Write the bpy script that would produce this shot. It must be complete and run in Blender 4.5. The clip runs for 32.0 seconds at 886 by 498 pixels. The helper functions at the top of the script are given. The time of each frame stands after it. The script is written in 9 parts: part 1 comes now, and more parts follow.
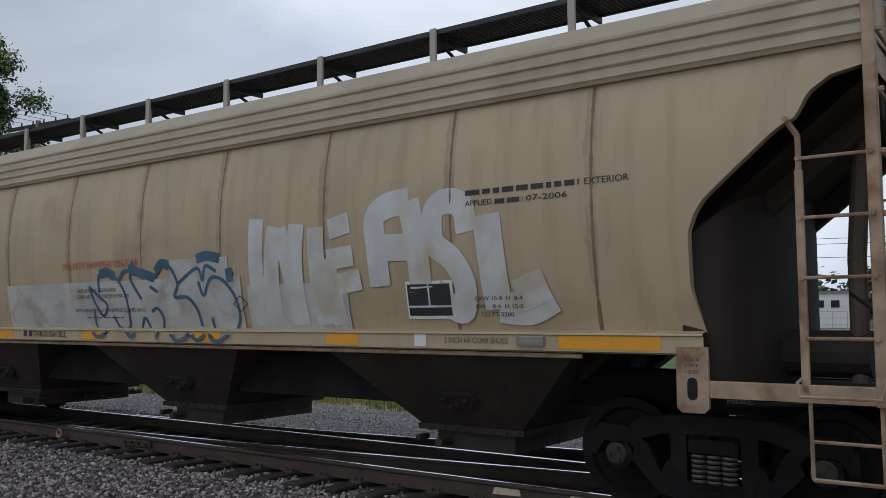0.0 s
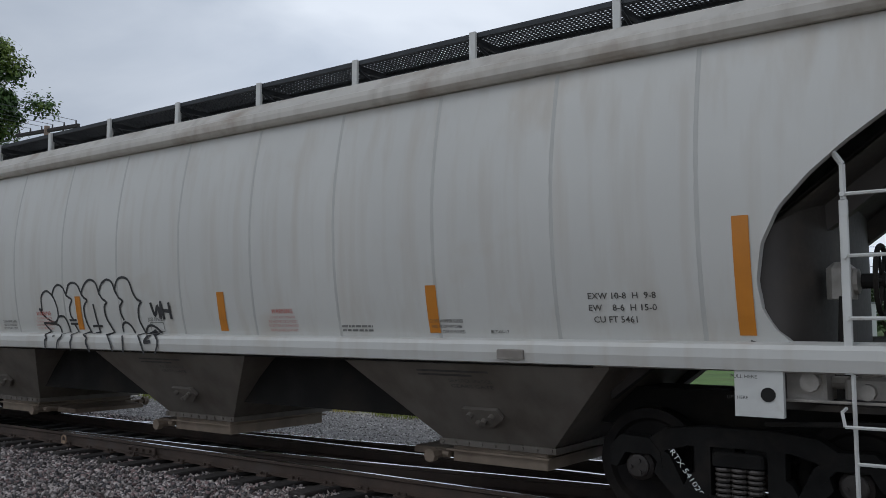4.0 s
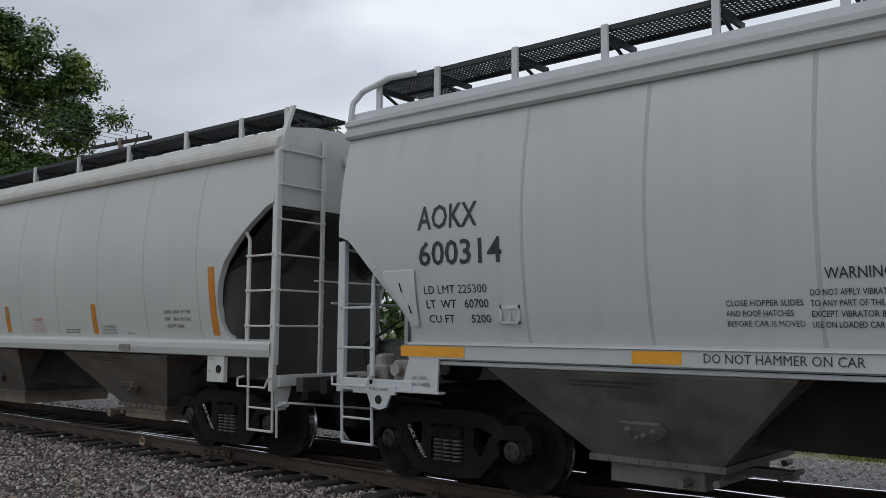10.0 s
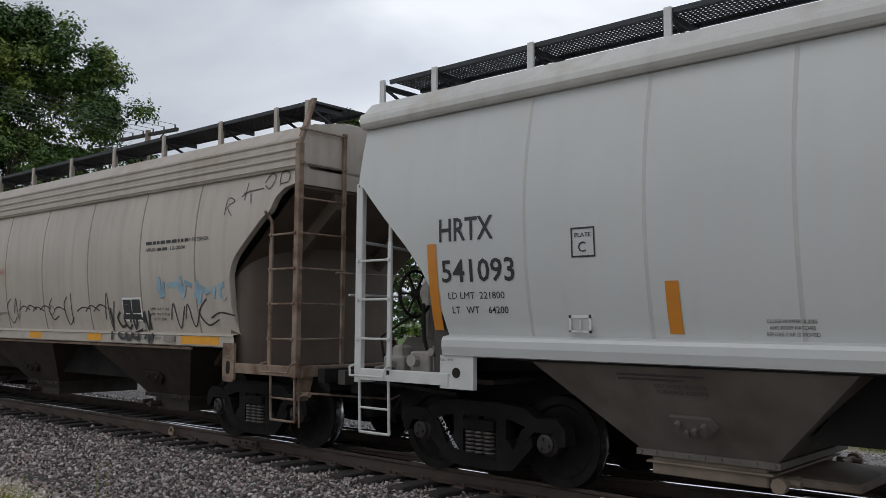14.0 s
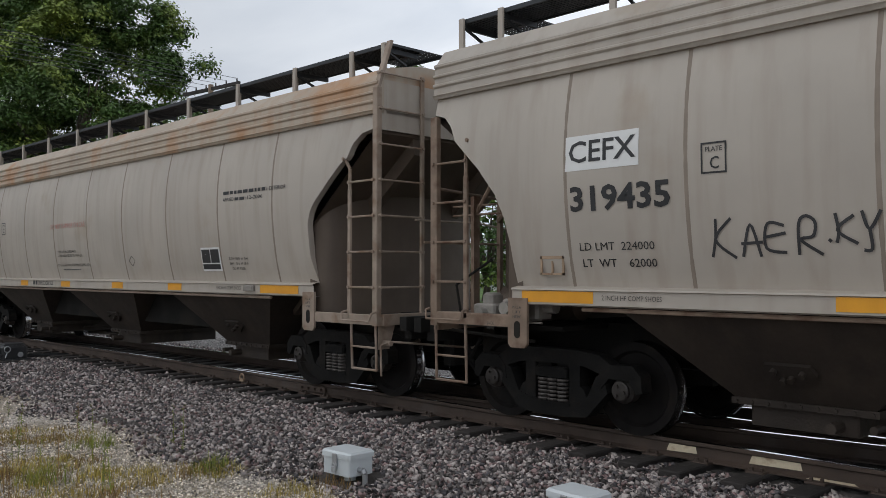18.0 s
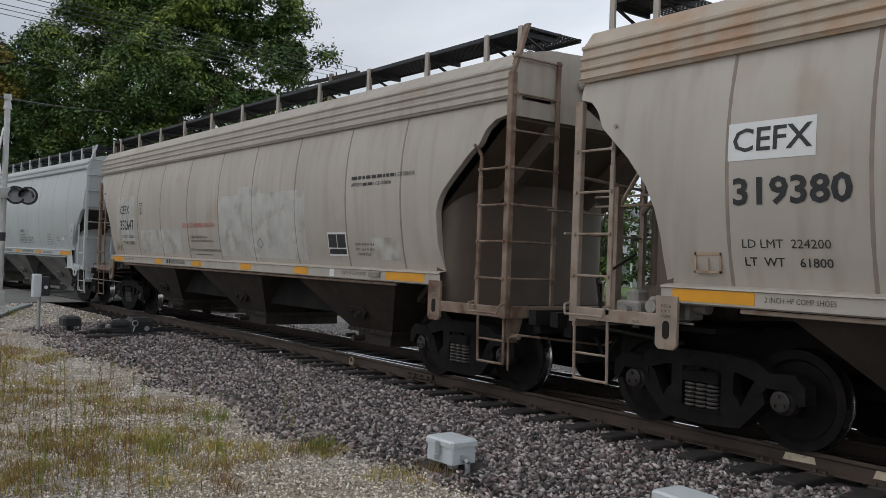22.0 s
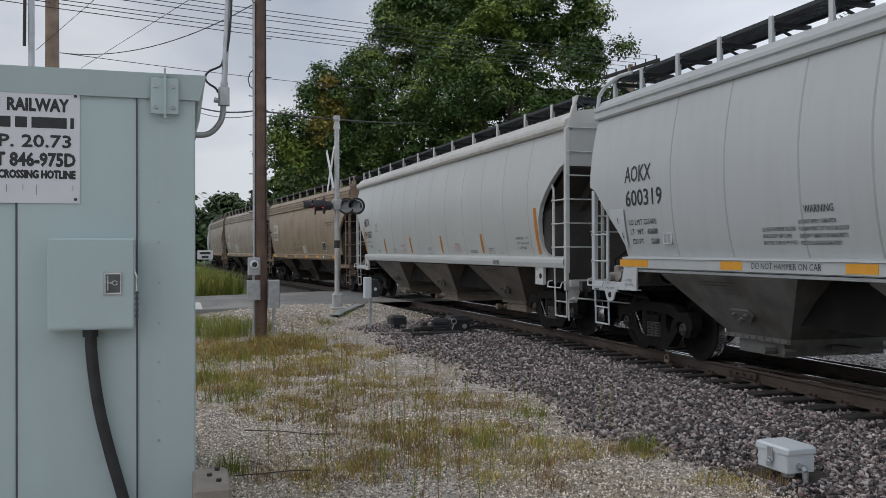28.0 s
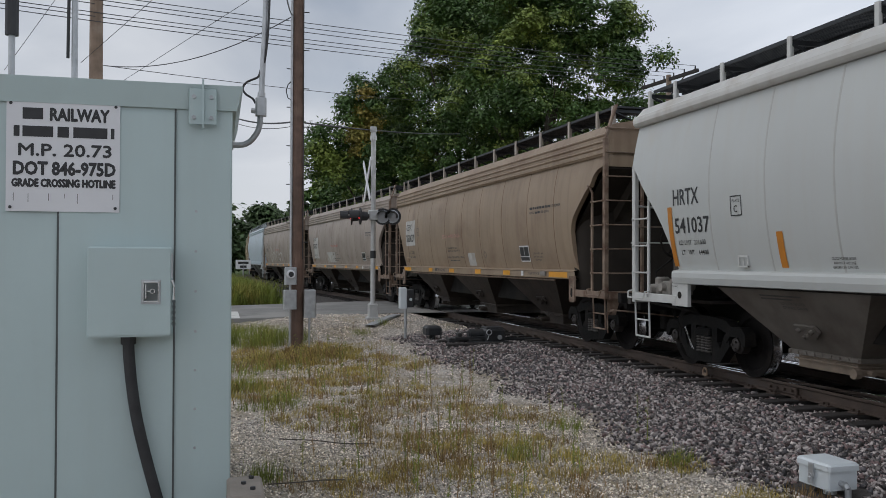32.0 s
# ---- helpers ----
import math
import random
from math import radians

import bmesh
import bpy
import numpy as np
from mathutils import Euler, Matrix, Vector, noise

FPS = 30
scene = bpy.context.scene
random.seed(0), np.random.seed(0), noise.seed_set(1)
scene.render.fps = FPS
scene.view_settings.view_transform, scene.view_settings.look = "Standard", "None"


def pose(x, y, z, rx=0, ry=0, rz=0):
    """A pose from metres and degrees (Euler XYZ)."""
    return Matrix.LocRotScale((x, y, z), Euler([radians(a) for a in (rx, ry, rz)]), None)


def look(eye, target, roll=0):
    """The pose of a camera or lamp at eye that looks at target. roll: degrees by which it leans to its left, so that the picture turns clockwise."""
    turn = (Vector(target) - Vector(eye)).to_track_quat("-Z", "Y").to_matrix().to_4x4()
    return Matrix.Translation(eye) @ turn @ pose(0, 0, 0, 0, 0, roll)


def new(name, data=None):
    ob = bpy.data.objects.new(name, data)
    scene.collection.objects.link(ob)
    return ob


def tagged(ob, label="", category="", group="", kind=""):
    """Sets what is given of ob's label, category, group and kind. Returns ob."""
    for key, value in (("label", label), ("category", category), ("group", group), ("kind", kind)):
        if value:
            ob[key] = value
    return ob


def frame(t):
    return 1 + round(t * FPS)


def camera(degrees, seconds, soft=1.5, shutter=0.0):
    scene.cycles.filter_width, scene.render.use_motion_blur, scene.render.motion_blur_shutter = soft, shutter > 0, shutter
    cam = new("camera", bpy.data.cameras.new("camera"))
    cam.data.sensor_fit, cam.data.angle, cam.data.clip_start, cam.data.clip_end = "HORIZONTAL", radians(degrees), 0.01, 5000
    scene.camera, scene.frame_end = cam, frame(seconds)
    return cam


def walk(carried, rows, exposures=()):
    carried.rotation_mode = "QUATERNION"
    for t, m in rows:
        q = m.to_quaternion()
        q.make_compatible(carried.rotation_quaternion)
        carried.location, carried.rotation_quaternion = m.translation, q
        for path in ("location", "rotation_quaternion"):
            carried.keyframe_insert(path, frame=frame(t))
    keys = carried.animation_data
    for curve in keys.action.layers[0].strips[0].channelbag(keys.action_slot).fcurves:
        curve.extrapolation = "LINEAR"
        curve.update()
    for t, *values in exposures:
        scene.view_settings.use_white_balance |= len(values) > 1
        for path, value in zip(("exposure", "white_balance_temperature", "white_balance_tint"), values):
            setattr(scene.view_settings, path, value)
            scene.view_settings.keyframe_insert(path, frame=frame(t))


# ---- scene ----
EXPOSURES = [(0, -0.46, 6000, 10), (4, -0.44, 6050, 10), (9, -0.35, 6300, 10), (15, -0.25, 6400, 11), (18, -0.1, 6450, 10), (19, 0.1, 6450, 10), (20, -0.09, 6450, 10), (22, -0.11, 6450, 10), (24, -0.07, 6400, 11), (32, -0.14, 6350, 11)]
cam = camera(54.20, 32.0, 0.7)
PATH = [
    (0, pose(0.267, -8.355, 1.696, 94.36, 0.34, 35.91)),
    (0.5, pose(0.284, -8.364, 1.695, 94.67, 0.28, 36.05)),
    (1, pose(0.288, -8.367, 1.695, 94.73, 0.00, 35.82)),
    (1.5, pose(0.294, -8.356, 1.697, 94.92, -0.20, 35.98)),
    (2, pose(0.300, -8.331, 1.703, 94.95, -0.19, 35.84)),
    (2.5, pose(0.305, -8.293, 1.703, 94.87, -0.06, 35.80)),
    (3, pose(0.290, -8.277, 1.701, 94.93, -0.07, 36.43)),
    (3.5, pose(0.248, -8.281, 1.701, 94.90, -0.03, 36.32)),
    (5.5, pose(0.038, -8.338, 1.702, 94.67, 0.06, 36.49)),
    (6, pose(0.007, -8.351, 1.696, 94.80, 0.00, 37.52)),
    (6.5, pose(-0.005, -8.363, 1.688, 94.66, -0.08, 38.31)),
    (7, pose(0.010, -8.368, 1.682, 94.57, -0.22, 39.22)),
    (7.5, pose(0.055, -8.376, 1.678, 94.58, -0.13, 40.11)),
    (8, pose(0.128, -8.393, 1.664, 94.76, 0.05, 40.53)),
    (8.5, pose(0.171, -8.437, 1.673, 94.89, 0.02, 39.58)),
    (9, pose(0.164, -8.462, 1.683, 95.04, -0.00, 40.07)),
    (9.5, pose(0.140, -8.463, 1.682, 95.31, -0.28, 40.10)),
    (10, pose(0.162, -8.454, 1.683, 95.41, -0.42, 40.23)),
    (10.5, pose(0.113, -8.453, 1.682, 95.54, -0.16, 40.63)),
    (11, pose(0.136, -8.461, 1.684, 95.45, -0.20, 40.27)),
    (11.5, pose(0.133, -8.449, 1.681, 95.49, -0.17, 40.87)),
    (12, pose(0.136, -8.451, 1.679, 95.56, -0.17, 40.96)),
    (12.5, pose(0.168, -8.457, 1.684, 95.55, -0.12, 41.06)),
    (13, pose(0.182, -8.465, 1.695, 95.33, -0.08, 41.52)),
    (13.5, pose(0.148, -8.456, 1.702, 95.07, -0.29, 41.68)),
    (14, pose(0.157, -8.449, 1.703, 94.73, -0.38, 41.89)),
    (14.5, pose(0.129, -8.446, 1.693, 94.30, -0.33, 42.18)),
    (15, pose(0.106, -8.454, 1.681, 93.96, -0.29, 42.25)),
    (15.5, pose(0.080, -8.470, 1.674, 93.76, -0.17, 42.37)),
    (17.5, pose(0.064, -8.468, 1.657, 92.76, 0.70, 43.63)),
    (18, pose(0.081, -8.437, 1.657, 91.48, -0.02, 45.91)),
    (18.5, pose(0.049, -8.376, 1.662, 90.59, -0.09, 46.76)),
    (19, pose(-0.000, -8.302, 1.666, 89.79, -0.18, 45.89)),
    (19.5, pose(-0.004, -8.274, 1.663, 89.40, 0.07, 47.33)),
    (20, pose(0.008, -8.290, 1.666, 89.99, -0.79, 48.34)),
    (20.5, pose(0.018, -8.325, 1.662, 90.48, -1.23, 49.24)),
    (21, pose(0.016, -8.356, 1.647, 90.86, -1.68, 51.48)),
    (21.5, pose(-0.009, -8.378, 1.639, 91.00, -2.10, 52.41)),
    (22, pose(0.053, -8.392, 1.644, 90.78, -2.08, 53.25)),
    (22.5, pose(0.094, -8.451, 1.657, 90.47, -1.83, 57.23)),
    (23, pose(0.107, -8.482, 1.665, 90.13, -1.25, 62.87)),
    (23.5, pose(0.083, -8.471, 1.676, 89.66, -0.83, 66.94)),
    (24, pose(0.071, -8.423, 1.680, 89.41, -0.62, 66.13)),
    (24.5, pose(0.033, -8.406, 1.684, 89.22, -0.47, 65.64)),
    (26.5, pose(-0.028, -8.391, 1.661, 89.20, -0.37, 67.67)),
    (27, pose(-0.035, -8.391, 1.659, 89.43, -0.27, 68.82)),
    (27.5, pose(-0.035, -8.414, 1.664, 89.78, -0.09, 70.71)),
    (28, pose(-0.039, -8.436, 1.675, 90.09, 0.11, 73.17)),
    (28.5, pose(-0.044, -8.464, 1.682, 90.29, 0.10, 75.45)),
    (29, pose(-0.044, -8.475, 1.689, 90.51, 0.16, 76.91)),
    (29.5, pose(-0.047, -8.475, 1.689, 90.61, 0.14, 77.02)),
    (30, pose(-0.041, -8.473, 1.687, 90.69, 0.17, 77.19)),
    (30.5, pose(-0.033, -8.470, 1.679, 90.76, 0.30, 77.36)),
    (31, pose(-0.038, -8.445, 1.664, 90.93, 0.49, 77.33)),
    (31.5, pose(-0.046, -8.434, 1.668, 90.82, 0.15, 76.27)),
    (32, pose(-0.052, -8.418, 1.669, 90.81, -0.18, 75.56)),
]
walk(cam, PATH, EXPOSURES)

# ---- world and light ----
world = bpy.data.worlds.new("overcast_sky")
scene.world = world
world.use_nodes = True
wn, wl = world.node_tree.nodes, world.node_tree.links
wn.clear()
w_out = wn.new("ShaderNodeOutputWorld")
sky = wn.new("ShaderNodeTexSky")
sky.sky_type, sky.sun_disc = "NISHITA", False
sky.sun_elevation, sky.sun_rotation = radians(48), radians(150)
sky.air_density, sky.dust_density = 1.0, 2.0
b_sky = wn.new("ShaderNodeBackground")
b_sky.inputs[1].default_value = 0.10
wl.new(sky.outputs[0], b_sky.inputs[0])
b_cloud = wn.new("ShaderNodeBackground")
w_co = wn.new("ShaderNodeTexCoord")
w_map = wn.new("ShaderNodeMapping")
w_map.inputs["Scale"].default_value = (1.5, 1.5, 3.6)
wl.new(w_co.outputs["Generated"], w_map.inputs[0])
w_n1 = wn.new("ShaderNodeTexNoise")
w_n1.inputs["Scale"].default_value, w_n1.inputs["Detail"].default_value, w_n1.inputs["Roughness"].default_value = 1.8, 6.0, 0.48
w_n1.inputs["Distortion"].default_value = 0.4
wl.new(w_map.outputs[0], w_n1.inputs["Vector"])
w_r1 = wn.new("ShaderNodeValToRGB")
w_r1.color_ramp.elements[0].position, w_r1.color_ramp.elements[0].color = 0.3, (0.54, 0.60, 0.69, 1)
w_r1.color_ramp.elements[1].position, w_r1.color_ramp.elements[1].color = 0.64, (0.96, 0.995, 1.04, 1)
wl.new(w_n1.outputs[0], w_r1.inputs[0])
w_sep = wn.new("ShaderNodeSeparateXYZ")
wl.new(w_co.outputs["Generated"], w_sep.inputs[0])
w_dim = wn.new("ShaderNodeMapRange")
for i, val in enumerate((-0.97, -0.66, 0.71, 1.08)):
    w_dim.inputs[1 + i].default_value = val
wl.new(w_sep.outputs["X"], w_dim.inputs[0])
w_mul = wn.new("ShaderNodeMix")
w_mul.data_type, w_mul.blend_type = "RGBA", "MULTIPLY"
w_mul.inputs[0].default_value = 1.0
wl.new(w_r1.outputs[0], w_mul.inputs[6])
wl.new(w_dim.outputs[0], w_mul.inputs[7])
w_high = wn.new("ShaderNodeMapRange")
for i, val in enumerate((0.30, 0.90, 1.08, 0.72)):
    w_high.inputs[1 + i].default_value = val
wl.new(w_sep.outputs["Z"], w_high.inputs[0])
w_dome = wn.new("ShaderNodeMix")
w_dome.data_type, w_dome.blend_type = "RGBA", "MULTIPLY"
w_dome.inputs[0].default_value = 1.0
wl.new(w_mul.outputs[2], w_dome.inputs[6])
wl.new(w_high.outputs[0], w_dome.inputs[7])
wl.new(w_dome.outputs[2], b_cloud.inputs[0])
b_cloud.inputs[1].default_value = 1.0
w_n2 = wn.new("ShaderNodeTexNoise")
w_n2.inputs["Scale"].default_value, w_n2.inputs["Detail"].default_value = 1.1, 4.0
wl.new(w_map.outputs[0], w_n2.inputs["Vector"])
w_r2 = wn.new("ShaderNodeValToRGB")
w_r2.color_ramp.elements[0].position, w_r2.color_ramp.elements[0].color = 0.28, (0.55, 0.55, 0.55, 1)
w_r2.color_ramp.elements[1].position, w_r2.color_ramp.elements[1].color = 0.48, (1, 1, 1, 1)
wl.new(w_n2.outputs[0], w_r2.inputs[0])
w_mix = wn.new("ShaderNodeMixShader")
wl.new(w_r2.outputs[0], w_mix.inputs[0])
wl.new(b_sky.outputs[0], w_mix.inputs[1])
wl.new(b_cloud.outputs[0], w_mix.inputs[2])
wl.new(w_mix.outputs[0], w_out.inputs[0])

sun = new("sun", bpy.data.lights.new("sun", "SUN"))
sun.data.energy, sun.data.angle, sun.data.color = 0.5, radians(20), (1.0, 0.96, 0.9)
sun.matrix_world = look((0, 0, 30), (0 + 10, 0 + 14, 30 - 20))


# ---- materials ----
def material(name, base, rough=0.6, metal=0.0, var=0.12, scale=3.0, bump=0.0, bscale=40.0, dirt=None, dirt_at=0.55, dirt_scale=1.2,
             streak=None, streak_amt=0.0, random=0.0, coords="Object", spec=0.5):
    """A surface: base colour varied at two scales, optional dirt patches, vertical streaks and fine relief."""
    m = bpy.data.materials.new(name)
    m.use_nodes = True
    n, l = m.node_tree.nodes, m.node_tree.links
    p = n["Principled BSDF"]
    p.inputs["Roughness"].default_value, p.inputs["Metallic"].default_value = rough, metal
    p.inputs["Specular IOR Level"].default_value = spec
    co = n.new("ShaderNodeTexCoord")
    vec = co.outputs[coords]

    def noise_node(sc, detail, vector):
        t = n.new("ShaderNodeTexNoise")
        t.inputs["Scale"].default_value, t.inputs["Detail"].default_value = sc, detail
        l.new(vector, t.inputs["Vector"])
        return t.outputs[0]

    def ramp(fac, a, b, ca=(0, 0, 0, 1), cb=(1, 1, 1, 1)):
        r = n.new("ShaderNodeValToRGB")
        r.color_ramp.elements[0].position, r.color_ramp.elements[0].color = a, ca
        r.color_ramp.elements[1].position, r.color_ramp.elements[1].color = b, cb
        l.new(fac, r.inputs[0])
        return r.outputs[0]

    def mix(fac, a, b, kind="MIX"):
        x = n.new("ShaderNodeMix")
        x.data_type, x.blend_type = "RGBA", kind
        for k, val in ((0, fac), (6, a), (7, b)):
            if isinstance(val, (int, float)):
                x.inputs[k].default_value = val
            elif isinstance(val, tuple):
                x.inputs[k].default_value = (*val, 1)
            else:
                l.new(val, x.inputs[k])
        return x.outputs[2]

    lo, hi = tuple(c * (1 - var) for c in base), tuple(min(1, c * (1 + var)) for c in base)
    col = mix(ramp(noise_node(scale, 6, vec), 0.35, 0.65), lo, hi)
    fine = noise_node(scale * 14, 4, vec)
    col = mix(var * 0.8, col, mix(fine, tuple(c * 0.55 for c in base), tuple(min(1, c * 1.3) for c in base)))
    if dirt:
        col = mix(ramp(noise_node(dirt_scale, 9, vec), dirt_at, dirt_at + 0.18), col, dirt)
    if streak:
        mp = n.new("ShaderNodeMapping")
        mp.inputs["Scale"].default_value = (5.0, 5.0, 0.28)
        l.new(vec, mp.inputs[0])
        s1 = ramp(noise_node(1.0, 8, mp.outputs[0]), 0.48, 0.78)
        f = n.new("ShaderNodeMath")
        f.operation = "MULTIPLY"
        f.inputs[1].default_value = streak_amt
        l.new(s1, f.inputs[0])
        col = mix(f.outputs[0], col, streak)
    if random:
        oi = n.new("ShaderNodeObjectInfo")
        g = n.new("ShaderNodeNewGeometry")
        add = n.new("ShaderNodeMath")
        add.operation = "ADD"
        l.new(oi.outputs["Random"], add.inputs[0])
        l.new(g.outputs["Random Per Island"], add.inputs[1])
        fr = n.new("ShaderNodeMath")
        fr.operation = "FRACT"
        l.new(add.outputs[0], fr.inputs[0])
        v = ramp(fr.outputs[0], 0.0, 1.0, (1 - random,) * 3 + (1,), (1 + random,) * 3 + (1,))
        col = mix(1.0, col, v, "MULTIPLY")
    l.new(col, p.inputs["Base Color"])
    rr = n.new("ShaderNodeMapRange")
    rr.inputs["To Min"].default_value, rr.inputs["To Max"].default_value = max(0.03, rough - 0.12), min(1, rough + 0.12)
    l.new(fine, rr.inputs[0])
    l.new(rr.outputs[0], p.inputs["Roughness"])
    if bump:
        b = n.new("ShaderNodeBump")
        b.inputs["Strength"].default_value, b.inputs["Distance"].default_value = min(1, bump), 0.02
        l.new(noise_node(bscale, 6, vec), b.inputs["Height"])
        l.new(b.outputs[0], p.inputs["Normal"])
    return m


def glow(name, color, strength):
    m = material(name, color, 0.4)
    p = m.node_tree.nodes["Principled BSDF"]
    p.inputs["Emission Color"].default_value, p.inputs["Emission Strength"].default_value = (*color, 1), strength
    return m


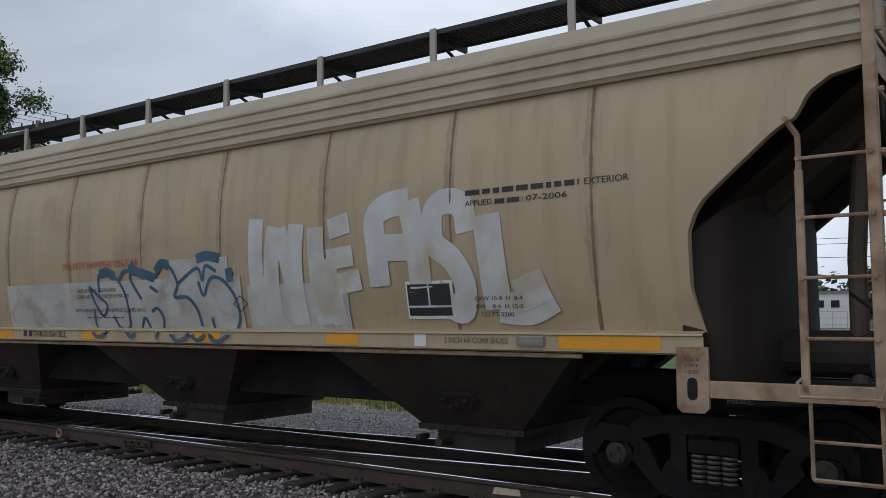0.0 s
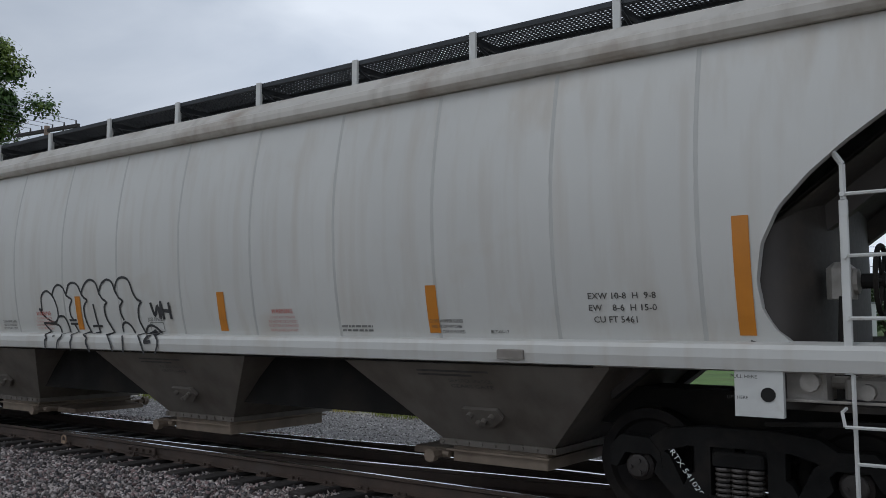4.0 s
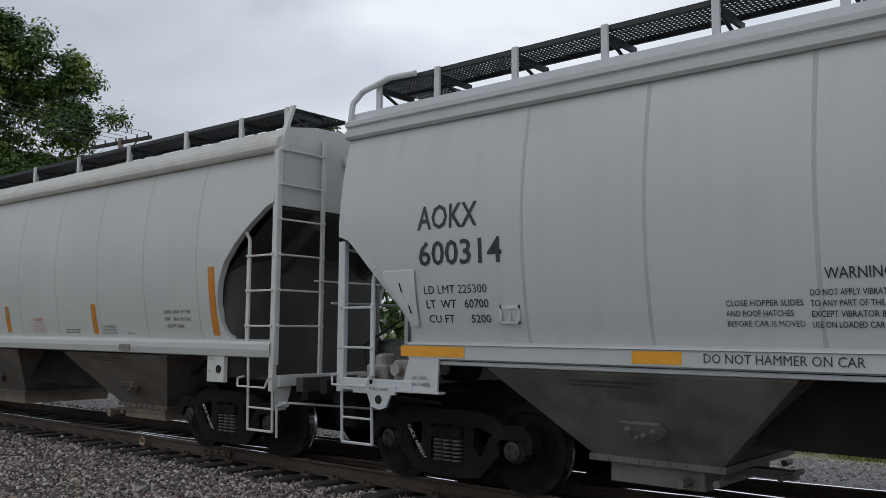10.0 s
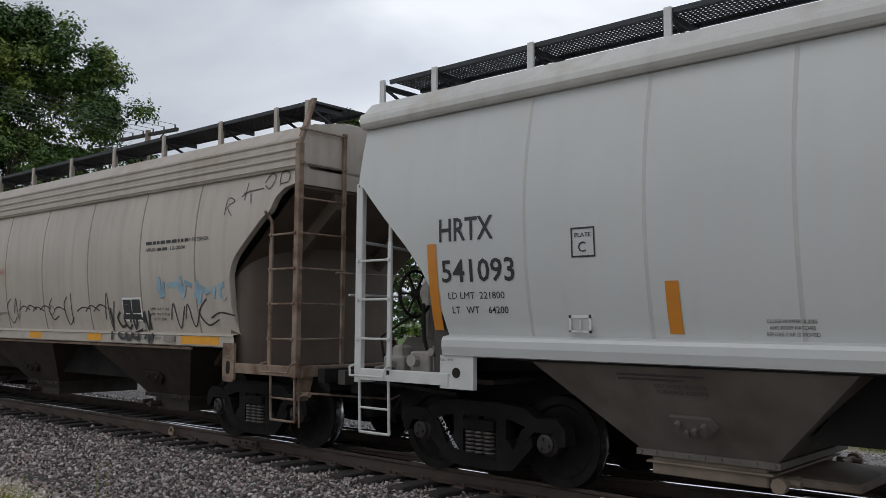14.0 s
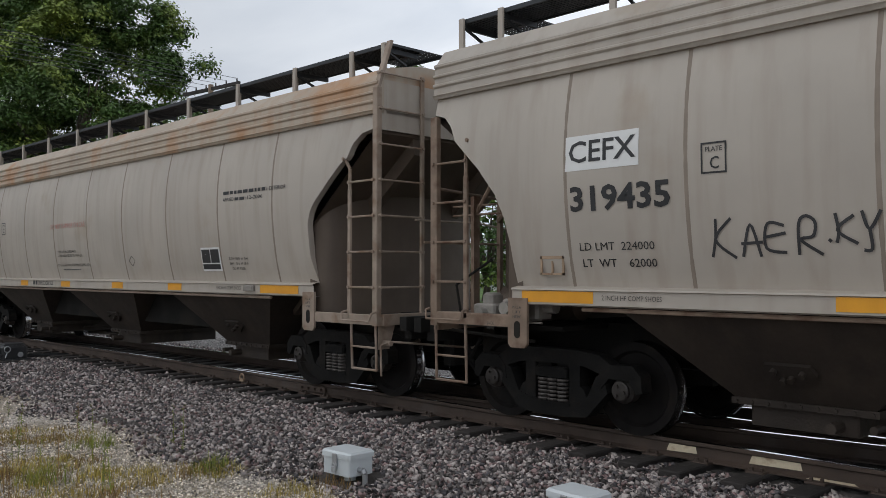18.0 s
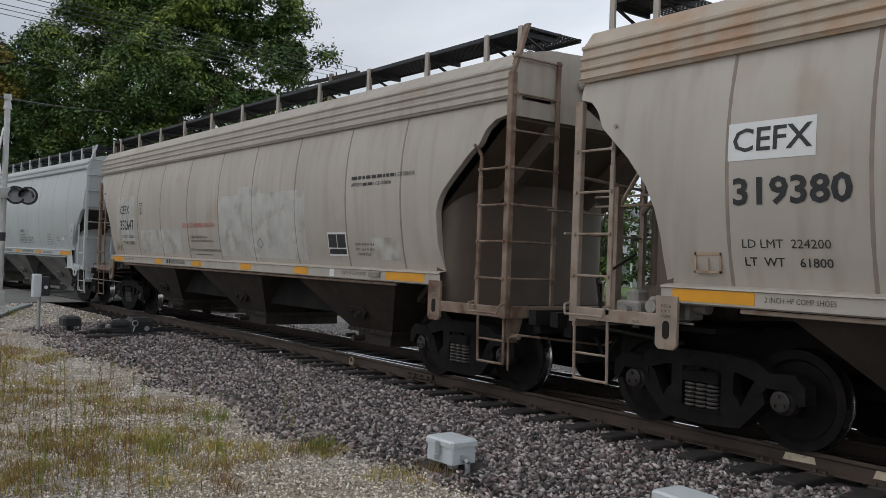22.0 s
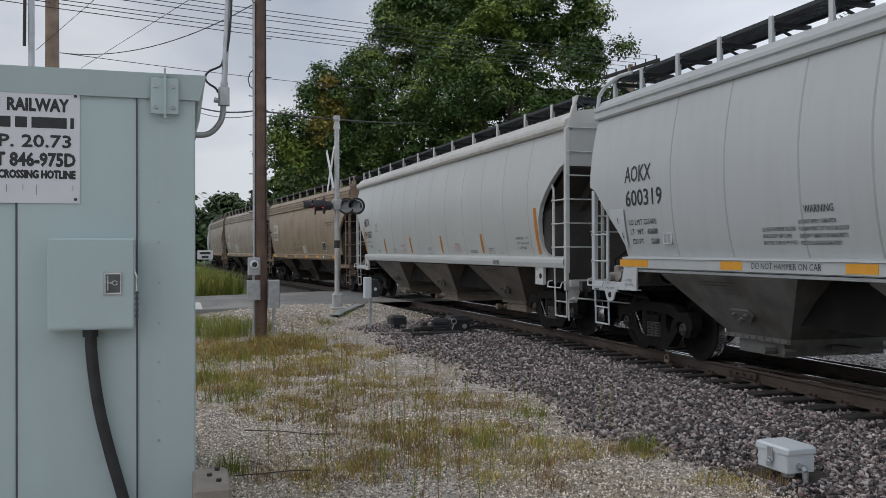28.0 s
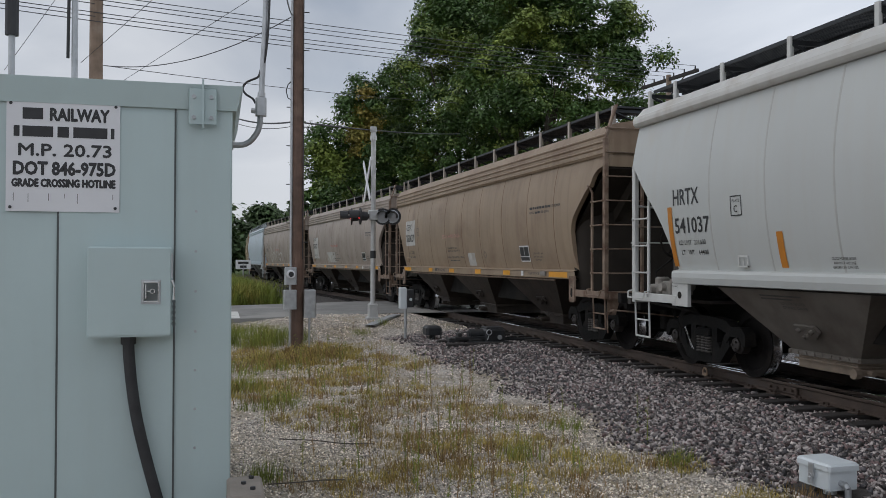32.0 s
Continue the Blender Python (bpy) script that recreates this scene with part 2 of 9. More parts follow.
M = {
    "tan": material("weathered_tan_paint", (0.43, 0.34, 0.218), 0.5, var=0.08, scale=0.7, dirt=(0.35, 0.25, 0.165), dirt_at=0.56, dirt_scale=0.8, streak=(0.27, 0.165, 0.09), streak_amt=0.4),
    "tan_roof": material("faded_tan_roof_paint", (0.43, 0.365, 0.27), 0.55, var=0.08, scale=0.7, dirt=(0.36, 0.29, 0.21), dirt_at=0.55, dirt_scale=0.9, streak=(0.29, 0.21, 0.14), streak_amt=0.35),
    "brown": material("weathered_brown_tan_paint", (0.29, 0.215, 0.145), 0.55, var=0.1, scale=0.7, dirt=(0.22, 0.15, 0.1), dirt_at=0.52, dirt_scale=0.8, streak=(0.16, 0.10, 0.065), streak_amt=0.5),
    "dull": material("dull_pinkish_grey_paint", (0.32, 0.265, 0.225), 0.55, var=0.1, scale=0.7, dirt=(0.24, 0.19, 0.155), dirt_at=0.52, dirt_scale=0.8, streak=(0.18, 0.14, 0.11), streak_amt=0.45),
    "greige": material("weathered_greige_paint", (0.42, 0.376, 0.327), 0.5, var=0.07, scale=0.7, dirt=(0.34, 0.27, 0.20), dirt_at=0.6, dirt_scale=0.8, streak=(0.25, 0.185, 0.135), streak_amt=0.4),
    "rusty": material("rust_stained_greige_paint", (0.42, 0.355, 0.285), 0.55, var=0.08, scale=0.9, dirt=(0.42, 0.22, 0.10), dirt_at=0.52, dirt_scale=1.1, streak=(0.36, 0.19, 0.09), streak_amt=0.5),
    "white": material("off_white_paint", (0.476, 0.488, 0.475), 0.42, var=0.035, scale=0.6, dirt=(0.48, 0.455, 0.41), dirt_at=0.66, dirt_scale=0.9, streak=(0.45, 0.42, 0.37), streak_amt=0.3),
    "white_grimy": material("grimy_off_white_paint", (0.52, 0.515, 0.49), 0.45, var=0.04, scale=0.6, dirt=(0.45, 0.41, 0.355), dirt_at=0.6, dirt_scale=0.9, streak=(0.38, 0.33, 0.27), streak_amt=0.5),
    "white_edge": material("slightly_soiled_white_eave", (0.53, 0.52, 0.495), 0.5, var=0.06, scale=0.8, dirt=(0.4, 0.36, 0.31), dirt_at=0.56, dirt_scale=1.6, streak=(0.36, 0.32, 0.28), streak_amt=0.35),
    "white_eave": material("dirt_stained_white_eave", (0.47, 0.445, 0.405), 0.55, var=0.08, scale=0.8, dirt=(0.30, 0.255, 0.21), dirt_at=0.5, dirt_scale=1.6, streak=(0.24, 0.2, 0.165), streak_amt=0.55),
    "grey": material("light_grey_paint", (0.45, 0.467, 0.47), 0.42, var=0.03, scale=0.6, dirt=(0.40, 0.41, 0.40), dirt_at=0.64, dirt_scale=0.9, streak=(0.36, 0.36, 0.34), streak_amt=0.3),
    "blue": material("pale_blue_grey_paint", (0.48, 0.54, 0.60), 0.45, var=0.04, scale=0.6),
    "rust_stain": material("brown_rust_run", (0.36, 0.265, 0.165), 0.6, var=0.12, scale=1.0, dirt=(0.42, 0.33, 0.215), dirt_at=0.5, dirt_scale=3.0, streak=(0.27, 0.175, 0.1), streak_amt=0.6),
    "seam_tan": material("rusty_weld_seam", (0.21, 0.135, 0.083), 0.7, var=0.25, scale=2.0),
    "seam_greige": material("dirty_weld_seam", (0.25, 0.205, 0.165), 0.7, var=0.2, scale=2.0),
    "seam_white": material("faint_weld_seam", (0.425, 0.42, 0.40), 0.5, var=0.08, scale=2.0),
    "seam_grey": material("grey_weld_seam", (0.36, 0.37, 0.37), 0.5, var=0.1, scale=2.0),
    # Hopper brown is kept near black: grime plus the shade beneath the car body.
    "hop_tan": material("grimy_shaded_brown_hopper", (0.026, 0.018, 0.013), 0.75, var=0.25, scale=1.5, dirt=(0.042, 0.03, 0.022), streak=(0.07, 0.05, 0.036), streak_amt=0.4, bump=0.2),
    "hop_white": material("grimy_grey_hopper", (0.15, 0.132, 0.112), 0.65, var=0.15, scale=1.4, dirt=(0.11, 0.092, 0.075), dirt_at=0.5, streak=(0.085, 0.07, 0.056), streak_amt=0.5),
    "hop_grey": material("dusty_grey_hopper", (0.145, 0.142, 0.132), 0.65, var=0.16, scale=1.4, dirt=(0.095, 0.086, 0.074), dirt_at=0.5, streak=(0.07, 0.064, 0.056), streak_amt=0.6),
    # Bed colour is dark to imitate the shade in gaps between stones.
    "bed": material("shaded_ballast_bed", (0.06, 0.052, 0.047), 0.95, var=0.3, scale=6.0, bump=0.8, bscale=30),
    # Same ballast beyond the track, coloured paler for the grazing view.
    "bed_pale": material("pale_ballast_bed", (0.2, 0.19, 0.185), 0.95, var=0.3, scale=9.0, bump=0.8, bscale=40),
    "gate": material("dusty_tan_gate", (0.22, 0.17, 0.125), 0.7, var=0.25, scale=2.5, dirt=(0.1, 0.07, 0.05)),
    # Slope sheets are coloured darker to hold the shade inside the end openings.
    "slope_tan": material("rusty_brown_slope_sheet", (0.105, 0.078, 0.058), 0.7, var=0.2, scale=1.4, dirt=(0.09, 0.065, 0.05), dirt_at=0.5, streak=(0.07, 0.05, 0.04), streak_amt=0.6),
    "slope_soot_shade": material("sooty_shaded_slope_sheet", (0.036, 0.03, 0.025), 0.75, var=0.25, scale=1.4, dirt=(0.06, 0.047, 0.036), dirt_at=0.55, streak=(0.03, 0.025, 0.02), streak_amt=0.6, spec=0.15),
    "slope_dark": material("coated_shaded_slope_sheet", (0.044, 0.038, 0.034), 0.65, var=0.18, scale=1.6, dirt=(0.085, 0.068, 0.054)),
    "ladder_tan": material("rust_worn_tan_steel", (0.36, 0.255, 0.17), 0.6, var=0.2, scale=5.0, dirt=(0.2, 0.105, 0.055), dirt_at=0.5, dirt_scale=4.0),
    "ladder_greige": material("worn_greige_steel", (0.30, 0.235, 0.185), 0.6, var=0.15, scale=5.0, dirt=(0.2, 0.125, 0.08), dirt_at=0.52, dirt_scale=4.0),
    "ladder_rust": material("rust_brown_worn_steel", (0.23, 0.165, 0.12), 0.65, var=0.2, scale=5.0, dirt=(0.12, 0.065, 0.04), dirt_at=0.48, dirt_scale=4.0),
    "ladder_white": material("white_painted_steel", (0.55, 0.55, 0.53), 0.45, var=0.06, scale=4.0, dirt=(0.42, 0.39, 0.35), dirt_at=0.62, dirt_scale=5.0),
    "ladder_grey": material("grey_painted_steel", (0.50, 0.52, 0.53), 0.45, var=0.05, scale=4.0, dirt=(0.38, 0.38, 0.37), dirt_at=0.64, dirt_scale=5.0),
    "grating": material("dark_steel_grating", (0.045, 0.048, 0.052), 0.55, metal=0.6, var=0.2, scale=4.0),
    # Truck, wheel and bearing colours are lowered for the shade below the sills.
    "truck": material("grimy_shaded_cast_steel", (0.011, 0.0105, 0.010), 0.75, var=0.3, scale=5.0, dirt=(0.024, 0.02, 0.017), dirt_scale=3.0, bump=0.3, bscale=30, spec=0.12),
    "spring": material("greasy_spring_steel", (0.07, 0.062, 0.056), 0.5, metal=0.3, var=0.3, scale=10.0),
    "wheel": material("shaded_wheel_steel", (0.012, 0.0105, 0.010), 0.7, var=0.3, scale=5.0, dirt=(0.024, 0.02, 0.017), dirt_scale=3.0, spec=0.12),
    "tread": material("polished_wheel_tread", (0.55, 0.55, 0.56), 0.22, metal=1.0, var=0.1, scale=6.0),
    "bearing": material("rusty_bearing_cap", (0.026, 0.021, 0.018), 0.6, var=0.3, scale=9.0),
    # Underframe black stands in for the deep shade beneath the cars.
    "under": material("shaded_black_underframe", (0.016, 0.015, 0.014), 0.85, var=0.3, scale=2.5, dirt=(0.03, 0.025, 0.02), spec=0.2),
    "valve": material("dusty_cast_valve", (0.27, 0.25, 0.225), 0.6, var=0.2, scale=8.0, dirt=(0.14, 0.12, 0.1)),
    "yellow": material("yellow_reflective_tape", (0.72, 0.325, 0.018), 0.35, var=0.05, scale=6.0, dirt=(0.5, 0.27, 0.05), dirt_at=0.66, dirt_scale=6.0),
    "orange": material("orange_reflective_tape", (0.50, 0.185, 0.018), 0.35, var=0.05, scale=6.0),
    "whitetape": material("white_reflective_tape", (0.7, 0.7, 0.69), 0.35, var=0.04, scale=6.0),
    "black": material("black_stencil_paint", (0.022, 0.022, 0.024), 0.5, var=0.2, scale=9.0),
    "faded": material("faded_black_stencil", (0.06, 0.055, 0.05), 0.6, var=0.3, scale=9.0),
    "hazy": material("grey_small_print", (0.13, 0.127, 0.12), 0.6, var=0.2, scale=9.0),
    "red": material("faded_red_stencil", (0.5, 0.10, 0.075), 0.55, var=0.15, scale=9.0),
    "pinkish": material("pale_red_small_print", (0.5, 0.24, 0.21), 0.55, var=0.15, scale=9.0),
    "patch": material("grey_paint_out_patch", (0.46, 0.45, 0.425), 0.55, var=0.12, scale=2.5, dirt=(0.33, 0.285, 0.23), dirt_at=0.53, dirt_scale=3.0, streak=(0.3, 0.26, 0.21), streak_amt=0.35),
    "spray_white": material("white_spray_paint", (0.54, 0.54, 0.53), 0.55, var=0.1, scale=2.0, dirt=(0.45, 0.40, 0.32), dirt_at=0.5, dirt_scale=2.2, streak=(0.44, 0.37, 0.27), streak_amt=0.6),
    "spray_blue": material("dark_blue_spray_paint", (0.045, 0.105, 0.17), 0.55, var=0.2, scale=3.0),
    "spray_sky": material("light_blue_spray_paint", (0.22, 0.36, 0.44), 0.6, var=0.2, scale=3.0, dirt=(0.42, 0.365, 0.305), dirt_at=0.5, dirt_scale=5.0),
    "spray_black": material("black_spray_paint", (0.03, 0.03, 0.033), 0.5, var=0.2, scale=3.0),
    "rail": material("rusty_rail_side", (0.058, 0.039, 0.029), 0.75, var=0.25, scale=3.0, dirt=(0.065, 0.05, 0.042), dirt_scale=2.0, bump=0.15),
    "railtop": material("polished_rail_head", (0.75, 0.75, 0.76), 0.12, metal=1.0, var=0.1, scale=4.0),
    # Tie colour is lowered as well, for the shade the train throws on it.
    "tie": material("creosoted_wooden_tie", (0.026, 0.022, 0.020), 0.85, var=0.35, scale=4.0, dirt=(0.055, 0.047, 0.041), dirt_scale=5.0, bump=0.5, bscale=20, random=0.3),
    "stone": material("crushed_ballast_stone", (0.33, 0.29, 0.274), 0.85, var=0.3, scale=8.0, bump=0.3, bscale=30, random=0.9),
    "stone_dark": material("dark_ballast_stone", (0.085, 0.078, 0.082), 0.85, var=0.3, scale=8.0, random=0.6),
    "stone_red": material("reddish_ballast_stone", (0.22, 0.155, 0.148), 0.85, var=0.3, scale=8.0, random=0.7),
    # Oil stain, darkened further to paint in the shade under the train.
    "stone_oily_shaded": material("oily_shaded_ballast_stone", (0.055, 0.05, 0.045), 0.85, var=0.3, scale=8.0, random=0.7),
    "paint_splash": material("cream_paint_splash", (0.62, 0.53, 0.38), 0.6, var=0.15, scale=8.0, dirt=(0.3, 0.2, 0.13), dirt_at=0.5, dirt_scale=8.0),
}


# ---- mesh helpers ----
class Geo:
    """Vertices and faces of one mesh under construction."""

    def __init__(self):
        self.v, self.f = [], []

    def add(self, verts, faces):
        k = len(self.v)
        self.v += [tuple(p) for p in verts]
        self.f += [tuple(i + k for i in q) for q in faces]
        return self

    def box(self, x0, x1, y0, y1, z0, z1):
        c = [(x, y, z) for x in (x0, x1) for y in (y0, y1) for z in (z0, z1)]
        return self.add(c, [(0, 1, 3, 2), (4, 6, 7, 5), (0, 4, 5, 1), (2, 3, 7, 6), (0, 2, 6, 4), (1, 5, 7, 3)])

    def cbox(self, x0, x1, y0, y1, z0, z1, c=0.01):
        """A box with chamfered upright and top edges."""
        lo = [(x0 + c, y0), (x1 - c, y0), (x1, y0 + c), (x1, y1 - c), (x1 - c, y1), (x0 + c, y1), (x0, y1 - c), (x0, y0 + c)]
        mx, my = (x0 + x1) / 2, (y0 + y1) / 2
        sx, sy = 1 - 2 * c / max(1e-6, x1 - x0), 1 - 2 * c / max(1e-6, y1 - y0)
        v = [(x, y, z0) for x, y in lo] + [(x, y, z1 - c) for x, y in lo] + [(mx + (x - mx) * sx, my + (y - my) * sy, z1) for x, y in lo]
        f = [tuple(range(7, -1, -1)), tuple(range(16, 24))]
        for r in (0, 8):
            f += [(r + i, r + (i + 1) % 8, r + 8 + (i + 1) % 8, r + 8 + i) for i in range(8)]
        return self.add(v, f)

    def tube(self, a, b, r, n=8, r2=None, caps=True):
        a, b = Vector(a), Vector(b)
        d = (b - a).normalized()
        u = d.orthogonal().normalized()
        w = d.cross(u)
        r2 = r if r2 is None else r2
        v = [p + (u * math.cos(6.28318 * i / n) + w * math.sin(6.28318 * i / n)) * q for p, q in ((a, r), (b, r2)) for i in range(n)]
        f = [(i, (i + 1) % n, n + (i + 1) % n, n + i) for i in range(n)]
        if caps:
            f += [tuple(range(n - 1, -1, -1)), tuple(range(n, 2 * n))]
        return self.add(v, f)

    def rod(self, pts, r, n=6):
        for a, b in zip(pts, pts[1:]):
            self.tube(a, b, r, n)
        return self

    def prism(self, poly, y0, y1):
        """A polygon in x and z, drawn out along y."""
        n = len(poly)
        v = [(x, y0, z) for x, z in poly] + [(x, y1, z) for x, z in poly]
        f = [tuple(range(n)), tuple(range(2 * n - 1, n - 1, -1))] + [(i, n + i, n + (i + 1) % n, (i + 1) % n) for i in range(n)]
        return self.add(v, f)

    def sheet(self, rows):
        """A surface through rows of points, all of one length."""
        n = len(rows[0])
        return self.add([p for r in rows for p in r], [(i * n + j, i * n + j + 1, (i + 1) * n + j + 1, (i + 1) * n + j) for i in range(len(rows) - 1) for j in range(n - 1)])

    def turned(self, prof, c, n=24):
        """A profile of (radius, y) turned about the y axis through c."""
        cx, cy, cz = c
        rows = [[(cx + r * math.sin(6.28318 * i / n), cy + y, cz + r * math.cos(6.28318 * i / n)) for i in range(n)] for r, y in prof]
        return self.add([p for r in rows for p in r], [(k * n + i, k * n + (i + 1) % n, (k + 1) * n + (i + 1) % n, (k + 1) * n + i) for k in range(len(prof) - 1) for i in range(n)])

    def ring(self, c, R, r, axis="z", n=16, m=6):
        rows = []
        for i in range(n + 1):
            a = 6.28318 * i / n
            row = []
            for j in range(m + 1):
                b = 6.28318 * j / m
                q = (R + r * math.cos(b)) * math.cos(a), (R + r * math.cos(b)) * math.sin(a), r * math.sin(b)
                q = {"z": q, "y": (q[0], q[2], q[1]), "x": (q[2], q[0], q[1])}[axis]
                row.append((c[0] + q[0], c[1] + q[1], c[2] + q[2]))
            rows.append(row)
        return self.sheet(rows)

    def mesh(self, name, mat, smooth=False):
        me = bpy.data.meshes.new(name)
        me.from_pydata(self.v, [], self.f)
        me.materials.append(mat)
        if smooth:
            me.shade_smooth()
        me.update()
        return me


def part(name, g, mat, parent=None, label="", smooth=False, at=None, cache=None):
    """One mesh object under a thing or a part. cache: a key under which alike pieces share their mesh."""
    if cache is not None and (name, cache, mat) in MESHES:
        me = MESHES[name, cache, mat]
    else:
        me = (g() if callable(g) else g).mesh(name, M[mat], smooth)
        if cache is not None:
            MESHES[name, cache, mat] = me
    ob = new(name, me)
    ob.parent = parent
    if at is not None:
        ob.matrix_basis = at
    if label:
        ob["label"] = label
    return ob


MESHES = {}


def thing(name, label, category, group="", kind="", at=None):
    ob = new(name)
    if at is not None:
        ob.matrix_basis = at
    return tagged(ob, label, category, group, kind)


def lerp(pts, x):
    for (a, va), (b, vb) in zip(pts, pts[1:]):
        if x <= b:
            return va + (vb - va) * (x - a) / (b - a) if b > a else vb
    return pts[-1][1]


# ---- the railway line ----
def track_y(x):
    return -1.48e-3 * max(0.0, -12 - x) ** 2 + 2.97e-3 * max(0.0, -50 - x) ** 2


ARC = [(60.0, 60.0)]
while ARC[-1][1] > -260:
    _x = ARC[-1][1]
    ARC.append((ARC[-1][0] - math.hypot(1.0, track_y(_x - 1) - track_y(_x)), _x - 1))
ARC.reverse()


def along(s):
    """The point of the track's middle at s metres along it."""
    x = lerp(ARC, s) if s < 60 else s
    return x, track_y(x)


# metres the train has gone, by the second
TRAVEL = [(0, 0.19), (3.5, 16.1), (5.5, 25.29), (6, 27.58), (7, 31.99), (8, 36.55), (11, 50.27), (15.5, 70.8), (18, 82.12), (20, 91.23), (22, 100.45), (24.5, 112.01), (28, 128.2), (32, 146.71)]

# ---- covered hopper cars ----
KIND = {}
KIND["T"] = dict(half=8.95, end=8.36, tc=7.0, top=3.66, hop=4.4,
              side=[(1.48, 1.45), (1.8, 1.53), (2.2, 1.59), (2.6, 1.62), (3.0, 1.61), (3.3, 1.575), (3.66, 1.50)],
              cut=[(1.48, 7.10), (1.86, 7.0), (2.3, 7.01), (2.45, 7.07), (2.56, 7.15), (3.05, 7.72), (3.12, 7.86), (3.3, 7.95), (3.42, 8.12), (3.46, 8.36), (9, 8.36)],
              cut_rear=[(1.48, 7.17), (1.96, 7.2), (2.23, 7.26), (2.48, 7.37), (2.77, 7.61), (3.0, 7.86), (3.12, 7.99), (3.29, 8.07), (3.42, 8.2), (3.46, 8.36), (9, 8.36)],
              roof=[(1.49, 3.655), (1.545, 3.645), (1.56, 3.67), (1.578, 3.685), (1.55, 3.70), (1.545, 3.77), (1.57, 3.79), (1.57, 3.81), (1.54, 3.825), (1.54, 3.885), (1.565, 3.90), (1.565, 3.92), (1.535, 3.935), (1.53, 4.0), (1.55, 4.02), (1.55, 4.045), (1.50, 4.07), (1.38, 4.23), (0.9, 4.33), (0, 4.38)],
              seams=[6.18, 4.69, 3.03, 1.35, -0.2, -1.85, -3.49, -5.09, -6.42],
              posts=[-8.15, -7.54, -6.05, -4.5, -2.96, -1.41, 0.13, 1.68, 3.22, 4.77, 6.3, 7.6, 8.25], board=4.585)
KIND["H"] = dict(half=9.25, end=8.55, tc=7.1, top=3.96, hop=4.62,
              side=[(1.53, 1.46), (1.8, 1.53), (2.2, 1.595), (2.6, 1.625), (2.95, 1.625), (3.3, 1.59), (3.6, 1.54), (3.96, 1.46)],
              cut=[(1.53, 7.66), (1.65, 7.53), (1.8, 7.45), (2.01, 7.42), (2.3, 7.47), (2.56, 7.60), (2.8, 7.83), (3.0, 8.07), (3.26, 8.44), (3.29, 8.55), (9, 8.55)],
              cut_rear=[(1.53, 7.22), (1.75, 7.26), (2.0, 7.38), (2.25, 7.52), (2.5, 7.72), (2.88, 8.1), (3.24, 8.46), (3.29, 8.55), (9, 8.55)],
              roof=[(1.45, 3.965), (1.52, 3.963), (1.55, 3.985), (1.575, 4.02), (1.575, 4.08), (1.56, 4.13), (1.50, 4.16), (1.38, 4.29), (0.9, 4.37), (0, 4.4)],
              seams=[0.44 + 1.31 * i for i in range(-5, 6)],
              posts=[-8.45, -7.6, -6.25, -4.7, -3.15, -1.6, -0.05, 1.52, 3.08, 4.65, 6.2, 7.5, 8.45], board=4.58)
KIND["K"] = dict(half=8.43, end=7.72, tc=6.5, top=3.97, hop=4.16,
              side=[(1.55, 1.46), (1.8, 1.53), (2.2, 1.595), (2.6, 1.625), (2.95, 1.625), (3.3, 1.59), (3.6, 1.54), (3.97, 1.46)],
              cut=[(1.55, 6.68), (1.75, 6.68), (1.95, 6.82), (2.32, 7.18), (2.70, 7.55), (2.75, 7.72), (9, 7.72)],
              roof=[(1.45, 3.925), (1.51, 3.915), (1.54, 3.945), (1.54, 4.01), (1.51, 4.025), (1.51, 4.05), (1.545, 4.07), (1.545, 4.12), (1.49, 4.15), (1.38, 4.26), (0.9, 4.36), (0, 4.4)],
              seams=[-5.15, -3.85, -2.42, -1.3, -0.2, 0.92, 2.05, 3.38, 4.8, 6.22],
              posts=[-7.4, -6.5, -5.44, -4.39, -3.29, -2.23, -1.16, -0.09, 1.0, 2.11, 3.19, 4.32, 5.44, 6.45, 7.45], board=4.61)
# the rear cut of the one white car whose sill runs on to its corner
FULL_CUT = [(1.53, 7.55), (1.82, 7.55), (2.1, 7.63), (2.49, 7.83), (2.85, 8.25), (3.24, 8.5), (3.29, 8.55), (9, 8.55)]
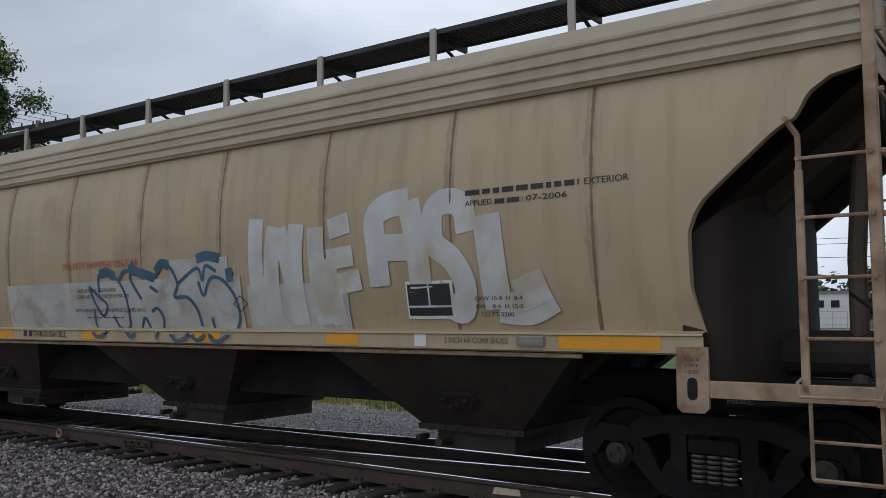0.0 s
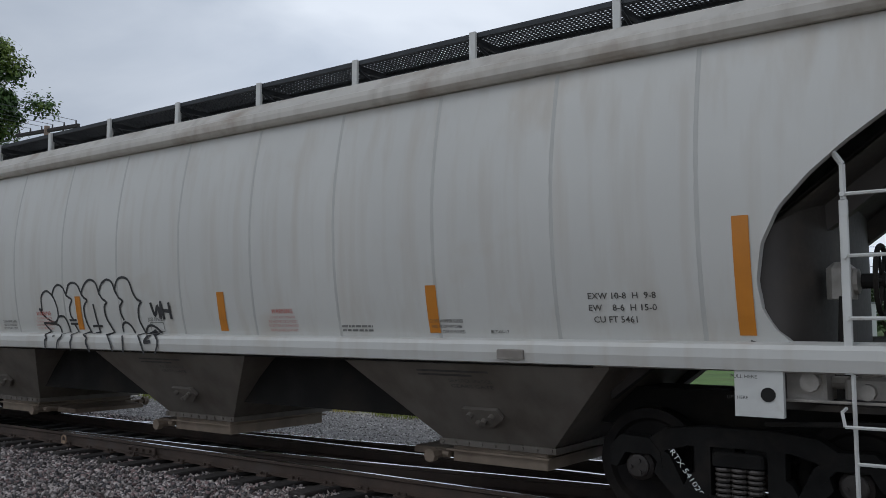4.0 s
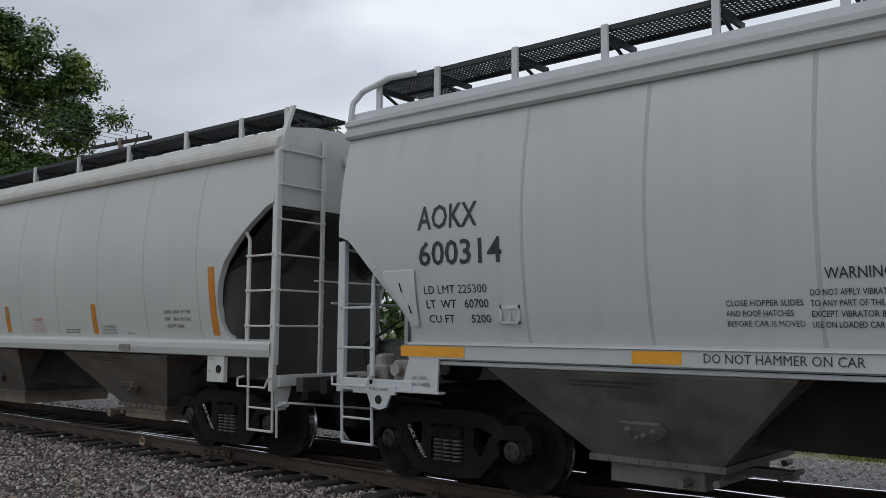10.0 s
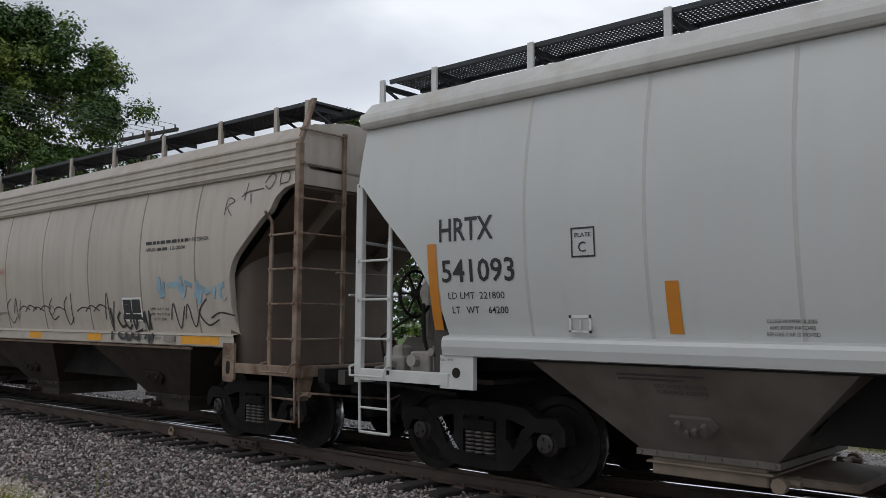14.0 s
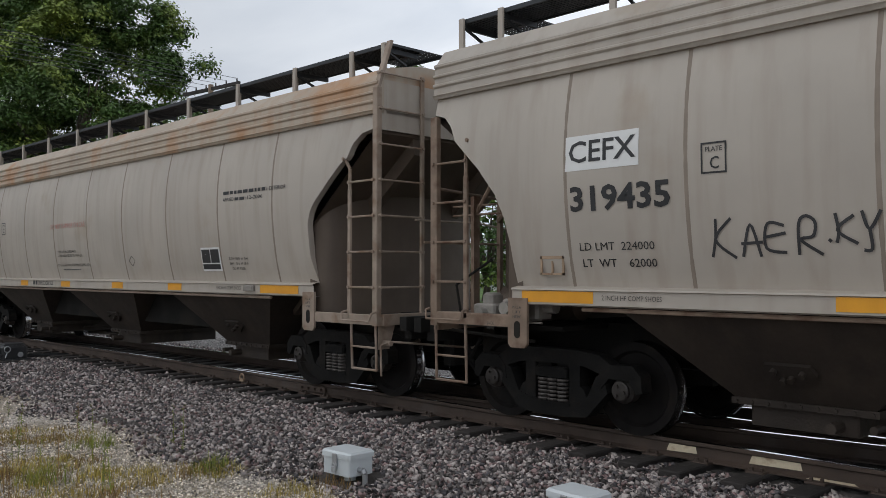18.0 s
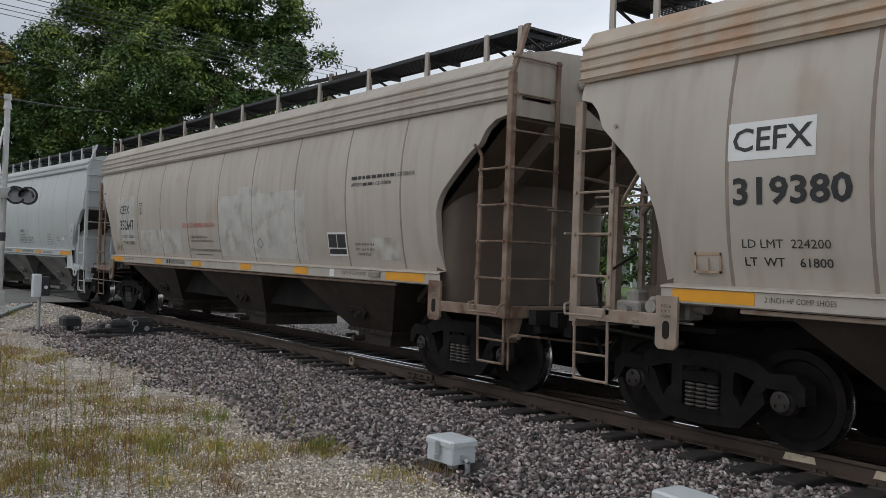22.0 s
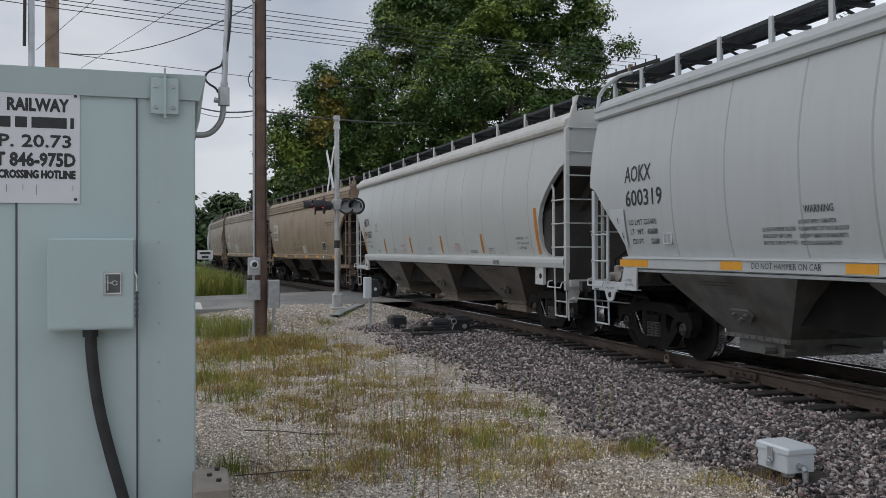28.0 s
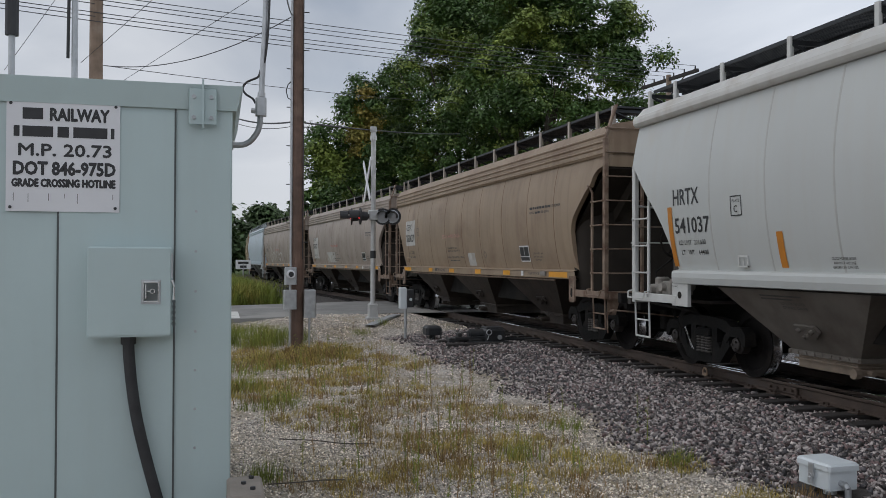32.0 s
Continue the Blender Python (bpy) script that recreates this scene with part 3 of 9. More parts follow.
LOOKS = {
    "tan": dict(paint="tan", roof="tan_roof", seam="seam_tan", hop="hop_tan", slope="slope_soot_shade", ladder="ladder_tan", gate="hop_tan", words="weathered tan covered hopper railcar with rust-streaked sides"),
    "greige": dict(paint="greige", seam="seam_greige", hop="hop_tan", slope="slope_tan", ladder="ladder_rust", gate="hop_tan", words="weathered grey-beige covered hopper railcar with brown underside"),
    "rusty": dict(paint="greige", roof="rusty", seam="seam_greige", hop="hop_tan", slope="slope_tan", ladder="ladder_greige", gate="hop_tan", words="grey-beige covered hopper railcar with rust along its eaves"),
    "brown": dict(paint="brown", seam="seam_tan", hop="hop_tan", slope="slope_soot_shade", ladder="ladder_rust", gate="hop_tan", words="dirty brown-tan covered hopper railcar with rusty ladders"),
    "dull": dict(paint="dull", seam="seam_greige", hop="hop_tan", slope="slope_soot_shade", ladder="ladder_rust", gate="hop_tan", words="dull pinkish-grey covered hopper railcar far down the train"),
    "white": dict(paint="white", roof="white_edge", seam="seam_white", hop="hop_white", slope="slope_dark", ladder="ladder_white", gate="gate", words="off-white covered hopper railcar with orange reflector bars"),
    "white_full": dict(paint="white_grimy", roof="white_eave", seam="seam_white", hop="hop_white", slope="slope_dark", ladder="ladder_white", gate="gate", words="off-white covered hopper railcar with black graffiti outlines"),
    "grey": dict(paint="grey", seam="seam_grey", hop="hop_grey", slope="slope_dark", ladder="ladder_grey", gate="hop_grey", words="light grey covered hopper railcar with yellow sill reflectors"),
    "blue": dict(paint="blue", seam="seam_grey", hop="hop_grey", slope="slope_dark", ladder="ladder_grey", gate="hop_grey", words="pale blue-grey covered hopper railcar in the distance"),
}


def half_width(k, z):
    """Half the width of the curved side at height z: a smooth curve through the profile."""
    pts = KIND[k]["side"]
    z = min(max(z, pts[0][0]), pts[-1][0])
    i = max(0, min(len(pts) - 2, sum(1 for a, _ in pts if a <= z) - 1))
    def m(j):
        a, b = max(0, j - 1), min(len(pts) - 1, j + 1)
        return (pts[b][1] - pts[a][1]) / (pts[b][0] - pts[a][0])
    h = pts[i + 1][0] - pts[i][0]
    u = (z - pts[i][0]) / h
    return pts[i][1] * (2 * u ** 3 - 3 * u ** 2 + 1) + m(i) * h * (u ** 3 - 2 * u ** 2 + u) + pts[i + 1][1] * (3 * u ** 2 - 2 * u ** 3) + m(i + 1) * h * (u ** 3 - u ** 2)


def cut_end(k, z, s=1):
    """Where the side sheet ends at height z, at the front or rear end."""
    return lerp(KIND[k].get("cut_rear", KIND[k]["cut"]) if s < 0 else KIND[k]["cut"], z)


def side_sheet(k, sgn):
    K = KIND[k]
    z0, z1 = K["side"][0][0], K["top"]
    zs = [z0 + (z1 - z0) * i / 44 for i in range(45)]
    g = Geo()
    rows, inner = [], []
    for z in zs:
        y = half_width(k, z)
        rows.append([(cut_end(k, z, i - 12) * (i / 12 - 1), sgn * y, z) for i in range(25)])
    if sgn > 0:
        rows = [r[::-1] for r in rows]
    g.sheet(rows)
    for j in (0, 24):
        g.sheet([[(p[0], p[1] - sgn * d, p[2]) for p in (r[j] for r in rows)] for d in (0, 0.09)])
    return g


def roof_sheet(k):
    K = KIND[k]
    prof = [(-y, z) for y, z in K["roof"]] + [(y, z) for y, z in K["roof"][-2::-1]]
    e = K["end"]
    g = Geo().sheet([[(x, y, z) for y, z in prof] for x in (e + 0.02, e * 0.5, 0, -e * 0.5, -e - 0.02)])
    n = len(K["roof"])
    for x in (e + 0.02, -e - 0.02):
        g.add([(x, y, z) for y, z in prof], [tuple(range(len(prof)))])
    return g


def end_sheet(k, s):
    """The upright upper end of the body, with its return to the sides."""
    K = KIND[k]
    low = 2.75 if k == "K" else 3.26 if k == "H" else 3.44
    zs = [low, low + 0.25, (low + K["top"]) / 2 + 0.1, K["top"], 4.08]
    x = s * K["end"]
    g = Geo().sheet([[(x, -half_width(k, z), z), (x + s * 0.03, -half_width(k, z) + 0.12, z), (x + s * 0.03, half_width(k, z) - 0.12, z), (x, half_width(k, z), z)] for z in zs])
    g.sheet([[(x, -1.45, 4.08), (x, 1.45, 4.08)], [(x, -1.3, 4.26), (x, 1.3, 4.26)], [(x, -0.2, 4.37), (x, 0.2, 4.37)]])
    return g


def slope_sheet(k, s):
    K = KIND[k]
    top = (2.75, 3.26, 3.44)["KHT".index(k)]
    x1 = K["end"]
    x0 = K["hop"] + 1.25
    g = Geo()
    lo = 1.25
    for d in (0, 0.04):
        g.sheet([[(s * x1, y, top - d) for y in (-1.5, 1.5)], [(s * (x0 * 0.5 + x1 * 0.5), y, (top + lo) / 2 - d) for y in (-1.48, 1.48)], [(s * x0, y, lo - d) for y in (-1.36, 1.36)]])
    g.sheet([[(s * x1, y, top - d) for y in (-1.5, 1.5)] for d in (0, 0.04)])
    return g


def slope_rib(k, s, y):
    """A box stiffener under the slope sheet."""
    top = (2.75, 3.26, 3.44)["KHT".index(k)]
    x1, x0, lo, w = KIND[k]["end"] - 0.02, KIND[k]["hop"] + 1.25, 1.25, 0.09
    return Geo().add([(s * x1, y - w, top - 0.04), (s * x1, y + w, top - 0.04), (s * x1, y + w * 0.7, top - 0.26), (s * x1, y - w * 0.7, top - 0.26),
                      (s * x0, y - w, lo - 0.04), (s * x0, y + w, lo - 0.04), (s * x0, y + w * 0.7, lo - 0.26), (s * x0, y - w * 0.7, lo - 0.26)],
                     [(0, 1, 5, 4), (1, 2, 6, 5), (2, 3, 7, 6), (3, 0, 4, 7), (0, 3, 2, 1)])


def bulkhead(k, s):
    """The rounded upright wall between the deck and the slope sheet."""
    top = (2.75, 3.26, 3.44)["KHT".index(k)]
    K = KIND[k]
    x1, x0, lo = K["end"], K["hop"] + 1.25, 1.25
    xa = cut_end(k, 1.9, s) - (0.25 if k == "K" else 0.1)
    bulge = (x1 - xa) * 0.42
    rows = []
    for i in range(25):
        a = math.pi * i / 24
        y = -1.47 * math.cos(a)
        x = xa + bulge * math.sin(a) ** 0.6
        zt = lo + (top - lo) * (x - x0) / (x1 - x0) - 0.02
        rows.append([(s * x, y, z) for z in (1.05, 1.4, (1.4 + zt) / 2, zt)])
    return Geo().sheet(rows)


def hopper(k):
    t, b, z1, z0 = 1.56, 0.6 if k == "T" else 0.64, KIND[k]["side"][0][0] - 0.02, 0.48
    rows = []
    for q, x, y in ((z1, t, 1.48), (1.30, t * 0.97, 1.46), (z0, b, 0.86)):
        rows.append((x, y, q))
    g = Geo()
    for s in (-1, 1):
        g.sheet([[(-x, s * y, q), (x, s * y, q)] for x, y, q in rows])
    g.add([(-b, -.86, z0), (b, -.86, z0), (b, .86, z0), (-b, .86, z0)], [(0, 1, 2, 3)])
    g.box(-b - 0.05, b + 0.05, -0.9, 0.9, 0.44, 0.50)
    for i in range(9):
        g.tube((-b + i * b / 4, -0.9, 0.47), (-b + i * b / 4, -0.915, 0.47), 0.018, 6)
    return g


def hopper_slope(k, s):
    """The sloping end of a hopper, set a little inside its side panels."""
    t, b, z1, z0 = 1.55, 0.59 if k == "T" else 0.63, KIND[k]["side"][0][0] - 0.02, 0.48
    return Geo().sheet([[(s * x, -y, q), (s * x, y, q)] for q, x, y in ((z1, t, 1.47), (1.30, t * 0.97, 1.45), (z0, b, 0.85))])


def vibrator_bracket():
    g = Geo()
    g.prism([(-0.2, 0.95), (0.2, 0.95), (0.24, 0.85), (0.1, 0.74), (-0.16, 0.74), (-0.24, 0.82)], -0.02, 0.02)
    for x, z in ((-0.12, 0.89), (0.02, 0.82), (0.13, 0.88), (-0.06, 0.79)):
        g.tube((x, -0.02, z), (x, -0.07, z), 0.03, 8)
    return g


def gate(k):
    g = Geo()
    if k == "H":
        g.cbox(-0.56, 0.56, -0.84, 0.84, 0.27, 0.44, 0.015)
        g.cbox(-0.6, 0.62, -0.88, 0.88, 0.375, 0.395, 0.005)
        g.cbox(0.56, 1.25, -0.62, 0.62, 0.28, 0.35, 0.015)
        for y in (-1, 1):
            g.tube((0.72, 0.6 * y, 0.33), (0.72, 0.98 * y, 0.33), 0.04, 10)
            g.tube((0.72, 0.96 * y, 0.33), (0.72, 1.04 * y, 0.33), 0.07, 8)
            g.tube((0.6, 0.84 * y, 0.33), (0.84, 0.84 * y, 0.33), 0.035, 8)
    else:
        g.cbox(-0.5, 0.46, -0.82, 0.82, 0.25, 0.44, 0.015)
        for y in (-1, 1):
            g.tube((0.3, 0.8 * y, 0.33), (0.3, 1.02 * y, 0.33), 0.05, 8)
            g.tube((0.62, 0.78 * y, 0.35), (0.62, 0.95 * y, 0.35), 0.035, 8)
        g.box(0.5, 1.0, -0.08, 0.08, 0.32, 0.40)
        g.tube((0.95, -0.3, 0.36), (0.95, 0.3, 0.36), 0.03, 8)
    return g


def grating(x0, x1, y0, y1, z, step=0.05, deep=0.008):
    """Open steel grating: edge bars, lengthwise and cross strips; deep ones hide more when seen aslant."""
    g = Geo()
    g.box(x0, x1, y0, y0 + 0.03, z - 0.05, z)
    g.box(x0, x1, y1 - 0.03, y1, z - 0.05, z)
    n = max(2, int((y1 - y0) / 0.05))
    for i in range(1, n):
        y = y0 + (y1 - y0) * i / n
        g.box(x0, x1, y - 0.01, y + 0.01, z - 0.004 - deep, z - 0.004)
    m = int((x1 - x0) / step)
    for i in range(m + 1):
        x = x0 + (x1 - x0) * i / m
        g.add([(x - 0.01, y0, z - 0.008 - deep), (x + 0.01, y0, z - 0.008 - deep), (x + 0.01, y1, z - 0.008 - deep), (x - 0.01, y1, z - 0.008 - deep),
               (x - 0.01, y0, z - 0.006), (x + 0.01, y0, z - 0.006), (x + 0.01, y1, z - 0.006), (x - 0.01, y1, z - 0.006)],
              [(0, 3, 2, 1), (4, 5, 6, 7), (0, 4, 7, 3), (1, 2, 6, 5)])
    return g


def board_post(s, top):
    g = Geo()
    g.box(-0.036, 0.036, *sorted((s * 1.335, s * 1.305)), 4.2, top + 0.005)
    g.box(-0.03, -0.022, *sorted((s * 1.33, s * 1.24)), 4.24, top)
    return g


def board_strut(s):
    g = Geo()
    g.box(0.0, 0.035, *sorted((s * 1.30, s * 0.74)), 4.47, 4.53)
    g.rod([(0.03, s * 1.28, 4.47), (0.03, s * 0.95, 4.34)], 0.02, 5)
    return g


def truck_frame():
    """A cast three-piece side frame, seen face on in x and z."""
    g = Geo()
    for m in (1, -1):
        def P(pts, y0=-0.09, y1=0.06):
            g.prism([(x * m, z) for x, z in (pts if m > 0 else pts[::-1])], y0, y1)
        P([(0, 0.68), (0.42, 0.67), (0.66, 0.60), (0.76, 0.71), (0.62, 0.80), (0.3, 0.835), (0, 0.835)], -0.10, 0.06)
        P([(0.66, 0.60), (0.64, 0.46), (0.74, 0.57), (0.98, 0.57), (1.06, 0.44), (1.13, 0.46), (1.12, 0.62), (1.02, 0.72), (0.76, 0.71)], -0.11, 0.07)
        P([(0.72, 0.42), (0.66, 0.62), (0.58, 0.58), (0.46, 0.34), (0.34, 0.30), (0.30, 0.13), (0.46, 0.15)], -0.10, 0.06)
        P([(0.34, 0.30), (0.46, 0.34), (0.42, 0.42), (0.36, 0.46)], -0.09, 0.05)
        P([(0, 0.12), (0.32, 0.13), (0.36, 0.30), (0, 0.25)], -0.10, 0.06)
        P([(0.23, 0.26), (0.36, 0.28), (0.37, 0.68), (0.23, 0.69)])
        P([(0.04, 0.60), (0.25, 0.60), (0.25, 0.66), (0.04, 0.68)], -0.05, 0.05)
    g.cbox(-0.21, 0.21, -0.13, 0.5, 0.53, 0.64, 0.02)
    g.box(-0.24, 0.24, -0.11, 0.05, 0.24, 0.27)
    return g


def coil():
    g = Geo()
    for i in range(6):
        g.ring((0, 0, 0.29 + 0.042 * i), 0.056, 0.017, "z", 12, 6)
    return g


def wheelset():
    g = Geo()
    for s in (-1, 1):
        y = s * 0.75
        prof = [(0.10, -0.09), (0.11, -0.06), (0.17, -0.035), (0.30, 0.0), (0.385, -0.02), (0.40, -0.062), (0.445, -0.066), (0.445, 0.06), (0.475, 0.065), (0.475, 0.085), (0.39, 0.085), (0.36, 0.04), (0.17, 0.03), (0.09, 0.06)]
        g.turned([(r, s * -d * -1 if s < 0 else -d) for r, d in prof], (0, y, 0), 32)
    g.tube((0, -0.9, 0), (0, 0.9, 0), 0.085, 12)
    return g


def bearing_cap(s):
    g = Geo()
    y = s * 1.0
    g.turned([(0.13, -s * 0.06), (0.13, s * 0.06), (0.10, s * 0.09), (0.10, s * 0.12), (0.085, s * 0.13), (0.0001, s * 0.135)], (0, y, 0), 16)
    for i in range(3):
        a = 2.0944 * i
        g.tube((0.055 * math.sin(a), y + s * 0.13, 0.055 * math.cos(a)), (0.055 * math.sin(a), y + s * 0.155, 0.055 * math.cos(a)), 0.017, 6)
    return g


def wheel_tread(s):
    g = Geo()
    y = s * 0.75
    g.turned([(0.4462, s * 0.066), (0.457, s * 0.05), (0.459, -s * 0.045), (0.478, -s * 0.062), (0.487, -s * 0.075), (0.478, -s * 0.088), (0.45, -s * 0.0885)], (0, y, 0), 36)
    return g


def ladder(parent, a, b, z0, z1, mat, step=0.36, first=0.3, rung_z=None, name="ladder", r=0.022):
    """Two uprights at a and b (x, y), with a rung each step."""
    g = Geo()
    for (x, y) in (a, b):
        g.cbox(x - 0.03, x + 0.03, y - 0.018, y + 0.018, z0, z1, 0.006)
    lad = part(name, g, mat, parent)
    z = z0 + first
    while z < z1 - 0.1:
        part("rung", Geo().tube((*a, z), (*b, z), 0.014, 6).tube((a[0], a[1] - 0.03, z), (a[0], a[1] + 0.03, z), 0.022, 6).tube((b[0], b[1] - 0.03, z), (b[0], b[1] + 0.03, z), 0.022, 6), mat, lad)
        z += step
    return lad


def stripe(parent, k, x0, x1, z0, z1, mat, name="reflector", off=0.0075, sgn=-1):
    """A strip of tape or paint laid on the side sheet."""
    x0, x1 = x0 + SHIFT.get(k, 0), x1 + SHIFT.get(k, 0)
    zs = [z0 + (z1 - z0) * i / max(1, round((z1 - z0) / 0.15)) for i in range(max(1, round((z1 - z0) / 0.15)) + 1)]
    zb = KIND[k]["side"][0][0]
    rows = [[(x, sgn * ((half_width(k, z) if z >= zb else SILL_Y) + off), z) for x in ((x0, x1) if sgn < 0 else (x1, x0))] for z in zs]
    return part(name, Geo().sheet(rows), mat, parent)


SILL_Y = 1.56
SHIFT = {"T": 0.17}
GLYPHS = {}


def glyphs(text, bold=0.0, wide=1.0):
    """The outline of a line of text in the built-in font: vertices for a capital height of 1, and faces."""
    bold = 0.0 if "M" in text else bold
    if (text, bold) not in GLYPHS:
        cu = bpy.data.curves.new("lettering", "FONT")
        cu.body, cu.size, cu.resolution_u, cu.offset = text, 1.0, 2, bold
        ob = bpy.data.objects.new("lettering", cu)
        me = bpy.data.meshes.new_from_object(ob)
        GLYPHS[text, bold] = [(v.co.x / 0.729, v.co.y / 0.729) for v in me.vertices], [tuple(p.vertices) for p in me.polygons]
        bpy.data.meshes.remove(me)
        bpy.data.objects.remove(ob)
        bpy.data.curves.remove(cu)
    return GLYPHS[text, bold]


def lettering(parent, k, text, x, z, h, mat="black", wide=None, bold=None, name="lettering", label=""):
    """Text on the near side sheet, its lower left corner at x and z; wide: its whole width in metres."""
    v, f = glyphs(text, (0.013 if h > 0.15 else 0.008) if bold is None else bold)
    if not v:
        return None
    x += SHIFT.get(k, 0)
    sx = h if wide is None else wide / max(q[0] for q in v)
    zb = KIND[k]["side"][0][0]
    g = Geo().add([(x + q[0] * sx, -((half_width(k, z + q[1] * h) if z >= zb - 0.02 else SILL_Y) + 0.007), z + q[1] * h) for q in v], f)
    return part(name, g, mat, parent, label)


def bars(parent, k, x, z, rows, width, h, gap, mat="hazy", name="small_print", cut=0.85):
    """Unreadable small print, as rows of plain bars."""
    g = Geo()
    rnd = random.Random(int(x * 100) + 7)
    x += SHIFT.get(k, 0)
    zb = KIND[k]["side"][0][0]
    for i in range(rows):
        zz = z - i * (h + gap)
        xx, end = x, x + width * rnd.uniform(cut, 1)
        while xx < end:
            w = rnd.uniform(0.6, 2.2) * h * 1.6
            y = -((half_width(k, zz) if zz >= zb else SILL_Y) + 0.006)
            g.add([(xx, y, zz), (min(end, xx + w), y, zz), (min(end, xx + w), y, zz + h), (xx, y, zz + h)], [(0, 1, 2, 3)])
            xx += w + h * 0.6
    return part(name, g, mat, parent)


def sprayed(parent, k, lines, x, z, sx, sz, w, mat, name="graffiti", label="", off=0.006):
    """Sprayed lines: each a run of (x, z) pairs in a unit box, drawn w metres wide on the side sheet."""
    g = Geo()
    x += SHIFT.get(k, 0)
    for line in lines:
        pts = [(x + a * sx, z + b * sz) for a, b in zip(line[::2], line[1::2])]
        fine = []
        for i in range(len(pts) - 1):
            p0, p1, p2, p3 = pts[max(0, i - 1)], pts[i], pts[i + 1], pts[min(len(pts) - 1, i + 2)]
            for j in range(5):
                t = j / 5
                fine.append(tuple(0.5 * (2 * b + (c - a) * t + (2 * a - 5 * b + 4 * c - d) * t * t + (3 * b - a - 3 * c + d) * t ** 3) for a, b, c, d in zip(p0, p1, p2, p3)))
        fine.append(pts[-1])
        rows = []
        for i, (px, pz) in enumerate(fine):
            ax, az = fine[max(0, i - 1)]
            bx, bz = fine[min(len(fine) - 1, i + 1)]
            d = math.hypot(bx - ax, bz - az) or 1
            nx, nz = -(bz - az) / d * w / 2, (bx - ax) / d * w / 2
            rows.append([(q, -((half_width(k, r) if r >= KIND[k]["side"][0][0] + 0.02 else SILL_Y + (0.042 if k == "H" else 0.018)) + off), r) for q, r in ((px + nx, pz + nz), (px - nx, pz - nz))])
        off += 0.0006
        g.sheet(rows)
    return part(name, g, mat, parent, label)


def rust_stain(k, x):
    """A ragged brown stain that has run down along one weld seam of the near side."""
    r = random.Random(int(x * 100) + 900)
    K = KIND[k]
    z0, z1 = K["side"][0][0] + r.uniform(0.05, 0.5), K["top"] - 0.02
    rows = []
    for i in range(25):
        z = z0 + (z1 - z0) * i / 24
        fade = min(1, i / 7) * r.uniform(0.75, 1.25)
        y = -half_width(k, z) - 0.0018
        rows.append([(x - 0.075 * fade, y, z), (x, y, z), (x + 0.05 * fade, y, z)])
    return Geo().sheet(rows)


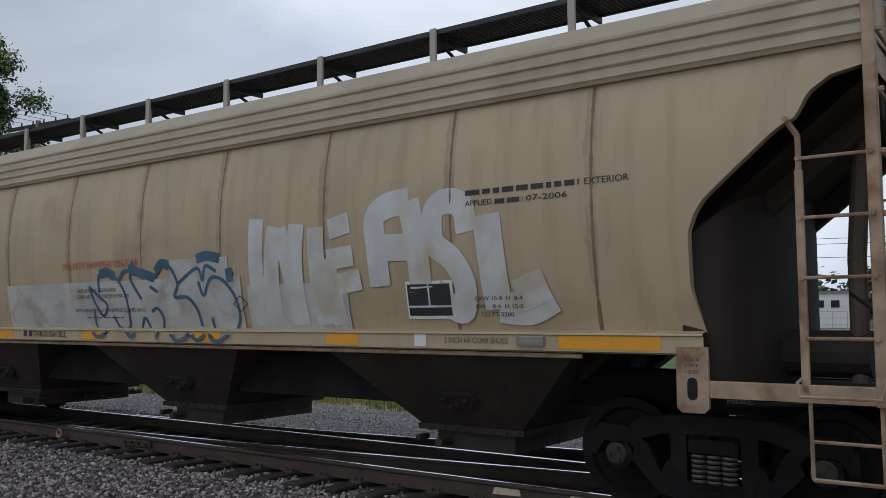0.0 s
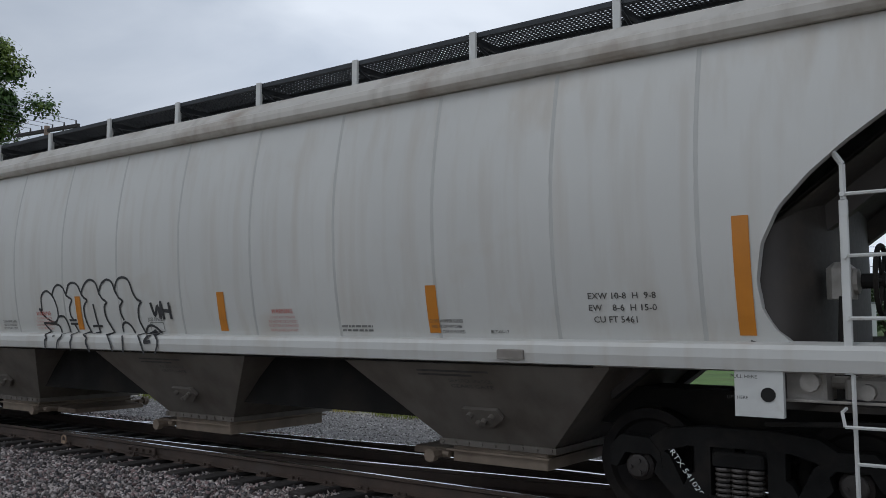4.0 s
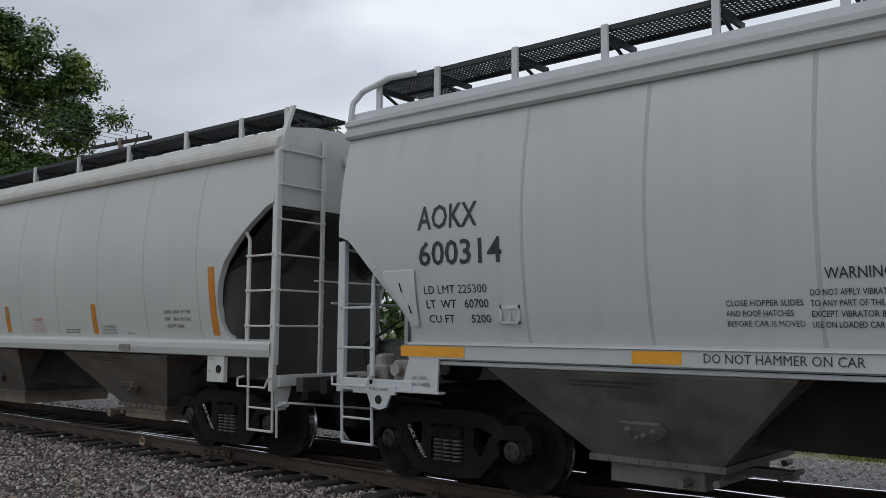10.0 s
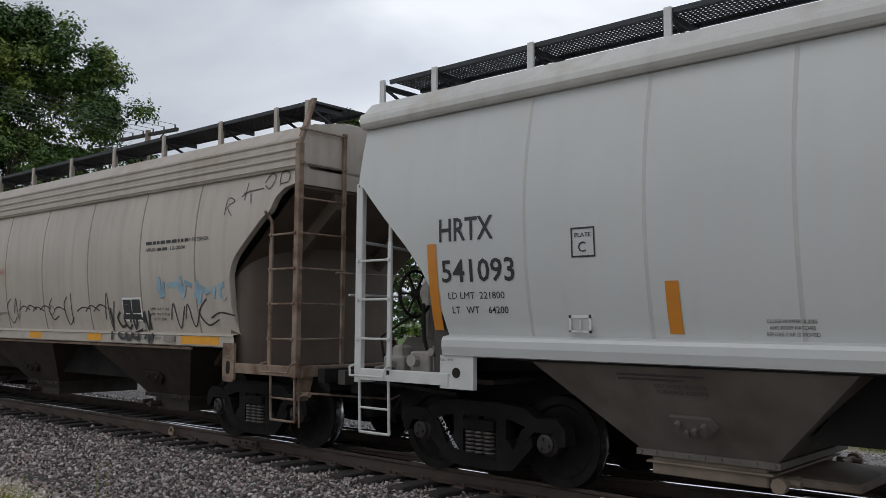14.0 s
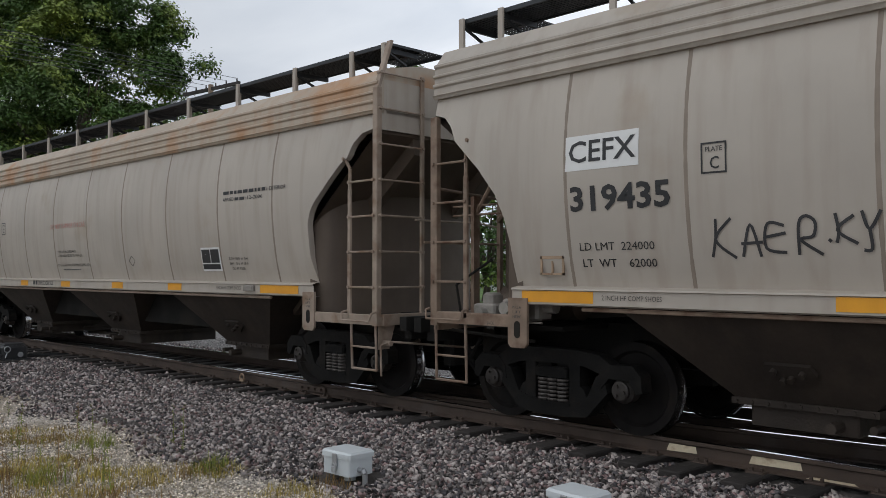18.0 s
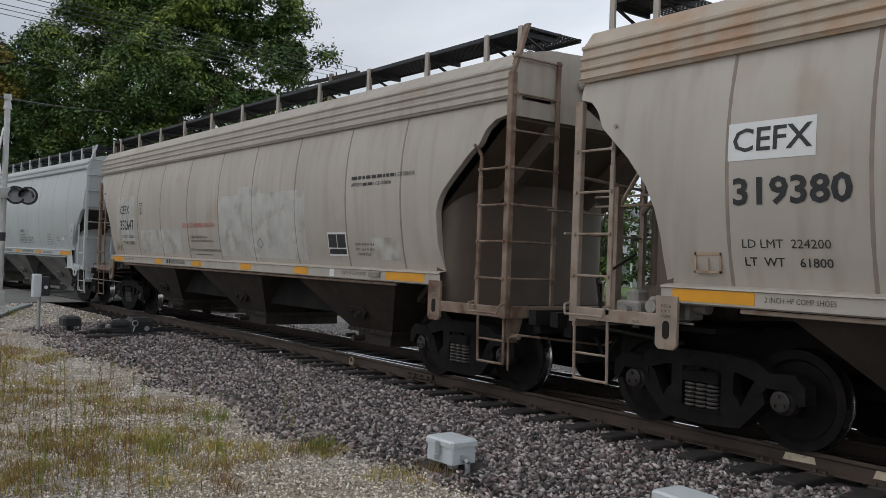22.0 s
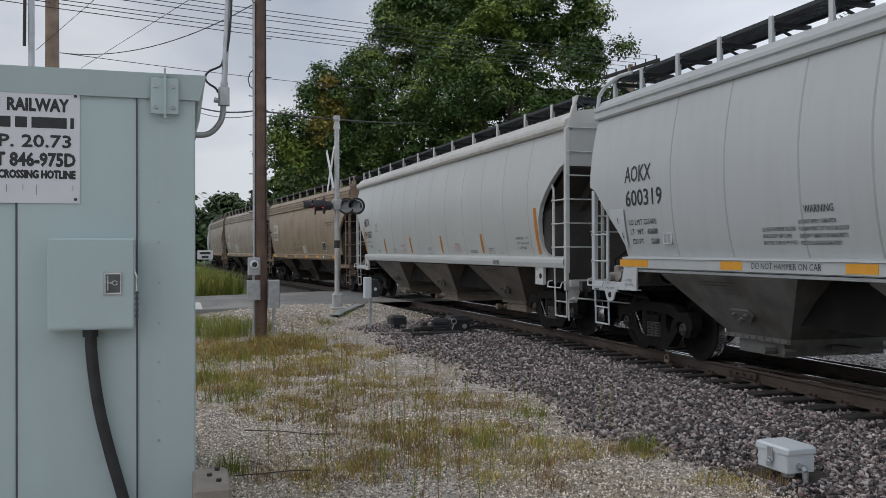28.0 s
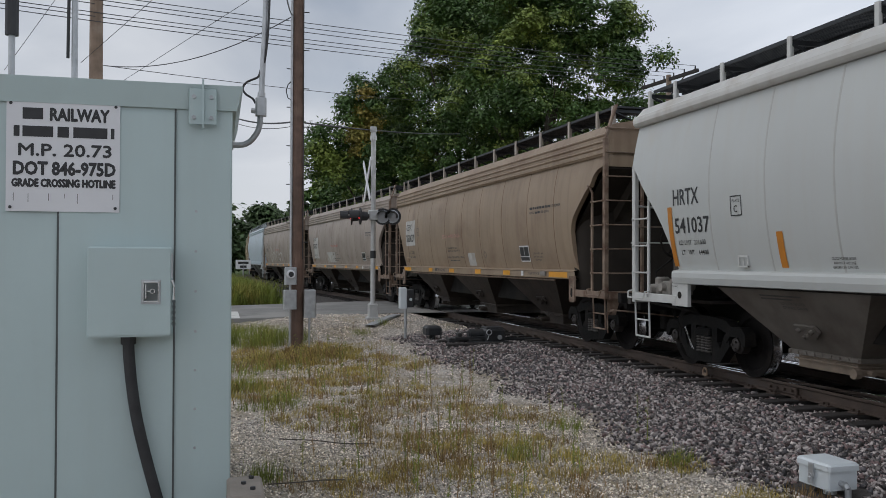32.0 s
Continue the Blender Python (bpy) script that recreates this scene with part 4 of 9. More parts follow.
def hopper_car(k, look_name, posts=None, full_sill=False, gear=-1):
    """A covered hopper car about its middle at rail height: body, roof walk, ladders, hoppers and two trucks.
    gear: the end that carries the brake gear, 1 front or -1 rear; 0 for none in view."""
    K, Lk = KIND[k], LOOKS[look_name]
    e, tc = K["end"], K["tc"]
    key = k, look_name
    car = thing("hopper_railcar", Lk["words"], "railcar", "cars of the freight train")
    P, lad = Lk["paint"], Lk["ladder"]
    for s in (-1, 1):
        part("side_sheet", lambda: side_sheet(k, s), P, car, smooth=True, cache=(key, s))
        zb = K["side"][0][0]
        if k == "H":
            prof = [(1.43, zb + 0.03), (1.545, zb + 0.01), (1.575, zb + 0.004), (1.595, zb - 0.03), (1.60, zb - 0.10), (1.58, zb - 0.19), (1.50, zb - 0.205), (1.44, zb - 0.17)]
        else:
            prof = [(1.43, zb + 0.03), (1.545, zb + 0.012), (1.575, zb + 0.005), (1.58, zb - 0.012), (1.56, zb - 0.02), (1.56, zb - 0.155), (1.53, zb - 0.17), (1.45, zb - 0.165)]
        xs = (-e if full_sill else -cut_end(k, zb, -1), -e * 0.5, 0, e * 0.5, e) if k == "H" else (-cut_end(k, zb, -1), 0, cut_end(k, zb))
        part("side_sill", lambda: Geo().sheet([[(x, s * y, z) for y, z in (prof if s > 0 else prof)] for x in xs]), P, car, cache=(key, s, full_sill))
        part("end_sheet", lambda: end_sheet(k, s), P, car, cache=(key, s))
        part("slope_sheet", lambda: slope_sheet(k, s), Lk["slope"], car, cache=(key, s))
        for x in K["seams"]:
            zs = [zb + 0.01 + (K["top"] - zb - 0.03) * i / 10 for i in range(11)]
            if s < 0:
                part("weld_seam", lambda: Geo().sheet([[(dx, s * (half_width(k, z) + o), z) for dx, o in ((-0.02, 0.001), (-0.006, 0.005), (0.006, 0.005), (0.02, 0.001))] for z in zs]), Lk["seam"], car, at=pose(x, 0, 0), cache=key)
            if s < 0 and look_name == "tan":
                part("rust_stain", rust_stain(k, x), "rust_stain", car)
        part("running_board", lambda: grating(-e + 0.2, e - 0.02, *sorted((s * 1.3, s * 0.74)), K['board'], deep=0.03 if k == "T" else 0.008), "grating", car, cache=(k, s))
        part("end_running_board", lambda: grating(*sorted((s * (e - 0.85), s * (e - 0.02 if s > 0 else e - 0.2))), -0.74, -0.34, K['board']), "grating", car, cache=(k, s))
        if s > 0:
            part("end_running_board", lambda: grating(e - 0.3, e + 0.5, 0.3, 1.3, K['board']), "grating", car, cache=(k, s, 1))
        for xp in posts or K["posts"]:
            at = pose(xp, 0, 0)
            post = part("board_post", lambda: board_post(s, K['board']), "greige" if k == "T" else lad, car, at=at, cache=(key, s))
            part("strut", lambda: board_strut(s), "grating", post, cache=s)
        part("train_pipe", lambda: Geo().tube((-6.3, s * 1.5, zb - 0.2), (6.0, s * 1.5, zb - 0.2), 0.022, 6), lad if k != "H" else "under", car, cache=(key, s))
        # end platforms
        x0 = cut_end(k, zb, s) - 0.05
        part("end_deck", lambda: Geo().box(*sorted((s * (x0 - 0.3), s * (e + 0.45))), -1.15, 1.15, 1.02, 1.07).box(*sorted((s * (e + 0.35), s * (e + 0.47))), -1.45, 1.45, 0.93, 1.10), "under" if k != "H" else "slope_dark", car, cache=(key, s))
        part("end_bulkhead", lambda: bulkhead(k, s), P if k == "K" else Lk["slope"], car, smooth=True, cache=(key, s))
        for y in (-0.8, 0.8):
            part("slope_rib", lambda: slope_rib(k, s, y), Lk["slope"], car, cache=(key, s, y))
        for y in (-1, 1):
            # jacking pad, side beam, steps and ladders at each corner
            g = Geo()
            xp = s * (x0 - (0.04 if k == "T" else 0.13))
            top, low = zb + 0.0, 0.86
            if k == "H":
                g.box(*sorted((s * (x0 - 0.38 if s > 0 else x0 - 0.36), s * (x0 - 0.02 if s > 0 else x0 + 0.1))), *sorted((y * 1.56, y * 1.50)), 0.99, 1.34)
            elif k == "K":
                g.prism([(s * 6.25, 1.40), (s * 6.27, 1.05), (s * 6.78, 1.05), (s * 6.66, 1.40)][::-s], *sorted((y * 1.555, y * 1.53))).box(*sorted((s * 6.2, s * 6.85)), *sorted((y * 1.6, y * 1.5)), 1.03, 1.05)
            else:
                g.prism([(xp - 0.13, top - 0.1), (xp - 0.13, low + 0.04), (xp - 0.09, low), (xp + 0.09, low), (xp + 0.13, low + 0.04), (xp + 0.13, top - 0.1)], *sorted((y * 1.585, y * 1.55)))
            pad = part("jacking_pad", g, lad, car)
            hz = 1.16 if k == "H" else 1.0
            if k == "T":
                part("lifting_hole", Geo().tube((xp, y * 1.583, hz), (xp, y * 1.590, hz), 0.04, 12).tube((xp, y * 1.583, hz + 0.1), (xp, y * 1.590, hz + 0.1), 0.04, 12).box(xp - 0.04, xp + 0.04, *sorted((y * 1.583, y * 1.592)), hz, hz + 0.1), "under", pad)
                if y < 0:
                    for i, w in enumerate(("PULL &", "LIFT", "HERE")):
                        v, f = glyphs(w)
                        wd = max(q[0] for q in v)
                        part("lettering", Geo().add([(xp - 0.06 + q[0] * 0.12 / wd, -1.594, 1.27 - 0.05 * i + q[1] * 0.03) for q in v], f), "faded", pad)
            elif k == "H":
                part("lifting_hole", Geo().tube((xp, y * 1.56, hz), (xp, y * 1.568, hz), 0.055, 12), "under", pad)
            on_sill = k == "H" and (s > 0 or full_sill)
            beam_z = 1.33 if on_sill else {"T": 1.055 if s > 0 else 1.14, "K": 1.09, "H": 1.09}[k]
            if not on_sill:
                part("side_beam", Geo().cbox(*sorted((s * (x0 - 0.02), s * (e + 0.04))), *sorted((y * 1.57, y * 1.50)), beam_z - 0.07, beam_z + 0.06, 0.008), lad, car)
            else:
                part("step_hanger", Geo().box(*sorted((s * (e - 0.05), s * (e + 0.03))), *sorted((y * 1.56, y * 1.50)), 0.92, beam_z + 0.1), lad, car)
            xl, xr = s * (e - 0.5), s * (e + 0.0)
            lo_top = 3.08 if k == "T" else 2.95 if k == "H" else 2.35
            g = Geo().cbox(xl - 0.03, xl + 0.03, *sorted((y * 1.535, y * 1.57)), beam_z, lo_top - 0.36, 0.006)
            side = part("side_ladder", g, lad, car)
            z = beam_z + 0.40
            while z < lo_top - 0.12:
                part("rung", Geo().tube((xl, y * 1.56, z), (xr, y * 1.56, z), 0.014, 6).tube((xl, y * 1.59, z), (xl, y * 1.53, z), 0.022, 6).tube((xr, y * 1.6, z), (xr, y * 1.53, z), 0.022, 6), lad, side)
                z += 0.45
            part("ladder_bracket", Geo().rod([(xl, y * 1.55, lo_top - 0.36), (xl, y * 1.55, lo_top - 0.1), (xl - s * 0.07, y * 1.57, lo_top + 0.02)], 0.024, 6).tube((xl - s * 0.07, y * 1.55, lo_top + 0.03), (xl - s * 0.07, y * 1.62, lo_top + 0.03), 0.022, 8), lad, car)
            part("step", Geo().rod([(xl + s * 0.02, y * 1.54, beam_z), (xl + s * 0.02, y * 1.52, 0.42), (xr, y * 1.52, 0.42), (xr, y * 1.54, beam_z)], 0.017, 6).rod([(xl + s * 0.02, y * 1.53, 0.70), (xr, y * 1.53, 0.70)], 0.014, 6), lad, car)
            gz = beam_z - (0.36 if on_sill else 0.02)
            part("hand_hold", Geo().rod([(xl - s * 0.03, y * 1.56, gz + 0.12), (xl - s * 0.04, y * 1.65, gz + 0.10), (xl - s * 0.02, y * 1.67, gz), (xr + s * 0.02, y * 1.67, gz), (xr + s * 0.05, y * 1.65, gz + 0.10), (xr + s * 0.05, y * 1.56, gz + 0.12)], 0.013, 6), lad, car)
            if s * y < 0:
                # the corner with the end ladder: a full-height post and a lighter inner stile
                g = Geo().cbox(s * e - 0.03, s * e + 0.06, *sorted((y * 1.49, y * 1.575)), beam_z - 0.08, 3.97, 0.008)
                g.add([(s * e + q, y * w, z) for z, w in ((3.97, 1.55), (K["board"] + 0.01, 1.335)) for q, w in ((-0.03, w), (0.05, w), (0.05, w - 0.045), (-0.03, w - 0.045))], [(0, 1, 5, 4), (1, 2, 6, 5), (2, 3, 7, 6), (3, 0, 4, 7), (4, 5, 6, 7)])
                part("corner_post", g, lad, car)
                st = part("end_ladder", Geo().cbox(s * (e + 0.06) - 0.02, s * (e + 0.06) + 0.02, *sorted((y * 0.77, y * 0.83)), 1.05, 4.2, 0.006), lad, car)
                z = beam_z + 0.40
                while z < 4.25:
                    part("rung", Geo().tube((s * (e + 0.06), y * 1.53, z), (s * (e + 0.06), y * 0.80, z), 0.014, 6).tube((s * (e + 0.02), y * 1.53, z), (s * (e + 0.1), y * 1.53, z), 0.022, 6).tube((s * (e + 0.02), y * 0.8, z), (s * (e + 0.1), y * 0.8, z), 0.022, 6), lad, st)
                    z += 0.45
            else:
                part("corner_post", Geo().cbox(s * e - 0.06, s * e + 0.05, *sorted((y * 1.50, y * 1.575)), beam_z - 0.1, lo_top + 0.36, 0.01), lad, car)
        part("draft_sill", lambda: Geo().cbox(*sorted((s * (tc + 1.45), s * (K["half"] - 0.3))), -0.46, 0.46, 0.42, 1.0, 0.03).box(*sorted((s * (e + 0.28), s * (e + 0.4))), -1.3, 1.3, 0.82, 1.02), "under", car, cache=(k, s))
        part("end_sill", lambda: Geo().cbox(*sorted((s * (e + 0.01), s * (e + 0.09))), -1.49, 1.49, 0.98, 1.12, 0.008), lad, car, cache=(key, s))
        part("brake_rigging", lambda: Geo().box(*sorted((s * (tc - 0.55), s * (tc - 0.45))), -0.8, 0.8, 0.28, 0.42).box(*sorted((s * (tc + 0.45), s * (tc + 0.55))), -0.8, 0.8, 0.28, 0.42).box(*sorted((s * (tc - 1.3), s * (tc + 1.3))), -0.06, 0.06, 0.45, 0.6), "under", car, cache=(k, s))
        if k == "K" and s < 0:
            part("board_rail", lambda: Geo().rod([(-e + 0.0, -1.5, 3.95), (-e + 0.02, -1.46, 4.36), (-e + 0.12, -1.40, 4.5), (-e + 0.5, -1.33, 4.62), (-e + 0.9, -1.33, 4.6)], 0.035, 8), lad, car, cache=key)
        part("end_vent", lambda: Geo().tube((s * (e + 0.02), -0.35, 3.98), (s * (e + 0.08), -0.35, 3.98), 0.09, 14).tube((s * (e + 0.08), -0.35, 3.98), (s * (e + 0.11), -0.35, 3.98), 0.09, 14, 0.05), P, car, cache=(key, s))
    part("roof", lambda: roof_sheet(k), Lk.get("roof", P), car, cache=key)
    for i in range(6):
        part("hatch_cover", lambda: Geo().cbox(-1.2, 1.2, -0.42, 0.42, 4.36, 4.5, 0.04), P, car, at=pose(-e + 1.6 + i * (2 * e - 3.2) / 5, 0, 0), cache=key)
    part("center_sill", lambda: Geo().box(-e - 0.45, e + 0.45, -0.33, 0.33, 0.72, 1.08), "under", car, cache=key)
    for i in (-1, 0, 1):
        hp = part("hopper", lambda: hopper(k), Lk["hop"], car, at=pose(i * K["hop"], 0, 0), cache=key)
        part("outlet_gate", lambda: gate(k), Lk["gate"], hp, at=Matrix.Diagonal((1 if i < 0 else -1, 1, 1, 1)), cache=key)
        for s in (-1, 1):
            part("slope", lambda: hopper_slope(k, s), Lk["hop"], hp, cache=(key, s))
        for s in (-1, 1):
            part("vibrator_bracket", vibrator_bracket, Lk["hop"], hp, at=Matrix.Translation((0.0, s * 1.12, 0.78)) @ Euler((s * radians(-35.5), 0, 0)).to_matrix().to_4x4() @ Matrix.Translation((0, 0, -0.85)), cache=(key, s))
    # Saddle blocks take the near-black colour for the shade between hoppers.
    for i in (-1, 1):
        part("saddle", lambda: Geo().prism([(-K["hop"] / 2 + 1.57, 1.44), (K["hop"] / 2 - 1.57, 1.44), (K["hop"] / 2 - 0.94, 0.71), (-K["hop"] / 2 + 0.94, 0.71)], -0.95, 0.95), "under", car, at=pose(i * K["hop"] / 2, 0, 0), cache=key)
    # brake gear on one platform
    xb = -(e + 0.12)
    before = set(car.children)
    if k == "T" and gear:
        up_ = part("platform_post", lambda: Geo().box(-e - 0.03, -e + 0.03, -0.93, -0.87, 1.07, 2.56).box(-e + 0.03, -e + 0.045, -0.95, -0.85, 1.07, 2.56), lad, car, cache=(key, "rear"))
        part("brace", lambda: Geo().rod([(-e + 0.03, -0.9, 2.34), (-e + 0.5, -0.9, 2.98)], 0.026, 6), lad, up_, cache=key)
        for z in (2.45, 2.34):
            part("hand_rod", lambda: Geo().tube((-e - 0.35, -0.9, 0), (-e + 0.85, -0.9, 0), 0.013, 6), lad, up_, at=pose(0, 0, z), cache=key)
    if k == "H" and gear:
        part("brake_wheel", lambda: Geo().ring((0, 0, 0), 0.27, 0.02, "x", 24, 6).rod([(0, -0.26, 0), (0, 0.26, 0)], 0.014).rod([(0, -0.13, -0.225), (0, 0.13, 0.225)], 0.014).rod([(0, 0.13, -0.225), (0, -0.13, 0.225)], 0.014).tube((-0.03, 0, 0), (0.14, 0, 0), 0.06, 10), "under", car, at=pose(-e + 0.36, -0.98, 2.02), cache=0)
        hs = part("brake_housing", lambda: Geo().cbox(-0.07, 0.12, -1.12, -0.84, 1.88, 2.17, 0.05).tube((-0.1, -0.98, 2.02), (-0.07, -0.98, 2.02), 0.1, 12), "valve", car, at=pose(-e + 0.62, 0, 0), cache=key)
        part("chain", lambda: Geo().rod([(0, -1.12, 1.9), (0.02, -1.13, 1.5), (0.15, -1.1, 1.1)], 0.022, 6), "under", hs, cache=0)
        part("brake_board", lambda: Geo().box(-e + 0.86, -e + 0.9, -1.12, -0.45, 1.45, 2.25), "under", car, cache=k)
    part("platform_mast", lambda: Geo().tube((-e + 0.3, -0.55, 1.05), (-e + 0.3, -0.55, 2.1), 0.075, 12).tube((-e + 0.3, -0.55, 2.1), (-e + 0.22, -0.5, 3.3), 0.075, 12), "slope_dark" if k != "T" else "slope_tan", car, cache=key)
    if gear:
        part("brake_valve", lambda: Geo().cbox(-0.3, 0.0, -1.3, -0.95, 1.12, 1.36, 0.02).cbox(-0.02, 0.16, -1.25, -0.98, 1.15, 1.45, 0.03).tube((0.16, -1.1, 1.28), (0.3, -1.1, 1.28), 0.07, 10).tube((-0.3, -1.1, 1.25), (-0.42, -1.1, 1.25), 0.05, 8), "valve", car, at=pose(-x0 + (0.05 if k == "H" else -0.1), -0.12, 0), cache=k)
        part("control_valve", lambda: Geo().cbox(-0.75, -0.42, -1.28, -1.0, 1.14, 1.30, 0.02).cbox(-0.66, -0.5, -1.24, -1.02, 1.3, 1.42, 0.03).tube((-0.58, -1.28, 1.2), (-0.58, -1.36, 1.2), 0.06, 10).tube((-0.2, -1.3, 1.26), (-0.2, -1.38, 1.26), 0.07, 10).tube((0.05, -1.25, 1.36), (0.05, -1.33, 1.36), 0.045, 10).rod([(-0.75, -1.2, 1.18), (-0.95, -1.2, 1.14), (-1.0, -1.0, 1.1)], 0.02, 6).rod([(-0.7, -1.34, 1.12), (0.3, -1.34, 1.12)], 0.012, 6), "valve", car, at=pose(-x0 + (0.05 if k == "H" else -0.1), -0.12, 0), cache=k)
    part("brake_pipe", lambda: Geo().rod([(0, -1.25, 0.98), (0.7, -1.3, 0.95), (1.4, -1.2, 0.9)], 0.02, 6).rod([(0.2, -1.1, 1.05), (0.1, -1.1, 1.5), (0.5, -0.9, 1.8)], 0.015, 6), "under", car, at=pose(-e - 0.2, 0, 0), cache=k)
    part("hand_grab", lambda: Geo().rod([(e + 0.1, -0.96, 2.32), (e + 0.12, 0.2, 2.32), (e + 0.12, 1.45, 2.2)], 0.014, 6), lad, car, cache=key)
    part("platform_rail", lambda: Geo().rod([(-e - 0.02, -1.5, 2.62), (-e - 0.3, 0, 2.58), (-e - 0.02, 1.5, 2.62)], 0.02, 6), lad, car, cache=key)
    part("air_reservoir", lambda: Geo().tube((-0.55, -0.5, 1.3), (0.55, -0.5, 1.3), 0.2, 14).tube((0.55, -0.5, 1.3), (0.62, -0.5, 1.3), 0.2, 14, 0.1), Lk["slope"], car, at=pose(-x0 - 0.55, 0, 0), cache=k)
    part("platform_post", lambda: Geo().box(-0.03, 0.03, -0.2, -0.14, 1.07, 2.95).rod([(0, -0.2, 2.3), (0.6, -0.2, 2.85)], 0.035, 6).rod([(0, -1.5, 2.0), (0, 1.4, 2.0)], 0.015, 6), lad, car, at=pose(xb - 0.12, 0, 0), cache=(key,))
    if gear >= 0:
        for ob in set(car.children) - before:
            if not ob.name.startswith(("hand_grab", "platform_post", "platform_rail")):
                ob.matrix_basis = Matrix.Diagonal((-1, 1, 1, 1)) @ ob.matrix_basis
    # couplers
    for s in (-1, 1):
        part("coupler", lambda: Geo().box(*sorted((s * (e + 0.4), s * (K["half"] - 0.12))), -0.08, 0.08, 0.76, 0.95).cbox(*sorted((s * (K["half"] - 0.24), s * (K["half"] + 0.03))), -0.16, 0.16, 0.70, 1.0, 0.03), "truck", car, cache=(k, s))
        part("uncoupling_lever", lambda: Geo().rod([(s * (e + 0.10), -s * 1.53, 0.36), (s * (e + 0.10), -s * 1.54, 0.74), (s * (e + 0.14), -s * 1.42, 0.78), (s * (e + 0.3), -s * 1.2, 0.76), (s * (K["half"] - 0.1), -s * 0.3, 0.66), (s * (K["half"] - 0.08), -s * 0.1, 0.72)], 0.014, 6), lad, car, cache=(key, s))
        part("lever_bracket", lambda: Geo().add([(s * (e + q), -s * y, z) for q in (0.0, 0.012) for y, z in ((1.5, 1.0), (1.22, 1.0), (1.32, 0.68), (1.5, 0.68))], [(0, 1, 2, 3), (7, 6, 5, 4), (0, 4, 5, 1), (1, 5, 6, 2), (2, 6, 7, 3), (3, 7, 4, 0)]).tube((s * (e + 0.02), -s * 1.42, 0.76), (s * (e + 0.16), -s * 1.42, 0.76), 0.035, 8), lad, car, cache=(key, s))
        part("air_hose", lambda: Geo().rod([(s * (e + 0.4), -0.35, 0.8), (s * (e + 0.6), -0.38, 0.5), (s * (K["half"] - 0.05), -0.3, 0.38)], 0.025, 6), "under", car, cache=(k, s))
    # trucks
    for s in (-1, 1):
        for y in (-1, 1):
            fr = part("side_frame", lambda: truck_frame(), "truck", car, at=pose(s * tc, y * 1.02, 0, 0, 0, 0 if y < 0 else 180), cache=0)
            for x in (-0.13, 0.0, 0.13):
                part("spring", coil, "spring", fr, at=pose(x, -0.06, 0), cache=0)
        part("bolster", lambda: Geo().cbox(-0.2, 0.2, -0.95, 0.95, 0.50, 0.72, 0.03), "truck", car, at=pose(s * tc, 0, 0), cache=0)
        for d in (-0.87, 0.87):
            ws = part("wheelset", wheelset, "wheel", car, smooth=False, at=pose(s * tc + d, 0, 0.457), cache=0)
            ws["axle"] = s * tc + d
            for y in (-1, 1):
                part("wheel_tread", lambda: wheel_tread(y), "tread", ws, smooth=True, cache=y)
                part("bearing_cap", lambda: bearing_cap(y), "bearing", ws, cache=y)
    car["half"] = K["half"]
    return car


# ---- ground ----
def shoulder(d):
    """The height of the ground at d metres from the track's middle, on the near side."""
    return lerp([(-400, -0.45), (-9, -0.40), (-5.2, -0.36), (-4.2, -0.34), (-3.2, -0.30), (-2.2, -0.255), (-1.45, -0.245), (1.5, -0.245), (2.4, -0.27), (3.6, -0.4), (30, -0.45), (400, -0.6)], d)


def ground_mesh():
    xs = [-900, -500, -320, -230] + [-200 + 4 * i for i in range(36)] + [-56 + 0.8 * i for i in range(88)] + [16, 24, 36, 60, 100, 200, 400, 900]
    ys = [-900, -400, -200, -120, -80, -60, -45, -35, -28] + [-22 + 0.6 * i for i in range(40)] + [2.4, 3, 3.6, 5, 7, 9, 12, 16, 22, 30, 40, 55, 75, 100, 140, 200, 400, 900]
    rows = []
    for x in xs:
        ty = track_y(max(-170, x))
        row = []
        for y in ys:
            w = 1.0 if abs(y) < 30 else 0.0
            yy = y + ty * w
            z = shoulder(y)
            if y < -3.5 and y > -25:
                z += 0.05 * (noise.noise((x * 0.35, y * 0.35, 1.7)))
            row.append((x, yy, z))
        rows.append(row)
    return Geo().sheet([r[::-1] for r in rows])


